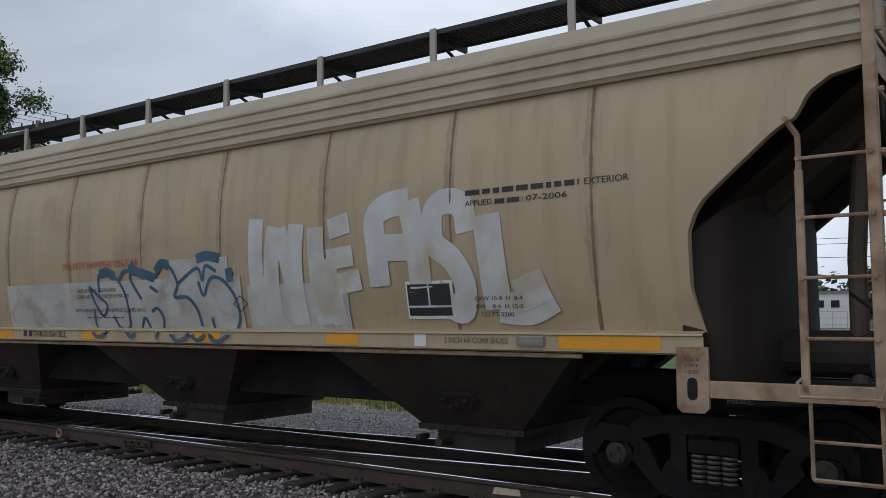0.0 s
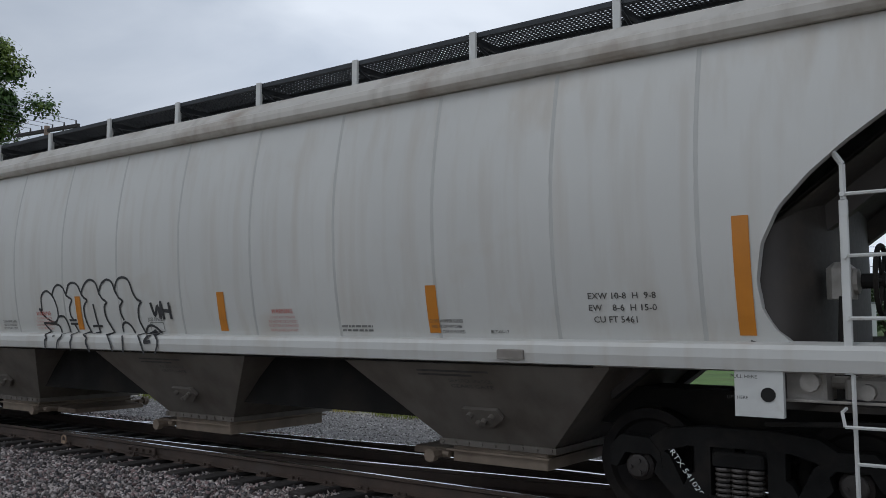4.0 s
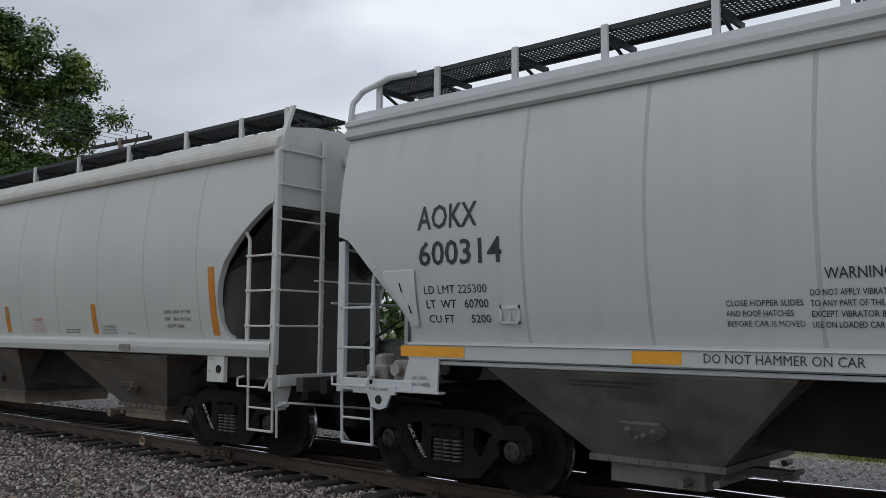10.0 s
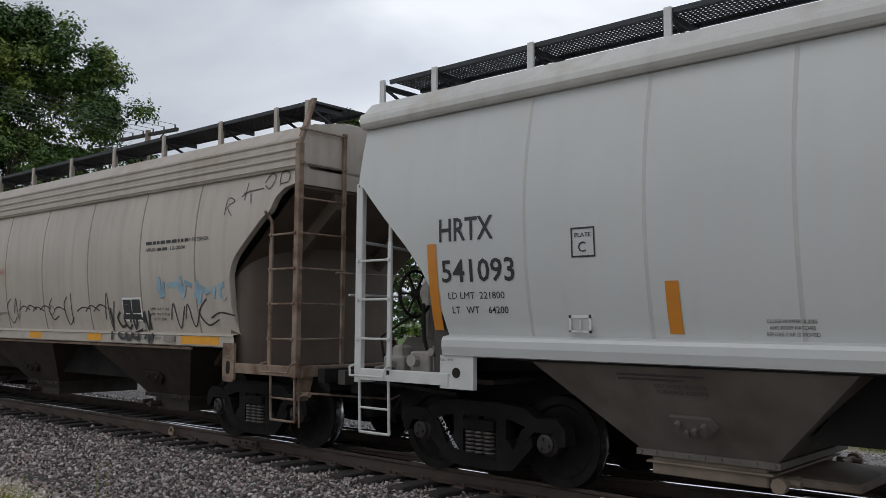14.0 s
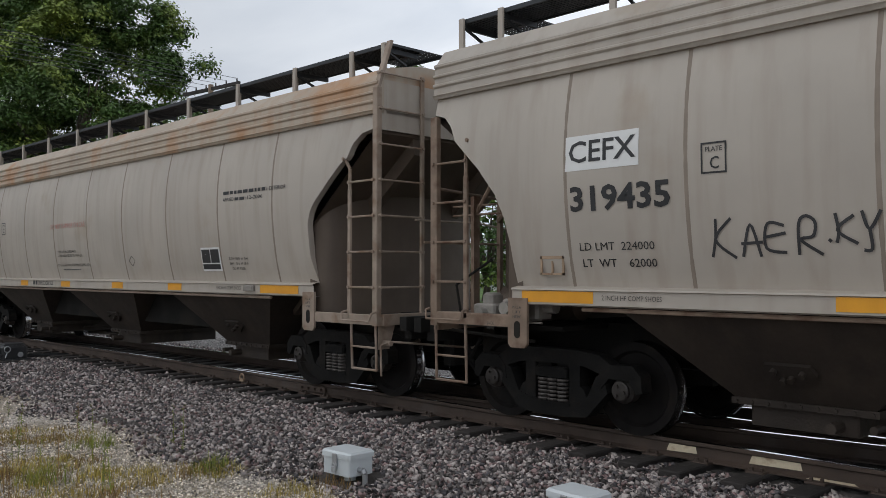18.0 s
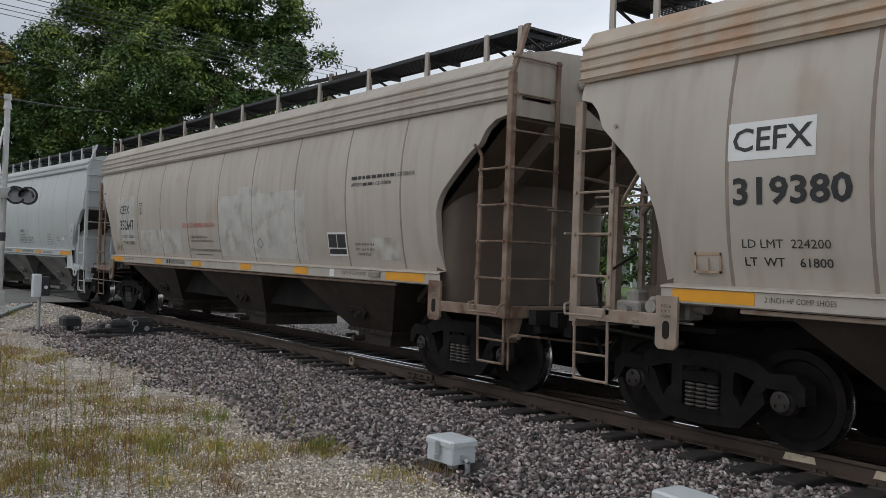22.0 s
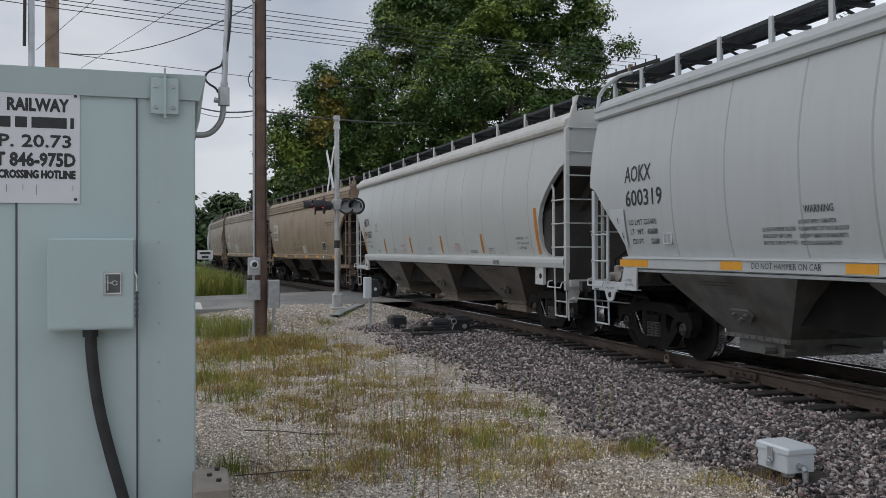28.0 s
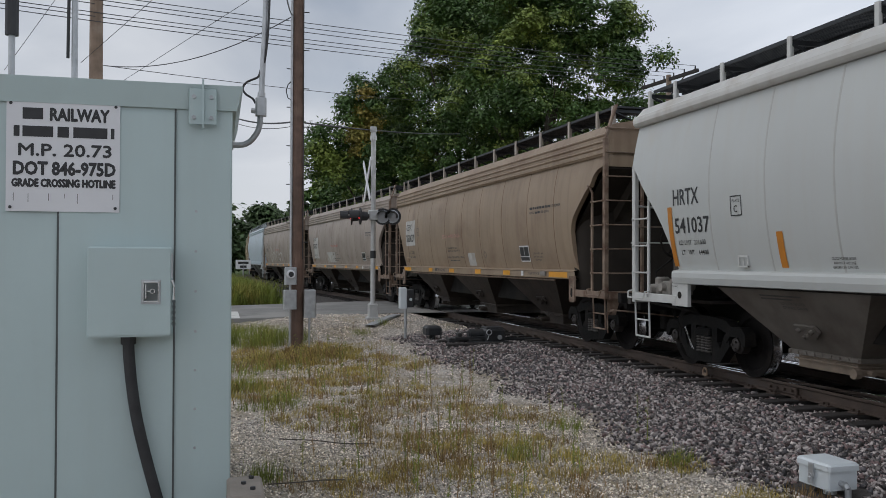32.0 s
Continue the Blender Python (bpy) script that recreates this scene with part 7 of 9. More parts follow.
def tree(x, y, h, R, n, size, seed, words, mat="leaf", gold=None, low=0.22, squash=1.0, lobes=()):
    r = np.random.default_rng(seed)
    t = thing("tree", words, "tree", "trees beyond the railway", at=pose(x, y, -0.5))
    g = Geo()
    th = h * low
    g.tube((0, 0, 0), (0.1, 0.1, th), R * 0.055 + 0.1, 10, R * 0.045 + 0.07)
    blobs = []
    tips = []
    for i in range(9):
        a = i * 2.4 + r.uniform(0, 0.6)
        q = R * r.uniform(0.35, 0.66)
        tip = (q * math.cos(a), q * math.sin(a) * squash, h * r.uniform(0.45, 0.72))
        mid = (tip[0] * 0.45, tip[1] * 0.45, th + (tip[2] - th) * 0.55)
        g.tube((0.1, 0.1, th), mid, R * 0.028 + 0.04, 7, R * 0.018 + 0.03)
        g.tube(mid, tip, R * 0.018 + 0.03, 6, 0.03)
        tips.append(tip)
    part("trunk", g, "bark", t)
    for i in range(380):
        u = r.uniform(0, 1)
        z = h * (low * 0.9 + (0.93 - low * 0.9) * u)
        env = R * (0.55 + 0.45 * math.sin(math.pi * min(1, u * 0.95 + 0.12))) * (1 - 0.45 * max(0, u - 0.62) / 0.38)
        a = r.uniform(0, 6.283)
        q = env * math.sqrt(r.uniform(0.02, 1)) * r.uniform(0.8, 1.06)
        blobs.append((q * math.cos(a), q * math.sin(a) * squash, z, R * r.uniform(0.08, 0.16)))
    for lx, ly, lz, spread, count in lobes:
        blobs += [(lx + r.normal() * spread, ly + r.normal() * spread, lz + r.normal() * spread, R * r.uniform(0.08, 0.15)) for _ in range(count)]
    ob = new("crown", mass("crown", leaf_cloud(blobs, n, size, r), [(0, 1, 2, 3)], mat))
    ob.parent = t
    if gold:
        gb2 = [(gold[0] + r.normal() * gold[3], gold[1] + r.normal() * gold[3], gold[2] + r.normal() * gold[3] * 2.0, R * 0.1) for _ in range(12)]
        ob = new("yellowing_branch", mass("yellowing_branch", leaf_cloud(gb2, n // 34, size, r), [(0, 1, 2, 3)], "leaf_gold"))
        ob.parent = t
        ob["label"] = "yellowing leaves"
    return t


tree(-52.0, 11.2, 21.5, 7.1, 135000, 0.12, 11, "large dark green broadleaf tree behind the train", lobes=((3.0, 4.0, 16.0, 0.8, 16), (3.0, 4.3, 14.0, 0.8, 12), (3.0, 2.0, 16.8, 1.2, 14)))
tree(-60.0, 8.2, 23.0, 7.4, 135000, 0.12, 12, "tall full-crowned broadleaf tree behind the train", gold=(1.4, -7.2, 11.0, 0.62), lobes=((0.6, -6.4, 13.4, 0.9, 16), (0.6, -7.6, 12.6, 0.6, 8), (0.4, -9.8, 10.4, 0.8, 12), (0.4, -9.4, 8.4, 0.8, 12), (0.0, -7.4, 9.6, 1.0, 16)))
tree(-68.0, 4.4, 15.2, 5.8, 50000, 0.15, 13, "broadleaf tree with a spreading crown behind the train", low=0.15)
tree(-80.0, 2.6, 12.5, 5.2, 18000, 0.28, 14, "smaller broadleaf tree near the far curve", low=0.12)
tree(-48.2, 18.0, 13.4, 2.3, 9000, 0.13, 15, "small broadleaf tree beyond the pole", low=0.2)
tree(-44.3, 31.3, 17.6, 2.9, 9000, 0.16, 16, "slim broadleaf tree beyond the tracks", low=0.3)
for i, (x, y, h, R) in enumerate(((-41.5, 36.0, 11.0, 3.6), (-37.0, 39.5, 9.0, 3.2), (-46.5, 34.0, 9.5, 3.0))):
    tree(x, y, h, R, 9000, 0.16, 17 + i, "dark broadleaf tree beyond the lawn", low=0.1)
for i, (x, y, h, R) in enumerate(((-128, -2.0, 10.5, 6), (-140, 4.0, 11, 7), (-124, -9.5, 10.2, 6), (-132, -18, 10, 7), (-120, 10, 9.5, 6), (-150, -12, 12, 8), (-112, 18, 10, 7), (-128, -30, 10, 8), (-126, -44, 11, 8))):
    tree(x, y, h, R, 5000, 0.42, 30 + i, "distant broadleaf tree in a hedgerow", "leaf_far", low=0.06)
for i, (x, y, h, R) in enumerate(((-60, 140, 13, 5.5), (-54.5, 142, 12, 4.5), (-47, 142, 12, 5), (-73, 142, 10, 8), (-90, 140, 12, 9), (-37, 146, 9, 6), (-25, 146, 9.5, 7), (-10, 146, 9, 7), (-108, 120, 13, 9))):
    tree(x, y, h, R, 4500, 0.36, 50 + i, "distant broadleaf tree behind the buildings", "leaf_far", low=0.1)
g = Geo()
rb = np.random.default_rng(77)
hedge = [(rb.uniform(-330, -190), yy, rb.uniform(2, 7), rb.uniform(5, 9)) for yy in np.linspace(-160, 150, 60)] + [(xx, rb.uniform(165, 210), rb.uniform(2, 6), rb.uniform(5, 8)) for xx in np.linspace(-200, 120, 60)]
tagged(new("far_woods", mass("far_woods", leaf_cloud(hedge, 26000, 0.9, rb), [(0, 1, 2, 3)], "leaf_far")), "far green woods along the horizon", "woods", kind="stuff")

# ---- weeds and dry grass ----
M["weed"] = material("dry_yellow_green_grass", (0.40, 0.315, 0.085), 0.9, var=0.3, scale=0.9, random=0.6, dirt=(0.31, 0.215, 0.06), dirt_at=0.5, dirt_scale=0.7)
M["weed_brown"] = material("withered_brown_grass", (0.26, 0.165, 0.07), 0.9, var=0.3, scale=0.9, random=0.5)
M["weed_green"] = material("green_weeds", (0.20, 0.235, 0.042), 0.9, var=0.25, scale=0.8, random=0.4, dirt=(0.38, 0.28, 0.07), dirt_at=0.55, dirt_scale=0.6)


def tufts(centres, per, h, spread, blade, r):
    """Bent blades of grass in clumps: each blade is a tapered strip of two quads."""
    out = []
    for (x, y, rad, count, tall) in centres:
        a, q = r.uniform(0, 6.283, count), rad * np.sqrt(r.uniform(0, 1, count))
        cx, cy = x + q * np.cos(a), y + q * np.sin(a) * 0.75
        fx, fy = np.repeat(cx, per), np.repeat(cy, per)
        n = len(fx)
        fx, fy = fx + r.normal(size=n) * spread, fy + r.normal(size=n) * spread
        z = np.array([shoulder(v - track_y(u)) for u, v in zip(cx, cy)]).repeat(per) - 0.02 + np.array([0.05 * noise.noise((u * 0.35, (v - track_y(u)) * 0.35, 1.7)) for u, v in zip(cx, cy)]).repeat(per)
        hh = h * tall * r.uniform(0.35, 1.2, n)
        th = r.uniform(0, 6.283, n)
        lean = hh * r.uniform(0.1, 0.95, n)
        dx, dy = np.cos(th) * lean, np.sin(th) * lean
        wx, wy = -np.sin(th) * blade, np.cos(th) * blade
        p = np.zeros((n, 5, 3))
        p[:, 0] = np.stack([fx - wx, fy - wy, z], 1)
        p[:, 1] = np.stack([fx + wx, fy + wy, z], 1)
        p[:, 2] = np.stack([fx + dx * 0.35 + wx * 0.7, fy + dy * 0.35 + wy * 0.7, z + hh * 0.6], 1)
        p[:, 3] = np.stack([fx + dx * 0.35 - wx * 0.7, fy + dy * 0.35 - wy * 0.7, z + hh * 0.6], 1)
        p[:, 4] = np.stack([fx + dx, fy + dy, z + hh], 1)
        out.append(p)
    return np.concatenate(out)


def blades(name, verts, mat, words):
    n = len(verts)
    quads = mass(name, verts, [(0, 1, 2, 3)], mat)
    me = bpy.data.meshes.new(name)
    v = verts.reshape(-1, 3)
    f = [q for i in range(n) for q in ((5 * i, 5 * i + 1, 5 * i + 2, 5 * i + 3), (5 * i + 3, 5 * i + 2, 5 * i + 4))]
    me.from_pydata(v.tolist(), [], f)
    me.materials.append(M[mat])
    bpy.data.meshes.remove(quads)
    return tagged(new(name, me), words, "grass", kind="stuff")


rw = np.random.default_rng(21)
DRY = [(-18.4, -7.1, 2.0, 60, 1.1), (-16.9, -5.6, 1.6, 44, 0.8), (-11.5, -7.0, 1.0, 22, 0.8), (-13.1, -5.6, 1.3, 30, 0.7), (-11, -5.1, 0.9, 20, 0.7), (-10.8, -4.4, 0.6, 10, 0.6),
       (-19.2, -6.2, 1.1, 40, 1.5), (-17.6, -7.4, 1.2, 34, 1.4), (-13.9, -8.1, 1.2, 34, 1.0), (-14.2, -7.1, 1.0, 26, 0.8), (-15.5, -6.4, 1.2, 34, 0.8), (-20.5, -5.6, 1.0, 14, 0.7)]
DRY += [(-9.1, -6.1, 0.9, 26, 0.8), (-8.1, -7.1, 0.7, 18, 0.7), (-8.0, -6.5, 0.6, 14, 0.7), (-7.8, -5.8, 0.7, 20, 0.8), (-8.0, -4.9, 0.5, 16, 0.8), (-7.6, -4.1, 0.25, 8, 0.7),
        (-6.4, -4.0, 0.3, 9, 0.6), (-10.2, -6.6, 0.8, 16, 0.7), (-9.2, -5.2, 0.5, 12, 0.7), (-12.2, -6.3, 1.2, 20, 0.7)]
blades("dry_grass", tufts([(x, y, q * 1.0, int(n * 1.3), k) for x, y, q, n, k in DRY], 46, 0.14, 0.085, 0.0035, rw), "weed", "dry yellow-green grass tufts on gravel")
GREEN = [(-24.3, -4.0, 0.3, 12, 1.6), (-21.6, -7.4, 1.5, 90, 1.9), (-23.5, -8.3, 1.6, 60, 1.7), (-14.3, -8.3, 0.8, 24, 1.0), (-17.0, -8.0, 1.2, 34, 1.0), (-8.4, -7.95, 0.16, 6, 0.9), (-22.9, -4.8, 0.35, 10, 1.2), (-8.6, -5.4, 0.3, 8, 0.9), (-9.9, -4.4, 0.3, 6, 0.8), (-7.7, -4.15, 0.2, 6, 0.8), (-12.5, -7.7, 0.6, 14, 1.0)]
blades("green_weeds", tufts(GREEN, 24, 0.24, 0.08, 0.004, rw), "weed_green", "green weeds growing through gravel")


def stalks(n, cx, cy, sx, sy, r):
    """Upright weed stalks with short leaves along them and a loose seed head."""
    V, F = [], []
    for _ in range(n):
        x, y = cx + r.normal() * sx, cy + r.normal() * sy
        z, h = shoulder(y - track_y(x)) - 0.03, r.uniform(0.28, 0.66)
        dx, dy = r.normal(size=2) * 0.06 * h
        k = len(V)
        V += [(x - 0.004, y - 0.004, z), (x + 0.004, y - 0.004, z), (x, y + 0.005, z), (x + dx - 0.002, y + dy, z + h), (x + dx + 0.002, y + dy, z + h), (x + dx, y + dy + 0.002, z + h)]
        F += [(k, k + 1, k + 4, k + 3), (k + 1, k + 2, k + 5, k + 4), (k + 2, k, k + 3, k + 5)]
        for j in range(int(h * 46)):
            u = r.uniform(0.12, 1.0)
            a, ln = r.uniform(0, 6.283), r.uniform(0.02, 0.055) * (1.25 - 0.5 * u)
            px, py, pz = x + dx * u, y + dy * u, z + h * u
            qx, qy, qz = px + math.cos(a) * ln, py + math.sin(a) * ln, pz + ln * r.uniform(0.1, 0.9)
            wx, wy = -math.sin(a) * 0.006, math.cos(a) * 0.006
            k = len(V)
            V += [(px, py, pz), ((px + qx) / 2 + wx, (py + qy) / 2 + wy, (pz + qz) / 2 + 0.006), (qx, qy, qz), ((px + qx) / 2 - wx, (py + qy) / 2 - wy, (pz + qz) / 2 + 0.006)]
            F.append((k, k + 1, k + 2, k + 3))
    me = bpy.data.meshes.new("weed_stalks")
    me.from_pydata(V, [], F)
    return me


for n_, cx_, cy_, sx_, sy_, mt_, words in ((46, -8.9, -5.9, 1.2, 0.9, "weed_green", "tall thin green weed stalks standing in the gravel"), (30, -8.9, -6.3, 1.4, 0.8, "weed_brown", "tall thin brown weed stalks standing in the gravel"),
                                           (60, -14.5, -6.4, 2.6, 0.9, "weed_green", "tall thin green weed stalks standing in the gravel"), (40, -15, -6.4, 3.0, 0.9, "weed_brown", "tall thin brown weed stalks standing in the gravel")):
    me = stalks(n_, cx_, cy_, sx_, sy_, rw)
    me.materials.append(M[mt_])
    tagged(new("weed_stalks", me), words, "weeds", kind="stuff")
blades("brown_grass", tufts([(x + rw.normal() * 0.4, y + rw.normal() * 0.3, q * 0.9, int(n * 0.5), k * 1.1) for x, y, q, n, k in DRY], 30, 0.15, 0.07, 0.004, rw), "weed_brown", "withered brown grass among the gravel")
TALL = [(-38.2 - 1.8 * i, -7.2 - 0.1 * i + 0.5 * math.sin(i * 1.7), 1.3, 60, 1.0) for i in range(14)] + [(-38.5 - 2.2 * i, -10 - 0.5 * i, 2.4, 70, 1.0) for i in range(11)]
blades("tall_grass", tufts(TALL, 22, 1.05, 0.12, 0.014, rw), "weed_green", "tall yellow-green grass beyond the road")
VERGE = [(-36 + 2.0 * i, 7.4 + 0.4 * math.sin(i * 1.3), 1.2, 34, 0.75) for i in range(24)]
blades("verge_grass", tufts(VERGE, 20, 0.26, 0.1, 0.01, rw), "weed_green", "yellow-green grass verge beyond the tracks")

# ---- dead stalks lying on the gravel ----
for pts in (((-9.92, -7.77), (-9.7, -7.4), (-9.5, -7.1), (-9.35, -6.78)), ((-7.95, -7.99), (-7.9, -7.75), (-7.98, -7.5), (-7.9, -7.31))):
    tagged(new("fallen_stalk", Geo().rod([(x, y, -0.325 + 0.012 * (i % 2)) for i, (x, y) in enumerate(pts)], 0.006, 6).mesh("fallen_stalk", M["bark"])), "dry dark weed stalk lying on the gravel", "stalk", "fallen stalks on the gravel")


# ---- buildings and cars beyond the lawn ----
M["brick"] = material("red_brick_wall", (0.33, 0.12, 0.085), 0.85, var=0.15, scale=1.5, bump=0.3, bscale=30)
M["siding"] = material("cream_metal_siding", (0.55, 0.53, 0.48), 0.6, var=0.05, scale=1.0)
M["trim_red"] = material("red_metal_trim", (0.42, 0.10, 0.07), 0.5, var=0.1, scale=2.0)
M["door_white"] = material("white_garage_door", (0.68, 0.68, 0.66), 0.5, var=0.03, scale=1.0)
M["navy"] = material("dark_blue_grey_siding", (0.06, 0.07, 0.09), 0.6, var=0.1, scale=1.0)
M["house"] = material("pale_grey_siding", (0.5, 0.52, 0.53), 0.6, var=0.05, scale=1.0)
M["roofing"] = material("grey_shingle_roof", (0.23, 0.235, 0.24), 0.85, var=0.15, scale=2.0, bump=0.3)
M["pane"] = material("dark_window_pane", (0.03, 0.035, 0.04), 0.08, var=0.05, scale=2.0)
M["car_blue"] = material("blue_grey_car_paint", (0.12, 0.16, 0.20), 0.25, metal=0.3, var=0.03, scale=2.0)
M["car_white"] = material("white_car_paint", (0.68, 0.68, 0.68), 0.25, var=0.02, scale=2.0)
M["car_dark"] = material("dark_car_paint", (0.05, 0.055, 0.06), 0.25, metal=0.3, var=0.03, scale=2.0)
GZ = -0.45


def opening(parent, name, x, y, z, w, h, mat, fmat="door_white", rows=0):
    """A window or door set in a wall that looks along -y."""
    fr = part(name, Geo().box(x - w / 2 - 0.08, x + w / 2 + 0.08, y - 0.05, y, z - 0.06, z + h + 0.08), fmat, parent)
    part("pane" if mat == "pane" else "leaf", Geo().box(x - w / 2, x + w / 2, y - 0.08, y - 0.05, z, z + h), mat, fr)
    for i in range(1, rows):
        part("rail", Geo().box(x - w / 2, x + w / 2, y - 0.095, y - 0.08, z + h * i / rows - 0.025, z + h * i / rows + 0.025), fmat, fr)
    return fr


def gable(x0, x1, y0, y1, z0, z1, over=0.3, along_y=True):
    """A pitched roof; its ridge runs along y or along x."""
    t = 0.15
    if along_y:
        m = (x0 + x1) / 2
        P = [(x0 - over, z0), (m, z1), (x1 + over, z0), (x1 + over, z0 - t), (m, z1 - t), (x0 - over, z0 - t)]
        return Geo().prism(P, y0 - over, y1 + over)
    m = (y0 + y1) / 2
    g = Geo()
    P = [(y0 - over, z0), (m, z1), (y1 + over, z0), (y1 + over, z0 - t), (m, z1 - t), (y0 - over, z0 - t)]
    v = [(x, y, z) for x in (x0 - over, x1 + over) for y, z in P]
    return g.add(v, [(5, 4, 3, 2, 1, 0), (6, 7, 8, 9, 10, 11)] + [(i, (i + 1) % 6, 6 + (i + 1) % 6, 6 + i) for i in range(6)])


hall = thing("commercial_building", "long cream metal building with red roof trim", "building")
part("wall", Geo().box(-82, -61.9, 118, 136, GZ, 5.1), "siding", hall)
part("wainscot", Geo().box(-72, -64.2, 117.94, 118, GZ, 1.1), "navy", hall)
part("roof", Geo().box(-82.3, -61.8, 117.6, 136.4, 5.3, 5.55), "door_white", hall)
part("trim", Geo().box(-82.25, -61.85, 117.7, 118, 5.0, 5.32), "trim_red", hall)
for x in (-79, -75):
    opening(hall, "window", x, 118, 1.4, 1.8, 1.4, "pane")
for x in (-70, -66.5, -63.0):
    part("seam", Geo().box(x - 0.03, x + 0.03, 117.97, 118, 1.1, 5.0), "house", hall)
fire = thing("garage_building", "red brick garage building with tall white doors", "building")
part("wall", Geo().box(-61.85, -54.9, 117.5, 134, GZ, 4.9), "brick", fire)
part("gable_wall", Geo().prism([(-61.85, 4.9), (-58.4, 5.7), (-54.9, 4.9)], 117.52, 117.7), "brick", fire)
part("side_panel", Geo().box(-61.9, -60.95, 117.42, 117.5, GZ, 4.9), "trim_red", fire)
part("roof", gable(-61.85, -54.9, 117.5, 134, 4.95, 5.85, 0.3), "door_white", fire)
part("wall_lamp", Geo().cbox(-58.5, -58.3, 117.3, 117.5, 4.2, 4.5, 0.03), "navy", fire)
for x in (-60.1, -58.35, -56.6):
    dr = opening(fire, "garage_door", x, 117.5, GZ, 1.25, 3.7, "door_white", "door_white", 6)
    for i in range(2):
        for j in range(3):
            part("pane", Geo().box(x - 0.42 + 0.5 * i, x - 0.08 + 0.5 * i, 117.38, 117.41, 0.25 + 0.55 * j, 0.6 + 0.55 * j), "pane", dr)
nt = thing("notice_board", "white notice board with a red border on the grass edge", "sign", at=pose(-57.5, 113.5, GZ))
part("board", Geo().box(-1.1, 1.1, -0.05, 0.05, 0.5, 1.9), "door_white", nt)
part("lettering_bar", Geo().box(-0.8, 0.8, -0.07, -0.05, 1.45, 1.65), "trim_red", nt)
part("lettering_bar", Geo().box(-0.8, 0.8, -0.07, -0.05, 1.05, 1.25), "trim_red", nt)
for x in (-0.9, 0.9):
    part("post", Geo().box(x - 0.06, x + 0.06, -0.03, 0.03, 0, 0.5), "door_white", nt)
ph = thing("pole_sign", "round red and white advertising sign on a post", "sign")
part("post", Geo().tube((-36.9, 61, GZ), (-36.9, 61, 3.1), 0.07, 8), "galv", ph)
disc = part("disc", Geo().turned([(0.001, -0.06), (0.6, -0.06), (0.65, 0), (0.6, 0.06), (0.001, 0.06)], (-36.9, 61, 3.65), 20), "door_white", ph)
part("emblem", Geo().turned([(0.001, -0.075), (0.5, -0.075), (0.5, -0.06)], (-36.9, 61, 3.65), 20), "navy", disc)
part("emblem_bar", Geo().box(-37.35, -36.45, 60.9, 60.92, 3.5, 3.8), "trim_red", disc)
ss = thing("street_sign", "small green street name sign on a thin post", "sign", at=pose(-23.4, 60, GZ))
part("post", Geo().tube((0, 0, 0), (0, 0, 2.7), 0.04, 8), "galv", ss)
part("blade", Geo().box(-0.6, 0.6, -0.02, 0.02, 2.45, 2.75), "lawn", ss)
st = thing("store_building", "low dark blue store building with white fascia", "building")
part("wall", Geo().box(-51.5, -41.0, 118, 130, GZ, 2.7), "navy", st)
part("fascia", Geo().box(-47.0, -40.6, 117.6, 118, 2.35, 3.0), "door_white", st)
part("roof", gable(-51.5, -41.0, 118, 130, 2.9, 4.4, 0.4, False), "roofing", st)
for x in (-50.0, -45.8, -43.0):
    opening(st, "window", x, 118, 0.6, 0.9, 1.1, "pane")
opening(st, "door", -44.4, 118, GZ, 1.0, 2.1, "door_white")
hs = thing("white_building", "white metal-clad building with blue panels and a flat roof", "building")
part("wall", Geo().box(-38.5, -24, 120, 132, GZ, 4.4), "door_white", hs)
part("roof", Geo().box(-38.8, -23.7, 119.7, 132.3, 4.4, 4.65), "roofing", hs)
part("panel", Geo().box(-38.4, -30.0, 119.95, 120, GZ, 1.6), "navy", hs)
for x in (-36, -33.5, -28, -26):
    opening(hs, "window", x, 120, 2.4, 1.1, 1.0, "pane")
fence = thing("chain_link_fence", "grey chain-link fence before the white building", "fence")
for i in range(9):
    part("post", Geo().tube((-38 + 1.8 * i, 115, GZ), (-38 + 1.8 * i, 115, 1.9), 0.05, 6), "galv", fence)
for z in (0.1, 1.0, 1.85):
    part("rail", Geo().tube((-38, 115, z), (-23.6, 115, z), 0.035, 6), "galv", fence)
gh = thing("grey_house", "two-storey pale grey house with a dark porch", "house")
part("wall", Geo().box(-66, -59, 62, 72, GZ, 6.2), "house", gh)
part("roof", gable(-66, -59, 62, 72, 6.2, 8.2, 0.4), "roofing", gh)
part("gable_wall", Geo().prism([(-66, 6.2), (-62.5, 8.05), (-59, 6.2)], 62.02, 62.1), "house", gh)
part("porch_roof", Geo().box(-66.2, -58.8, 59.6, 62, 2.5, 2.75), "roofing", gh)
for x in (-65.8, -62.5, -59.2):
    part("porch_post", Geo().box(x - 0.08, x + 0.08, 59.75, 59.9, GZ, 2.5), "door_white", gh)
for x in (-64.2, -60.8):
    opening(gh, "window", x, 62, 3.7, 0.9, 1.4, "pane")
    opening(gh, "window", x, 62, 0.5, 0.9, 1.3, "pane")
for x, y, h in ((-30.5, 60, 9.0), (-27.0, 64, 8.6), (-7, 60, 8.5)):
    p = utility_pole(x, y, h, 0.13, "pole_grey", "distant wooden utility pole by the street")
    part("crossarm", Geo().box(-1.1, 1.1, -0.05, 0.05, h - 0.7, h - 0.55), "pole_grey", p)
for z in (7.2, 7.6, 6.2):
    wire((-90, 61, z), (-30.5, 60, z - 0.05), 0.6, 0.02)
    wire((-30.5, 60, z), (40, 60, z - 0.05), 0.6, 0.02)


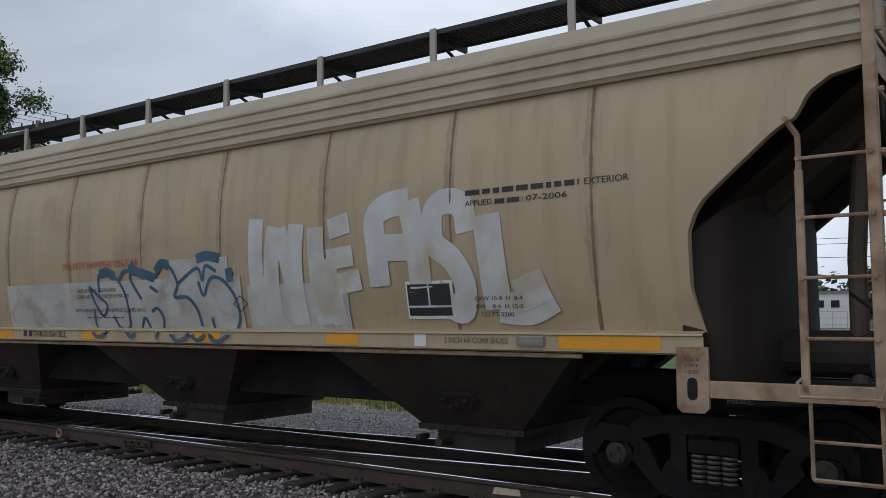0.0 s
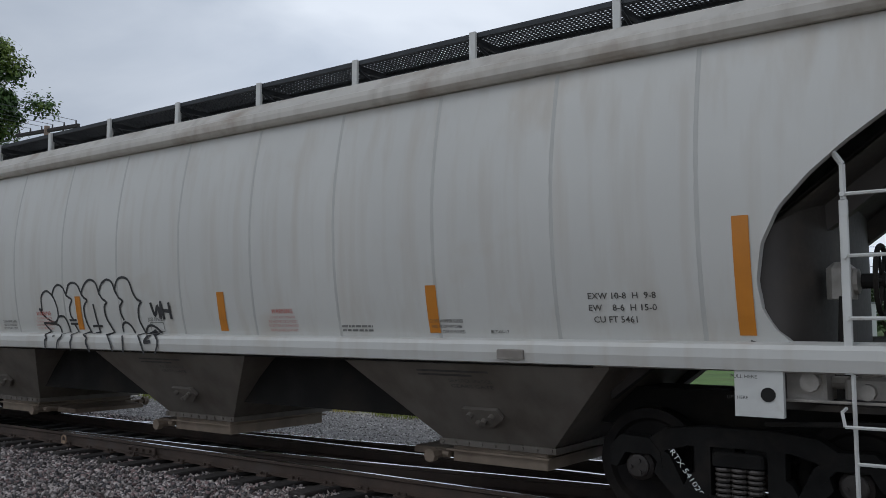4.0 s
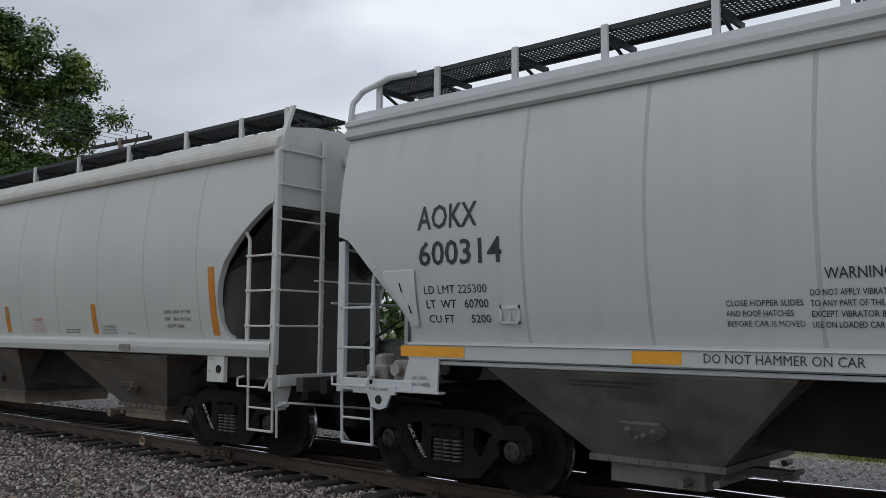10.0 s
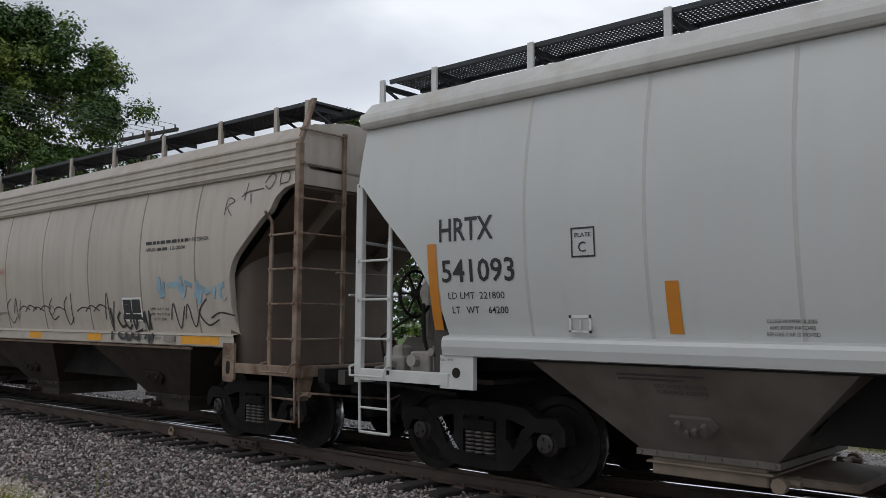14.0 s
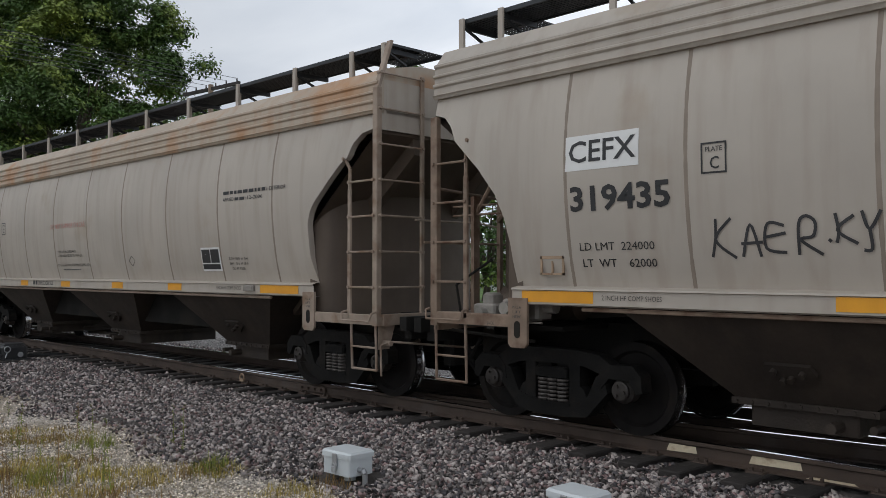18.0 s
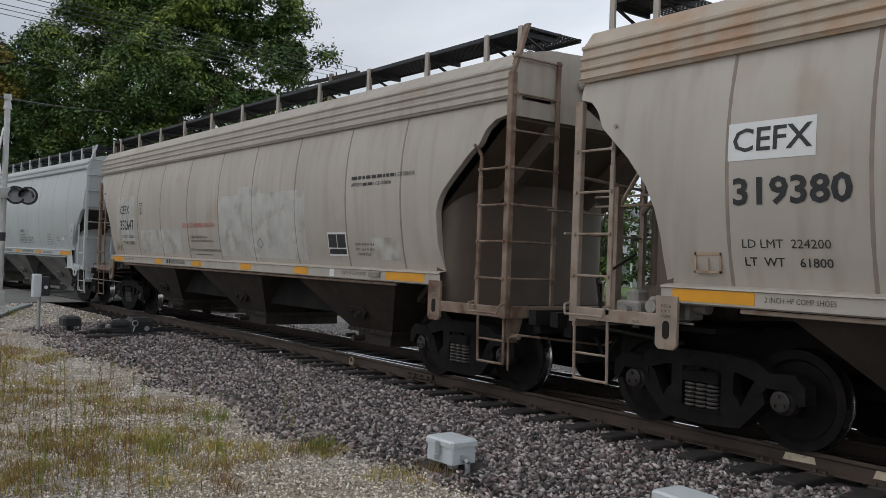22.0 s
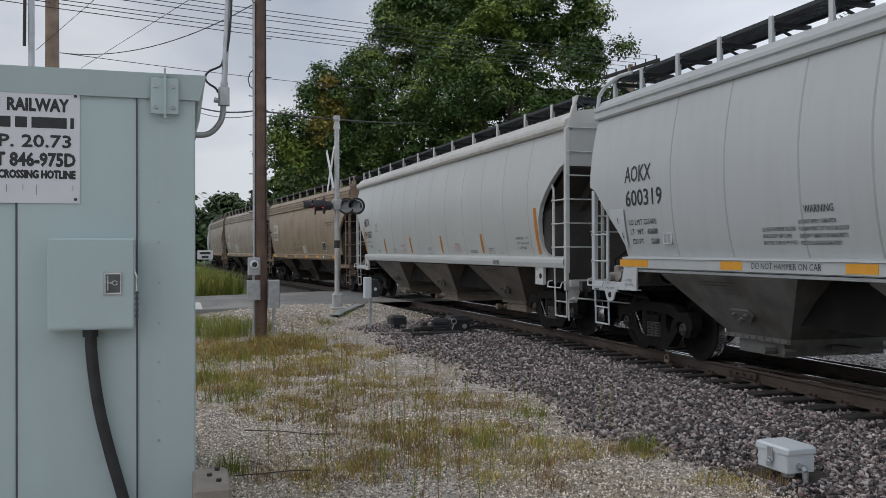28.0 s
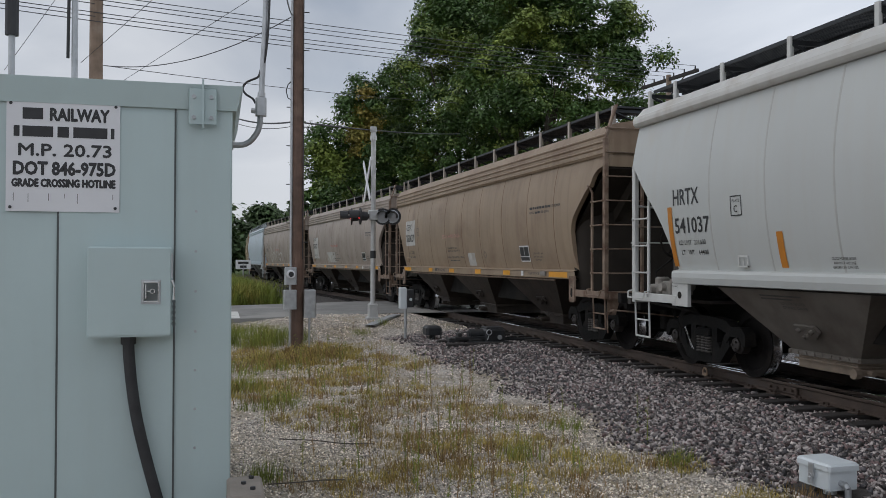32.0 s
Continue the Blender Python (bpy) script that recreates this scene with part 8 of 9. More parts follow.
def car(x, y, yaw, paint, words):
    c = thing("parked_car", words, "car", "parked cars by the street", at=pose(x, y, -0.41, 0, 0, yaw))
    lo = [(-2.25, 0.35), (-2.3, 0.62), (-2.2, 0.88), (-1.7, 0.95), (1.0, 0.96), (2.0, 0.82), (2.25, 0.6), (2.25, 0.35)]
    part("body", Geo().prism(lo, -0.86, 0.86), paint, c)
    part("cabin", Geo().add([(-1.9, -0.8, 0.94), (1.15, -0.8, 0.94), (1.15, 0.8, 0.94), (-1.9, 0.8, 0.94), (-1.45, -0.62, 1.5), (0.3, -0.62, 1.52), (0.3, 0.62, 1.52), (-1.45, 0.62, 1.5)],
                           [(0, 1, 5, 4), (1, 2, 6, 5), (2, 3, 7, 6), (3, 0, 4, 7)]), "pane", c)
    part("roof", Geo().cbox(-1.5, 0.35, -0.64, 0.64, 1.48, 1.56, 0.03), paint, c)
    for s in (-1, 1):
        for xw in (-1.4, 1.4):
            w = part("wheel", Geo().turned([(0.001, s * 0.1), (0.2, s * 0.1), (0.33, s * 0.1), (0.33, -s * 0.1), (0.001, -s * 0.1)], (xw, s * 0.8, 0.33), 18), "rubber", c)
            part("rim", Geo().turned([(0.001, s * 0.112), (0.19, s * 0.112), (0.2, s * 0.1)], (xw, s * 0.8, 0.33), 14), "galv", w)
        part("headlight", Geo().box(2.2, 2.26, *sorted((s * 0.5, s * 0.78)), 0.62, 0.74), "lens_dim", c)
        part("tail_light", Geo().box(-2.3, -2.22, *sorted((s * 0.5, s * 0.8)), 0.66, 0.82), "trim_red", c)
    return c


car(-63.4, 112.3, 180, "car_blue", "blue-grey sedan parked before the cream building")
suv = car(-45.5, 108.5, 180, "car_white", "white sport utility car driving along the street")
car(-36.0, 113.0, 0, "car_dark", "dark car parked by the white building")


# ---- the train ----
MIDDLES = [8.54, -9.40, -27.6, -45.18, -62.76, -80.92, -98.77, -116.72, -134.18, -151.73, -169.95, -187.85, -205.6, -222.45, -239.9, -257.8]
ORDER = [("T", "tan"), ("T", "tan"), ("H", "white_full"), ("K", "grey"), ("H", "white"), ("T", "greige"), ("T", "rusty"), ("T", "greige"), ("K", "grey"), ("H", "white"), ("T", "brown"), ("T", "dull"), ("T", "dull"), ("K", "blue"), ("T", "tan"), ("T", "greige")]
CARS = []
LIFT = 0.05
REAR_CUT = KIND["H"]["cut_rear"]
for i, (k, lk) in enumerate(ORDER):
    KIND["H"]["cut_rear"] = FULL_CUT if i == 2 else REAR_CUT
    c = hopper_car(k, lk, [-8.17, -7.57, -6.68, -5.17, -3.63, -2.09, -0.52, 1.07, 2.68, 4.28, 5.87, 7.35, 8.2] if i == 1 else None, i == 2, (0, 1)[i - 1] if i in (1, 2) else -1)
    for ob in c.children if i < 2 else ():
        # the two empty cars ride higher on their springs
        if ob.name.split(".")[0] not in ("side_frame", "wheelset", "bolster", "brake_rigging", "coupler", "air_hose"):
            ob.matrix_basis = pose(0, 0, LIFT) @ ob.matrix_basis
    CARS.append((c, MIDDLES[i], k))



# ---- markings on the cars ----
SILL_UP = {}


def sill_z(k):
    return KIND[k]["side"][0][0] - 0.145 + SILL_UP.get(k, 0)


def boxed(c, k, x, z, w, h, t=0.016, mat="black"):
    """A thin painted frame."""
    for x0, x1, z0, z1 in ((x, x + w, z, z + t), (x, x + w, z + h - t, z + h), (x, x + t, z + t, z + h - t), (x + w - t, x + w, z + t, z + h - t)):
        stripe(c, k, x0, x1, z0, z1, mat, "frame_line", off=0.0065)


def tape(c, k, rows, mat, z=None, h=0.115):
    for x, w in rows:
        x += SHIFT.get(k, 0)
        g = Geo().box(x, x + w, -SILL_Y - 0.005, -SILL_Y - 0.001, (sill_z(k) if z is None else z) + 0.008, (sill_z(k) if z is None else z) + 0.008 + h)
        part("reflector", g, mat, c)


def scribble(c, k, x, z, w, h, n, width, seed, mat="spray_black", label="thin black sprayed tag"):
    """A sprayed tag that cannot be read: loose strokes, hooks and loops."""
    r = random.Random(seed)
    step = w / n
    lines = []
    for i in range(n):
        a = x + i * step
        z0, z1, lean = z + h * r.uniform(-0.12, 0.15), z + h * r.uniform(0.75, 1.15), step * r.uniform(-0.2, 0.35)
        kind = r.randrange(4)
        if kind == 0:
            l = [a, z0, a + lean * 0.5, (z0 + z1) / 2, a + lean, z1]
        elif kind == 1:
            l = [a, z0 + h * 0.3, a + step * 0.3, z1, a + step * 0.6, z0, a + step * 1.1, z + h * 0.8]
        elif kind == 2:
            l = [a - step * 0.3, z + h * 0.45, a + step * 0.4, z + h * 0.62, a + step * 1.3, z + h * 0.5]
        else:
            l = [a + step * 0.6, z1, a + step * 0.05, z + h * 0.6, a + step * 0.5, z0 + h * 0.1, a + step * 1.2, z0 + h * 0.3]
        lines.append([q + (r.uniform(-0.02, 0.02) if j % 2 == 0 else r.uniform(-0.05, 0.05) * h) for j, q in enumerate(l)])
    for i in range(0, n, 5):
        sprayed(c, k, lines[i:i + 5], 0, 0, 1, 1, width, mat, "graffiti", label)


def tack_board(c, k, x, z, w=0.24, h=0.17, mat="ladder_white"):
    """A small routing-card frame on the side sheet."""
    y = -half_width(k, z + h / 2)
    x += SHIFT.get(k, 0)
    b = part("card_frame", Geo().box(x, x + w, y - 0.02, y, z, z + 0.02).box(x, x + w, y - 0.02, y, z + h - 0.035, z + h).box(x, x + 0.02, y - 0.02, y, z, z + h).box(x + w - 0.02, x + w, y - 0.02, y, z, z + h).box(x + w * 0.48, x + w * 0.53, y - 0.02, y, z, z + h * 0.7), mat, c)
    return b


def mark_tan(c, number, mark_h=0.24, panel=True, board=True, red="red", boxed_mark=False, patch=None, text="black", limit="223300", light="62700", lx=0.0, bold=0.024, built="12-2006", note="black", mz=0.0, nz=0.0, wz=0.0, hx=0.0, hz=0.0, iz=0.0, white=True):
    k = "T"
    if boxed_mark:
        stripe(c, k, -6.76 + lx, -5.91 + lx, 2.64, 2.98, "whitetape", "paint_patch", off=0.004)
    if patch:
        stripe(c, k, *patch, "patch", "paint_patch", off=0.004)
    lettering(c, k, "CEFX", -6.72 + lx, 2.72 + mz, 0.215, text, 0.78 if boxed_mark else 0.72)
    lettering(c, k, number, -6.74 + lx + (0.02 if boxed_mark else 0), 2.34 + nz, 0.24, text, 1.13 if boxed_mark else 1.05, bold)
    lettering(c, k, "LD LMT  " + limit, -6.64 + lx, 1.93 + wz, 0.08, text, 0.85)
    lettering(c, k, "LT  WT    " + light, -6.62 + lx, 1.77 + wz, 0.08, text, 0.84)
    boxed(c, k, -5.28 + lx, 2.5, 0.24, 0.27)
    lettering(c, k, "PLATE", -5.24 + lx, 2.69, 0.045, text, 0.16)
    lettering(c, k, "C", -5.2 + lx, 2.54, 0.11, text, 0.09)
    lettering(c, k, "DO NOT HAMMER ON CAR", -2.3 + hx, 2.35 + hz, 0.105, red, 1.75)
    lettering(c, k, "CLOSE LOCK AND CARSEAL HATCH", -1.87, 2.03 + iz, 0.052, note, 0.92)
    lettering(c, k, "COVERS AND OUTLETS BEFORE MOVING CAR", -1.87, 1.95 + iz, 0.052, note, 1.2)
    lettering(c, k, "NOTE: CAR HAS THREE COMPARTMENTS EQUIPPED WITH", -1.94, 1.76 + iz, 0.052, note, 1.56)
    bars(c, k, -1.7, 1.68 + iz, 1, 0.85, 0.045, 0.03, note, "maker_lettering", 0.99)
    bars(c, k, 4.7, 2.82, 1, 1.2, 0.05, 0.03, text, "maker_lettering", 0.99)
    lettering(c, k, "EXTERIOR", 5.94, 2.815, 0.06, text, 0.42)
    lettering(c, k, "APPLIED", 4.7, 2.72, 0.055, text, 0.3)
    bars(c, k, 5.03, 2.72, 1, 0.3, 0.045, 0.03, text, "maker_lettering", 0.99)
    lettering(c, k, built, 5.36, 2.72, 0.055, text, 0.42)
    lettering(c, k, "EXW 10-8  H  8-4", 4.75, 1.83, 0.04, "faded", 0.52)
    lettering(c, k, "EW    8-6  H 15-0", 4.75, 1.755, 0.04, "faded", 0.52)
    lettering(c, k, "CU FT 5200", 4.80, 1.68, 0.04, "faded", 0.36)
    if panel:
        stripe(c, k, 3.93, 4.5, 1.66, 2.03, "whitetape", "stencil_panel", off=0.004)
        stripe(c, k, 3.95, 4.2, 1.79, 2.0, "black", "stencil_field", off=0.007)
        stripe(c, k, 4.22, 4.47, 1.79, 2.0, "black", "stencil_field", off=0.007)
        stripe(c, k, 3.95, 4.47, 1.69, 1.77, "black", "stencil_field", off=0.007)
        bars(c, k, 3.97, 1.955, 2, 0.12, 0.018, 0.015, "whitetape")
        bars(c, k, 4.26, 1.955, 1, 0.12, 0.018, 0.015, "whitetape")
        bars(c, k, 3.98, 1.72, 1, 0.25, 0.02, 0.02, "whitetape")
    sprayed(c, k, [[1.35, 1.84, 1.47, 1.93], [1.47, 1.93, 1.59, 1.84], [1.59, 1.84, 1.47, 1.75], [1.47, 1.75, 1.35, 1.84]], 0, 0, 1, 1, 0.014, "faded", "diamond_mark")
    tape(c, k, ((-7.2, 0.9), (-4.0, 0.44), (-1.72, 0.46), (0.68, 0.46), (2.85, 0.46), (5.64, 0.94)), "yellow")
    bars(c, k, -3.25, sill_z(k) + 0.035, 1, 0.24, 0.085, 0.02, "black", "maker_lettering", 0.99)
    lettering(c, k, "THROUGH SILL", -2.97, sill_z(k) + 0.035, 0.085, "black", 0.85)
    lettering(c, k, "2 INCH HF COMP SHOES", 4.4, sill_z(k) + 0.045, 0.055, "faded", 0.72)
    for z, word in ((1.085, "JACK"), (1.035, "HERE")):
        lettering_flat(c, word, -7.52, -1.573, z, 0.036, 0.1)
    lettering(c, k, "2 INCH HF COMP SHOES", -6.2, sill_z(k) + 0.045, 0.05, "faded", 0.66)
    if white:
        tape(c, k, ((4.04, 0.14),), "whitetape")
    part("placard_holder", Geo().cbox(5.39, 5.67, -SILL_Y - 0.035, -SILL_Y, sill_z(k) + 0.03, sill_z(k) + 0.12, 0.01).box(5.42, 5.64, -SILL_Y - 0.04, -SILL_Y - 0.035, sill_z(k) + 0.045, sill_z(k) + 0.1), "valve", c)
    for jx, jz in ((7.1, 1.065), (-7.62, 1.15)):
        lettering(c, k, "JACK", jx, jz, 0.045, "faded", 0.2)
        lettering(c, k, "HERE", jx, jz - 0.065, 0.045, "faded", 0.2)
    tack_board(c, k, -7.0 + 0.02, 1.62, 0.3, 0.2, LOOKS["tan"]["ladder"])


def mark_white(c, number, limit, light, d=0.12, px=0.0, bd=0.0, low=(-4.645, -1.695, 1.17, 4.14)):
    k = "H"
    lettering(c, k, "HRTX", -7.26 + d, 2.54, 0.25, "black", 0.75)
    lettering(c, k, number, -7.24 + d, 2.11, 0.24, "black", 0.98)
    lettering(c, k, "LD LMT  " + limit, -7.17 + d, 1.93, 0.075, "black", 0.76)
    lettering(c, k, "LT   WT    " + light, -7.13 + d, 1.78, 0.075, "black", 0.75)
    boxed(c, k, -5.7 + d + px, 2.30, 0.26, 0.28)
    lettering(c, k, "PLATE", -5.66 + d + px, 2.49, 0.04, "black", 0.18)
    lettering(c, k, "C", -5.63 + d + px, 2.35, 0.1, "black", 0.09)
    for x, z0, z1 in ((-7.42 + d, 1.60, 2.52), (7.26, 1.60, 2.52)):
        stripe(c, k, x, x + 0.13, z0, z1, "orange", "reflector")
    for x in low:
        stripe(c, k, x + d + bd, x + d + bd + 0.13, 1.6, 2.06, "orange", "reflector")
    lettering(c, k, "WARNING", -2.78 + d, 1.80, 0.06, "red", 0.38)
    for i, (t, w) in enumerate((("DO NOT APPLY VIBRATOR", 0.40), ("TO ANY PART OF CAR BODY", 0.46), ("EXCEPT VIBRATOR BRACKETS", 0.47), ("USE ON LOADED CAR ONLY", 0.44))):
        lettering(c, k, t, -2.59 + d - w / 2, 1.745 - i * 0.048, 0.030, "pinkish", w)
    for i, (t, w) in enumerate((("CLOSE HOPPER SLIDES", 0.40), ("AND ROOF HATCHES", 0.36), ("BEFORE CAR IS MOVED", 0.42))):
        lettering(c, k, t, -3.59 + d - w / 2, 1.70 - i * 0.052, 0.032, "faded", w)
    lettering(c, k, "JOB F16053", -0.11 + d, 1.72, 0.045, "hazy", 0.32)
    boxed(c, k, -0.08 + d, 1.58, 0.28, 0.12, 0.008, "hazy")
    lettering(c, k, "EXW 10-8  H  9-8", 6.15 + d, 1.90, 0.055, "faded", 0.62)
    lettering(c, k, "EW    8-6  H 15-0", 6.15 + d, 1.80, 0.055, "faded", 0.62)
    lettering(c, k, "CU FT 5461", 6.19 + d, 1.70, 0.055, "faded", 0.4)
    for i, (t, w) in enumerate((("CLOSE HOPPER SLIDES", 0.40), ("AND ROOF HATCHES", 0.36), ("BEFORE CAR IS MOVED", 0.42))):
        lettering(c, k, t, 4.62 + d - w / 2, 1.70 - i * 0.052, 0.032, "faded", w)
    lettering(c, k, "BLT-06-17", 5.12 + d, 1.60, 0.03, "faded", 0.2)
    lettering(c, k, "WARNING", 2.2 + d, 1.80, 0.055, "red", 0.34)
    for i, (t, w) in enumerate((("DO NOT APPLY VIBRATOR", 0.40), ("TO ANY PART OF CAR BODY", 0.46), ("EXCEPT VIBRATOR BRACKETS", 0.47), ("USE ON LOADED CAR ONLY", 0.44))):
        lettering(c, k, t, 2.37 + d - w / 2, 1.745 - i * 0.048, 0.030, "pinkish", w)
    bars(c, k, 3.25 + d, 1.65, 2, 0.5, 0.024, 0.018)
    tack_board(c, k, -5.67 + d, 1.6)
    part("placard_holder", Geo().cbox(5.1, 5.38, -1.625, -1.58, 1.37, 1.46, 0.01), "valve", c)
    for s in (-1, 1):
        px = s * (cut_end(k, 1.53, s) - (0.25 if s > 0 else 0.17)) - 0.1
        lettering_flat(c, "PULL HERE", px - 0.1, -1.5925, 1.28, 0.028, 0.2)
        lettering_flat(c, "LIFT HERE", px - 0.14, -1.5625, 1.12, 0.026, 0.16)
    truck_text(c, k, "HRTX " + number)
    for j in (-1, 0, 1):
        hopper_text(c, j * KIND[k]["hop"], ("SELF LOCK UNLOCK", "GEARS GATE"))


def lettering_flat(parent, text, x, y, z, h, wide, mat="faded"):
    v, f = glyphs(text)
    sx = wide / max(q[0] for q in v)
    return part("lettering", Geo().add([(x + q[0] * sx, y, z + q[1] * h) for q in v], f), mat, parent)


def truck_text(c, k, text):
    """White stencilling slanted down the near side frames."""
    v, f = glyphs(text)
    w = max(q[0] for q in v)
    for s in (-1, 1):
        x0, ca, sa = s * KIND[k]["tc"] - 0.62, math.cos(-0.93), math.sin(-0.93)
        part("lettering", Geo().add([(x0 + q[0] * 0.5 / w * ca - q[1] * 0.05 * sa, -1.115, 0.66 + q[0] * 0.5 / w * sa + q[1] * 0.05 * ca) for q in v], f), "whitetape", c)


def hopper_text(c, x, rows, mat="faded"):
    """Small lettering on the sloping side of a hopper."""
    for i, t in enumerate(rows):
        v, f = glyphs(t)
        w = max(q[0] for q in v)
        z = 1.12 - i * 0.055
        def place(q):
            zz = z + q[1] * 0.035
            return (x - 0.25 + q[0] * 0.5 / w, -(0.86 + (zz - 0.46) / 0.84 * 0.6) - 0.006, zz)
        part("lettering", Geo().add([place(q) for q in v], f), mat, c)
    g = Geo()
    for i in range(2):
        zz = 1.22 - i * 0.04
        y = -(0.86 + (zz - 0.46) / 0.84 * 0.6) - 0.006
        g.add([(x - 0.6, y, zz), (x + 0.25 - 0.2 * i, y, zz), (x + 0.25 - 0.2 * i, y - 0.014, zz + 0.02), (x - 0.6, y - 0.014, zz + 0.02)], [(0, 1, 2, 3)])
    part("small_print", g, mat, c)


def mark_grey(c, number, limit, light, d=0.16):
    k = "K"
    lettering(c, k, "AOKX", -6.65 + d, 2.75, 0.26, "black", 0.8)
    lettering(c, k, number, -6.65 + d, 2.37, 0.26, "black", 1.1)
    lettering(c, k, "LD LMT " + limit, -6.6 + d, 2.07, 0.09, "black", 0.84)
    lettering(c, k, "LT  WT   " + light, -6.58 + d, 1.92, 0.09, "black", 0.83)
    lettering(c, k, "CU FT      5200", -6.56 + d, 1.77, 0.085, "black", 0.82)
    tack_board(c, k, -5.62 + d, 1.76, 0.24, 0.18, "ladder_grey")
    for x, a, q in ((-2.66, 0, 0.8), (0.92, 0.12, 0.86)):
        lettering(c, k, "WARNING", x + 0.12 + d, 2.10, 0.09, "black", 0.48)
        for i, t in enumerate(("DO NOT APPLY VIBRATOR", "TO ANY PART OF THE CAR BODY", "EXCEPT VIBRATOR BRACKETS", "USE ON LOADED CAR ONLY")):
            lettering(c, k, t, x + d, 1.975 - i * 0.082, 0.05, "black", q * (0.78, 1.0, 0.96, 0.83)[i])
    for x in (-3.33, 1.9):
        for i, t in enumerate(("CLOSE HOPPER SLIDES", "AND ROOF HATCHES", "BEFORE CAR IS MOVED")):
            lettering(c, k, t, x + d, 1.90 - i * 0.082, 0.05, "black", (0.62, 0.54, 0.62)[i])
    for i, (t, w) in enumerate((("CONDITIONALLY", 0.5), ("APPROVED", 0.34), ("CONTROL VALVE", 0.5), ("IF DEFECTIVE, SEE", 0.56), ("AAR F.M. RULE 4", 0.5))):
        lettering(c, k, t, 4.42 - w / 2, 2.0 - i * 0.075, 0.046, "faded", w)
    for i, t in enumerate(("US 7,856,931", "US 7,861,659", "US 7,896,140")):
        lettering(c, k, t, 5.0 + d, 1.93 - i * 0.055, 0.03, "faded", 0.26)
    lettering(c, k, "BLT 08-21", 5.76 + d, 1.94, 0.032, "faded", 0.22)
    stripe(c, k, 5.5 + d, 5.72 + d, 1.86, 1.93, "whitetape", "label_plate")
    tape(c, k, ((-6.78, 0.88), (-4.02, 0.46), (-1.75, 0.46), (0.7, 0.46), (3.1, 0.47), (5.6, 0.95)), "yellow", h=0.11)
    lettering(c, k, "DO NOT HAMMER ON CAR", -3.53 + d, sill_z(k) + 0.03, 0.08, "black", 1.25)
    lettering(c, k, "VENT CAR WHEN UNLOADING", -1.02 + d, sill_z(k) + 0.03, 0.075, "black", 0.98)
    lettering(c, k, "DO NOT HAMMER ON CAR", 1.25 + d, sill_z(k) + 0.03, 0.085, "black", 1.3)
    lettering(c, k, "VENT CAR WHEN UNLOADING", 3.7 + d, sill_z(k) + 0.03, 0.07, "black", 0.9)
    for s in (-1, 1):
        # cast ribs of the pull plates at the cut corners
        cp = part("corner_plate", Geo().sheet([[(s * x, -half_width(k, z) - o, z) for x in xs] for z, o, xs in ((1.72, 0.02, (6.55, 6.62)), (1.75, 0.024, (6.54, 6.64)), (1.82, 0.024, (6.54, 6.68)), (2.0, 0.024, (6.54, 6.80)), (2.2, 0.024, (6.54, 6.98)), (2.32, 0.024, (6.54, 7.02)), (2.34, 0.02, (6.56, 6.98)))][::s]), "ladder_grey", c)
        for x, z in ((6.75, 2.15), (6.64, 1.92)):
            part("slot", Geo().add([(s * (x - 0.03), -half_width(k, z) - 0.03, z - 0.05), (s * (x - 0.015), -half_width(k, z) - 0.03, z - 0.06), (s * (x + 0.03), -half_width(k, z) - 0.03, z + 0.05), (s * (x + 0.015), -half_width(k, z) - 0.03, z + 0.06)], [(0, 1, 2, 3)]), "under", cp)
        lettering_flat(c, "LIFT AND", s * 6.5 - 0.12, -1.562, 1.17, 0.04, 0.22)
        lettering_flat(c, "JACK HERE", s * 6.5 - 0.12, -1.562, 1.1, 0.04, 0.26)
        g = Geo().prism([(s * 6.83, 1.08), (s * 6.83, 0.99), (s * 6.90, 0.99), (s * 6.97, 0.85), (s * 7.08, 0.82), (s * 7.19, 0.85), (s * 7.26, 0.99), (s * 7.48, 0.99), (s * 7.48, 1.08)][::-s], -1.59, -1.565)
        pl = part("pull_plate", g, "ladder_grey", c)
        part("pull_hole", Geo().tube((s * 7.08, -1.59, 0.93), (s * 7.08, -1.596, 0.93), 0.05, 12), "under", pl)
        lettering_flat(c, "PULL HERE", s * 7.08 - 0.14, -1.593, 1.03, 0.03, 0.28)
    truck_text(c, k, "AOKX " + number)
    for j in (-1, 0, 1):
        hopper_text(c, j * KIND[k]["hop"], ("CLEAN INSIDE CHUTES AND TOP", "OF SLIDES BEFORE CLOSING"))


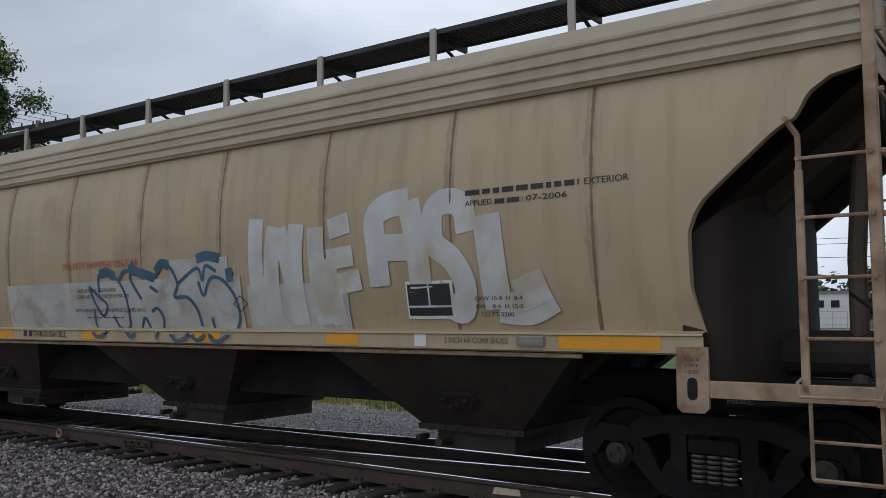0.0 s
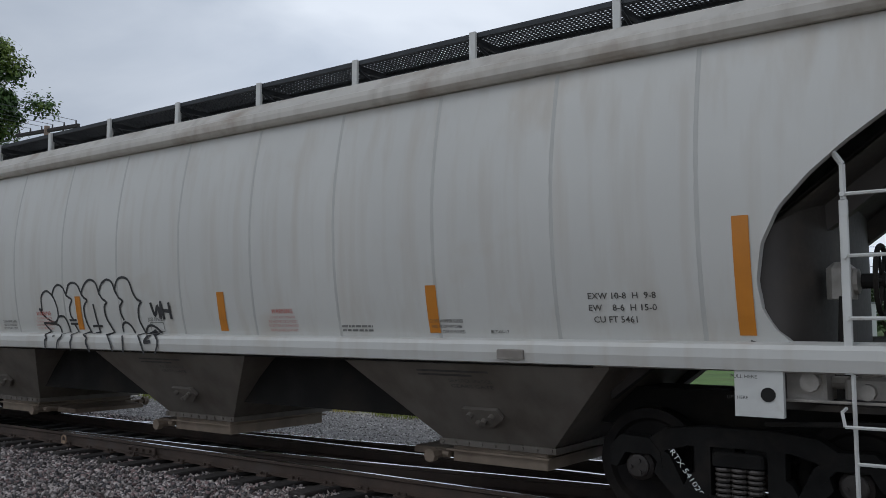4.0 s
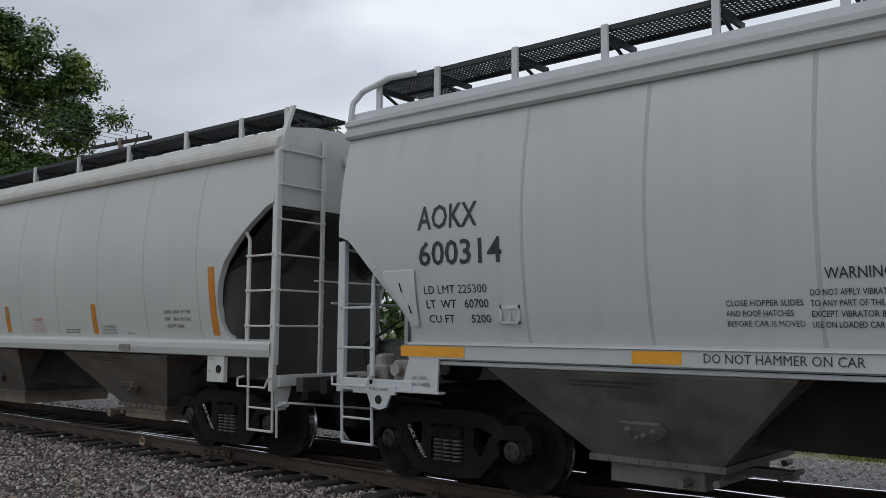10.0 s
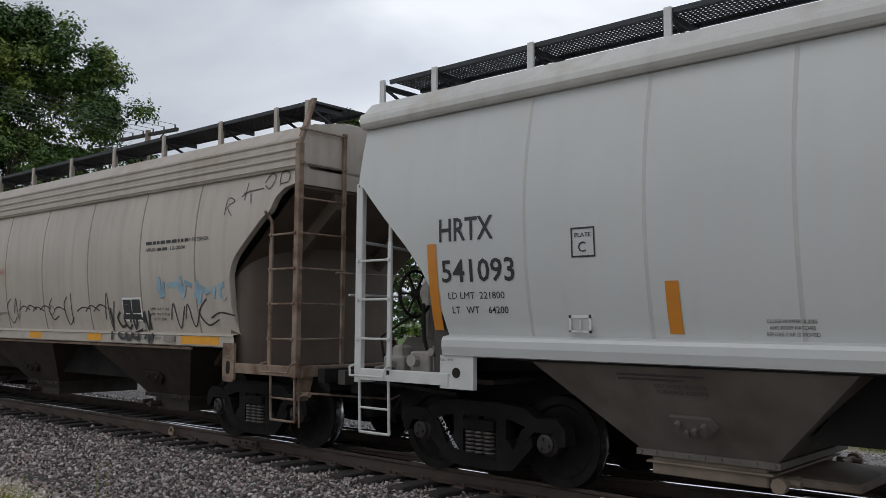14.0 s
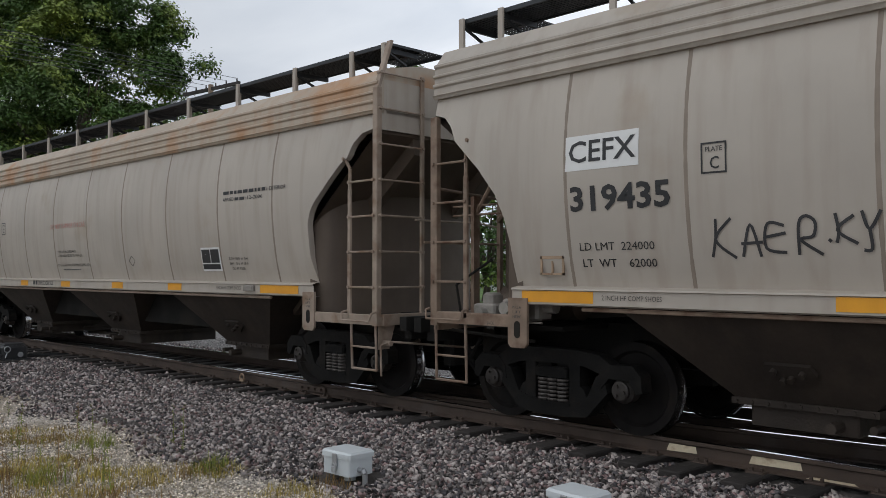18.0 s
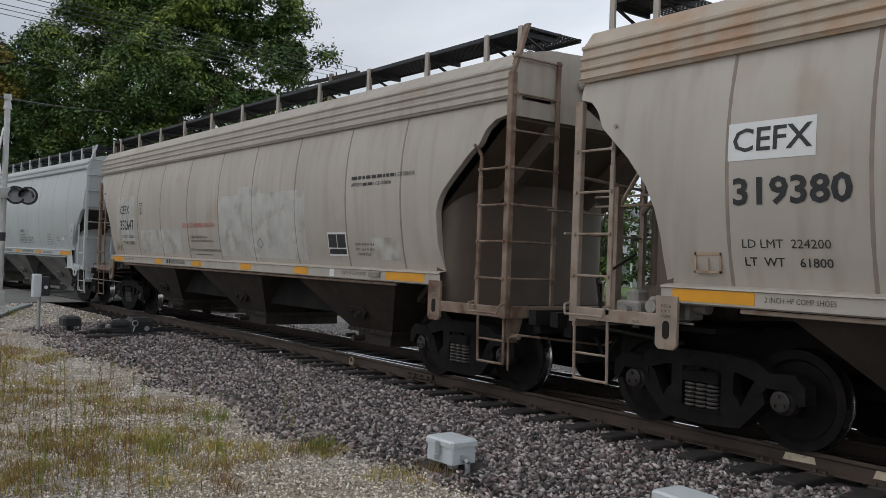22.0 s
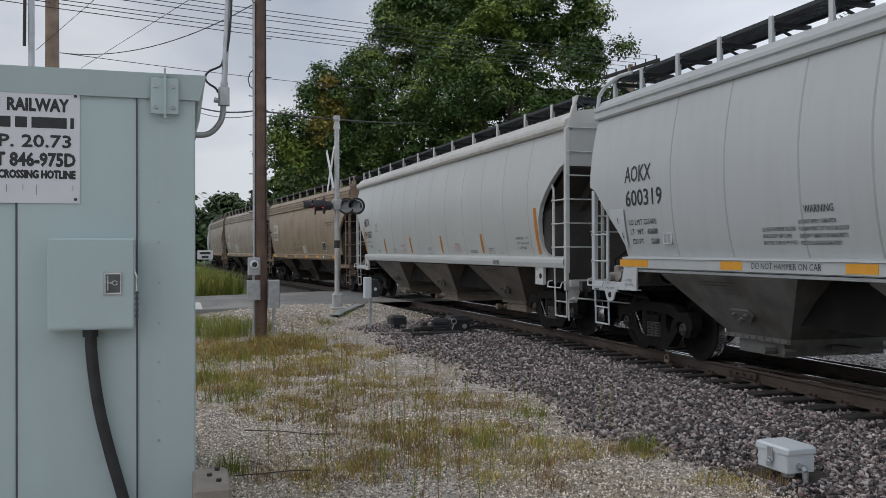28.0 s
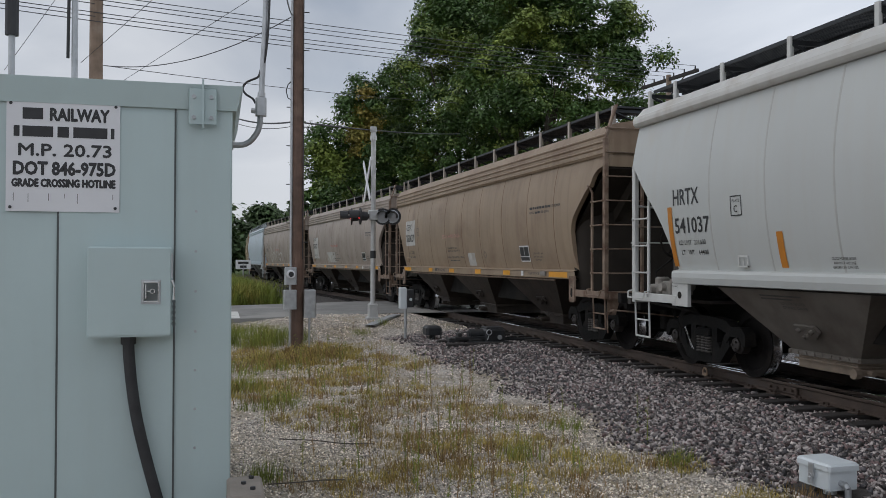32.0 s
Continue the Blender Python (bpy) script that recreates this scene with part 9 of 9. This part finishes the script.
def markings():
    c = CARS[1][0]
    SILL_UP["T"] = LIFT
    stripe(c, "T", -3.72, 1.5, 1.55, 2.17, "patch", "paint_patch", off=0.003)
    stripe(c, "T", 0.2, 1.3, 2.17, 2.4, "patch", "paint_patch", off=0.003)
    stripe(c, "T", 1.6, 3.15, 1.53, 2.05, "patch", "paint_patch", off=0.003)
    stripe(c, "T", -8.05, -7.27, 3.02, 3.5, "patch", "paint_patch", off=0.003)
    stripe(c, "T", -7.75, -7.27, 2.78, 3.02, "patch", "paint_patch", off=0.003)
    stripe(c, "T", -7.5, -7.27, 2.5, 2.78, "patch", "paint_patch", off=0.003)
    stripe(c, "T", -6.75, -5.75, 1.53, 1.76, "patch", "paint_patch", off=0.003)
    mark_tan(c, "352618", built="07-2006", note="faded", patch=(-6.65, -5.23, 2.2, 3.12), lx=0.17, hx=0.12)
    sprayed(c, "T", [[-1.3, 2.27, -1.13, 2.29, -0.96, 2.23], [-0.07, 2.26, 0.05, 2.36, 0.2, 2.33], [0.74, 2.39, 0.93, 2.42, 1.16, 2.38], [-0.64, 2.33, -0.51, 2.29, -0.11, 2.19], [1.31, 2.26, 1.33, 2.1]], 0, 0, 1, 1, 0.12, "spray_blue", "graffiti", "dark blue sprayed haze")
    sprayed(c, "T", [[-1.56, 2.11, -1.45, 1.88, -1.3, 1.71, -1.18, 1.85, -1.33, 1.96, -1.56, 2.11], [-1.33, 2.02, -1.32, 2.24, -1.15, 2.29, -0.89, 2.18, -0.74, 1.95, -0.72, 1.68, -0.77, 1.55, -0.96, 1.55, -1.07, 1.71], [-1.49, 1.8, -1.51, 1.6, -1.41, 1.46, -1.26, 1.44, -1.12, 1.53], [-0.87, 2.16, -0.76, 2.29, -0.57, 2.27, -0.62, 2.2, -0.41, 1.92], [-0.58, 2.41, -0.46, 2.27, -0.11, 2.19, -0.03, 2.31, 0.09, 2.38, 0.26, 2.27, 0.35, 2.09, 0.27, 1.94, 0.52, 1.93, 0.68, 1.78, 0.72, 1.58], [-0.21, 2.08, -0.06, 2.01]], 0, 0, 1, 1, 0.045, "spray_blue", "graffiti", "dark blue sprayed outline letters")
    sprayed(c, "T", [[-0.23, 1.76, -0.1, 1.8, -0.01, 1.68, -0.05, 1.53, -0.06, 1.41], [0.37, 2.11, 0.74, 2.28, 0.83, 2.13, 0.9, 2.3, 1.09, 2.23], [0.75, 2.12, 0.83, 1.95, 0.98, 2.15, 1.2, 2.12, 1.39, 1.92, 1.43, 1.68, 1.29, 1.49, 1.11, 1.4, 0.97, 1.46, 0.93, 1.68], [0.16, 1.55, 0.33, 1.4, 0.49, 1.43, 0.59, 1.49, 0.73, 1.41, 0.88, 1.48], [-0.7, 1.51, -0.57, 1.44, -0.4, 1.68, -0.31, 1.55]], 0, 0, 1, 1, 0.045, "spray_blue", "graffiti", "dark blue sprayed outline letters")
    sprayed(c, "T", [[1.81, 2.8, 1.78, 2.19, 1.83, 1.6], [2.11, 2.69, 2.03, 2.21, 2.04, 1.6], [2.17, 2.66, 2.32, 2.2, 2.4, 1.6], [2.45, 2.7, 2.4, 2.19, 2.44, 1.6], [2.74, 2.65, 2.74, 2.18, 2.79, 1.6]], 0, 0, 1, 1, 0.24, "spray_white", "graffiti", "broad white sprayed letter")
    sprayed(c, "T", [[2.93, 2.61, 3.22, 2.67], [2.89, 2.31, 2.97, 1.85, 3.01, 1.6], [2.89, 2.29, 3.26, 2.32], [2.97, 2.02, 3.35, 2.07]], 0, 0, 1, 1, 0.22, "spray_white", "graffiti", "broad white sprayed letter")
    sprayed(c, "T", [[3.61, 1.99, 3.59, 2.36, 3.57, 2.68, 3.74, 2.8, 4.01, 2.83], [4.01, 2.83, 4.1, 2.41, 4.13, 1.96], [3.64, 2.38, 4.1, 2.37]], 0, 0, 1, 1, 0.27, "spray_white", "graffiti", "broad white sprayed letter")
    sprayed(c, "T", [[4.71, 2.48, 4.66, 2.72, 4.48, 2.79, 4.32, 2.7, 4.32, 2.4, 4.53, 2.22, 4.65, 1.99, 4.62, 1.75, 4.47, 1.78, 4.29, 1.95]], 0, 0, 1, 1, 0.25, "spray_white", "graffiti", "broad white sprayed letter")
    sprayed(c, "T", [[4.93, 2.63, 4.97, 2.17, 5.01, 1.75], [5.01, 1.77, 5.32, 1.75, 5.58, 1.86], [5.21, 1.86, 5.53, 1.97]], 0, 0, 1, 1, 0.3, "spray_white", "graffiti", "broad white sprayed letter")
    SILL_UP.clear()
    c = CARS[2][0]
    mark_white(c, "541020", "221700", "64300", -0.16, 0.17, 0.0, (-4.715, -1.735, 1.29, 4.41))
    sprayed(c, "H", [[-2.96, 1.87, -3.03, 1.89, -2.9, 1.78, -2.68, 1.7, -2.56, 1.78, -2.56, 1.93, -2.64, 2.07, -2.79, 2.15, -2.92, 2.1, -2.96, 2.0, -2.96, 1.87], [-2.66, 2.07, -2.59, 2.18, -2.48, 2.23, -2.36, 2.19, -2.29, 2.08], [-2.29, 2.08, -2.21, 2.22, -2.09, 2.25, -1.98, 2.21, -1.91, 2.1], [-1.91, 2.1, -1.8, 2.23, -1.67, 2.28, -1.54, 2.23, -1.48, 2.1], [-1.48, 2.1, -1.4, 2.22, -1.27, 2.27, -1.16, 2.23, -1.11, 2.13], [-1.11, 2.13, -1.03, 2.26, -0.9, 2.29, -0.78, 2.24, -0.7, 2.08, -0.63, 2.0, -0.54, 1.97]], 0.18, 0, 1, 1, 0.032, "spray_black", "graffiti", "black sprayed outline letters")
    sprayed(c, "H", [[-2.29, 2.08, -2.23, 2.05, -2.16, 2.01, -2.23, 1.91, -2.23, 1.8, -2.18, 1.74], [-2.28, 1.73, -2.1, 1.73], [-2.26, 1.68, -2.08, 1.68], [-2.16, 1.67, -2.07, 1.5, -2.1, 1.43, -2.07, 1.31], [-1.91, 2.1, -1.85, 2.04, -1.78, 2.0, -1.87, 1.91, -1.87, 1.74, -1.78, 1.55, -1.7, 1.49, -1.72, 1.43, -1.61, 1.3], [-1.64, 1.95, -1.61, 1.77, -1.57, 1.55], [-1.72, 1.65, -1.49, 1.65], [-1.48, 2.1, -1.41, 2.02, -1.32, 1.97, -1.38, 1.91, -1.37, 1.77, -1.27, 1.61, -1.17, 1.47, -1.08, 1.32], [-1.11, 2.13, -1.03, 2.03, -0.95, 1.98, -1.02, 1.91, -1.02, 1.82, -0.97, 1.73]], 0.18, 0, 1, 1, 0.032, "spray_black", "graffiti", "black sprayed outline letters")
    sprayed(c, "H", [[-1.04, 1.57, -1.03, 1.66, -0.95, 1.7, -0.85, 1.66, -0.78, 1.56], [-0.88, 1.53, -0.87, 1.45, -0.84, 1.3], [-0.54, 1.97, -0.62, 1.89, -0.64, 1.74, -0.57, 1.59, -0.49, 1.46, -0.39, 1.29], [-0.54, 1.56, -0.49, 1.64, -0.39, 1.66, -0.27, 1.61, -0.13, 1.47, -0.17, 1.3], [-2.96, 1.69, -2.58, 1.66, -2.54, 1.49], [-2.96, 1.69, -2.72, 1.49, -2.76, 1.44, -2.72, 1.32], [-2.54, 1.78, -2.4, 1.78, -2.32, 1.66, -2.32, 1.51, -2.42, 1.44, -2.43, 1.32]], 0.18, 0, 1, 1, 0.032, "spray_black", "graffiti", "black sprayed outline letters")
    sprayed(c, "H", [[-0.36, 1.95, -0.29, 1.79, -0.22, 1.91, -0.18, 1.75, -0.15, 1.97], [-0.15, 1.97, -0.11, 1.74], [-0.11, 1.85, 0.02, 1.84], [0.01, 1.95, 0.04, 1.74], [-0.39, 1.56, -0.34, 1.59, -0.32, 1.54, -0.4, 1.45, -0.27, 1.46]], 0.18, 0, 1, 1, 0.045, "spray_black", "graffiti", "black sprayed tag")
    mark_grey(CARS[3][0], "600314", "225300", "60700")
    mark_white(CARS[4][0], "541093", "221800", "64200", 0.01, 0.12)
    c = CARS[5][0]
    mark_tan(c, "319435", white=False, boxed_mark=True, limit="224000", light="62000", lx=0.17, bold=0.026, nz=-0.09, wz=-0.07, hx=0.12, hz=0.18)
    scribble(c, "T", -0.35, 1.6, 4.0, 0.5, 14, 0.022, 3)
    sprayed(c, "T", [[-5.0, 2.11, -5.01, 1.95, -5.05, 1.78], [-4.86, 2.11, -5.01, 1.93, -4.83, 1.77], [-4.77, 1.78, -4.69, 2.05, -4.61, 1.78], [-4.78, 1.89, -4.59, 1.9], [-4.4, 2.03, -4.54, 2.05, -4.56, 1.85, -4.39, 1.81], [-4.56, 1.94, -4.39, 1.97], [-4.29, 1.79, -4.28, 2.04, -4.22, 2.1, -4.15, 2.05, -4.17, 1.94, -4.27, 1.91, -4.1, 1.79], [-4.05, 1.91, -4.03, 1.89], [-3.99, 2.11, -3.97, 1.97, -3.99, 1.88], [-3.85, 2.09, -3.98, 1.98, -3.83, 1.87], [-3.79, 2.12, -3.74, 1.98, -3.65, 2.12], [-3.74, 1.99, -3.73, 1.83, -3.79, 1.82]], 0, 0, 1, 1, 0.026, "spray_black", "graffiti", "thin black sprayed tag")
    scribble(c, "T", -3.0, 1.57, 1.6, 0.3, 6, 0.022, 6)
    scribble(c, "T", 3.55, 1.53, 1.35, 0.3, 7, 0.05, 8, label="thick black sprayed tag")
    scribble(c, "T", 3.7, 1.36, 1.2, 0.16, 6, 0.05, 9, label="thick black sprayed tag")
    scribble(c, "T", 5.3, 1.55, 1.5, 0.4, 4, 0.024, 10)
    sprayed(c, "T", [[0.02, 0.1, 0.05, 0.5, 0.17, 0.42, 0.06, 0.3, 0.15, 0.05], [0.35, 0.83, 0.34, 0.6, 0.33, 0.4], [0.27, 0.5, 0.40, 0.62], [0.42, 0.55, 0.45, 0.3], [0.3, 0.57, 0.45, 0.61, 0.62, 0.63], [0.62, 0.75, 0.7, 0.95, 0.78, 0.85, 0.72, 0.6, 0.63, 0.7], [0.87, 0.62, 0.86, 0.92, 0.97, 0.93, 0.99, 0.72, 0.87, 0.68]], 6.66, 3.08, 1.36, 0.58, 0.016, "spray_black", "graffiti", "thin black sprayed tag")
    scribble(c, "T", 5.0, 2.05, 0.9, 0.26, 6, 0.07, 13, "spray_sky", "faded light blue sprayed tag")
    scribble(c, "T", 6.0, 1.95, 0.75, 0.28, 5, 0.07, 14, "spray_sky", "faded light blue sprayed tag")
    mark_tan(CARS[6][0], "319380", white=False, boxed_mark=True, red="pinkish", limit="224200", light="61800", lx=0.18, bold=0.026, nz=-0.09, wz=-0.07, hx=0.12, hz=0.18)
    c = CARS[7][0]
    stripe(c, "T", -0.35, 3.2, 1.58, 2.75, "patch", "paint_patch", off=0.003)
    stripe(c, "T", 0.6, 1.5, 2.75, 2.9, "patch", "paint_patch", off=0.003)
    stripe(c, "T", 5.2, 5.95, 1.62, 1.95, "patch", "paint_patch", off=0.003)
    stripe(c, "T", -5.05, -2.45, 1.6, 2.12, "patch", "paint_patch", off=0.003)
    mark_tan(c, "352647", patch=(-6.8, -5.5, 1.86, 2.97), lx=0.17, mz=-0.19, nz=-0.2, hz=-0.2, iz=-0.1)
    mark_grey(CARS[8][0], "600319", "225400", "60600")
    mark_white(CARS[9][0], "541037", "221600", "64400", bd=-0.1)
    c = CARS[10][0]
    mark_tan(c, "352627", patch=(-6.82, -5.6, 2.2, 3.05), red="pinkish")
    stripe(c, "T", 0.0, 0.6, 1.55, 1.9, "patch", "paint_patch", off=0.003)
    c = CARS[11][0]
    stripe(c, "T", -6.6, -5.4, 1.8, 2.9, "patch", "paint_patch", off=0.003)
    stripe(c, "T", -3.2, -1.4, 1.6, 2.1, "patch", "paint_patch", off=0.003)
    mark_tan(c, "352633")
    scribble(CARS[12][0], "T", -5.0, 1.6, 6.0, 1.0, 8, 0.08, 21, "spray_white", "broad white sprayed tag")
    mark_tan(CARS[12][0], "319402")
    mark_tan(CARS[14][0], "352655")


markings()

def smooth_travel(t):
    """Metres gone at t seconds, eased through the timetable."""
    ts = [a for a, _ in TRAVEL]
    i = max(0, min(len(ts) - 2, sum(1 for a in ts if a <= t) - 1))
    v = [(TRAVEL[j + 1][1] - TRAVEL[j][1]) / (TRAVEL[j + 1][0] - TRAVEL[j][0]) for j in range(len(ts) - 1)]
    def slope(j):
        return v[0] if j == 0 else v[-1] if j == len(ts) - 1 else (v[j - 1] + v[j]) / 2
    h = ts[i + 1] - ts[i]
    u = (t - ts[i]) / h
    p0, p1 = TRAVEL[i][1], TRAVEL[i + 1][1]
    return p0 * (2 * u ** 3 - 3 * u ** 2 + 1) + slope(i) * h * (u ** 3 - 2 * u ** 2 + u) + p1 * (3 * u ** 2 - 2 * u ** 3) + slope(i + 1) * h * (u ** 3 - u ** 2)


def car_pose(mid, tc):
    (xa, ya), (xb, yb) = along(mid - tc), along(mid + tc)
    return pose((xa + xb) / 2, (ya + yb) / 2, 0, 0, 0, math.degrees(math.atan2(yb - ya, xb - xa)))


def motions():
    walk(suv, [(t, pose(-45.5 + 2.87 * (15 - t), 108.5, -0.41, 0, 0, 180)) for t in range(0, 33, 4)])
    turn = [(t / 10, smooth_travel(t / 10) / 0.457) for t in range(321)]
    for c, mid, k in CARS:
        walk(c, [(t / 2, car_pose(mid + smooth_travel(t / 2), KIND[k]["tc"])) for t in range(65)])
        for ob in c.children:
            if ob.name.startswith("wheelset"):
                walk(ob, [(t, pose(ob["axle"], 0, 0.457, 0, math.degrees(a), 0)) for t, a in turn])


motions()
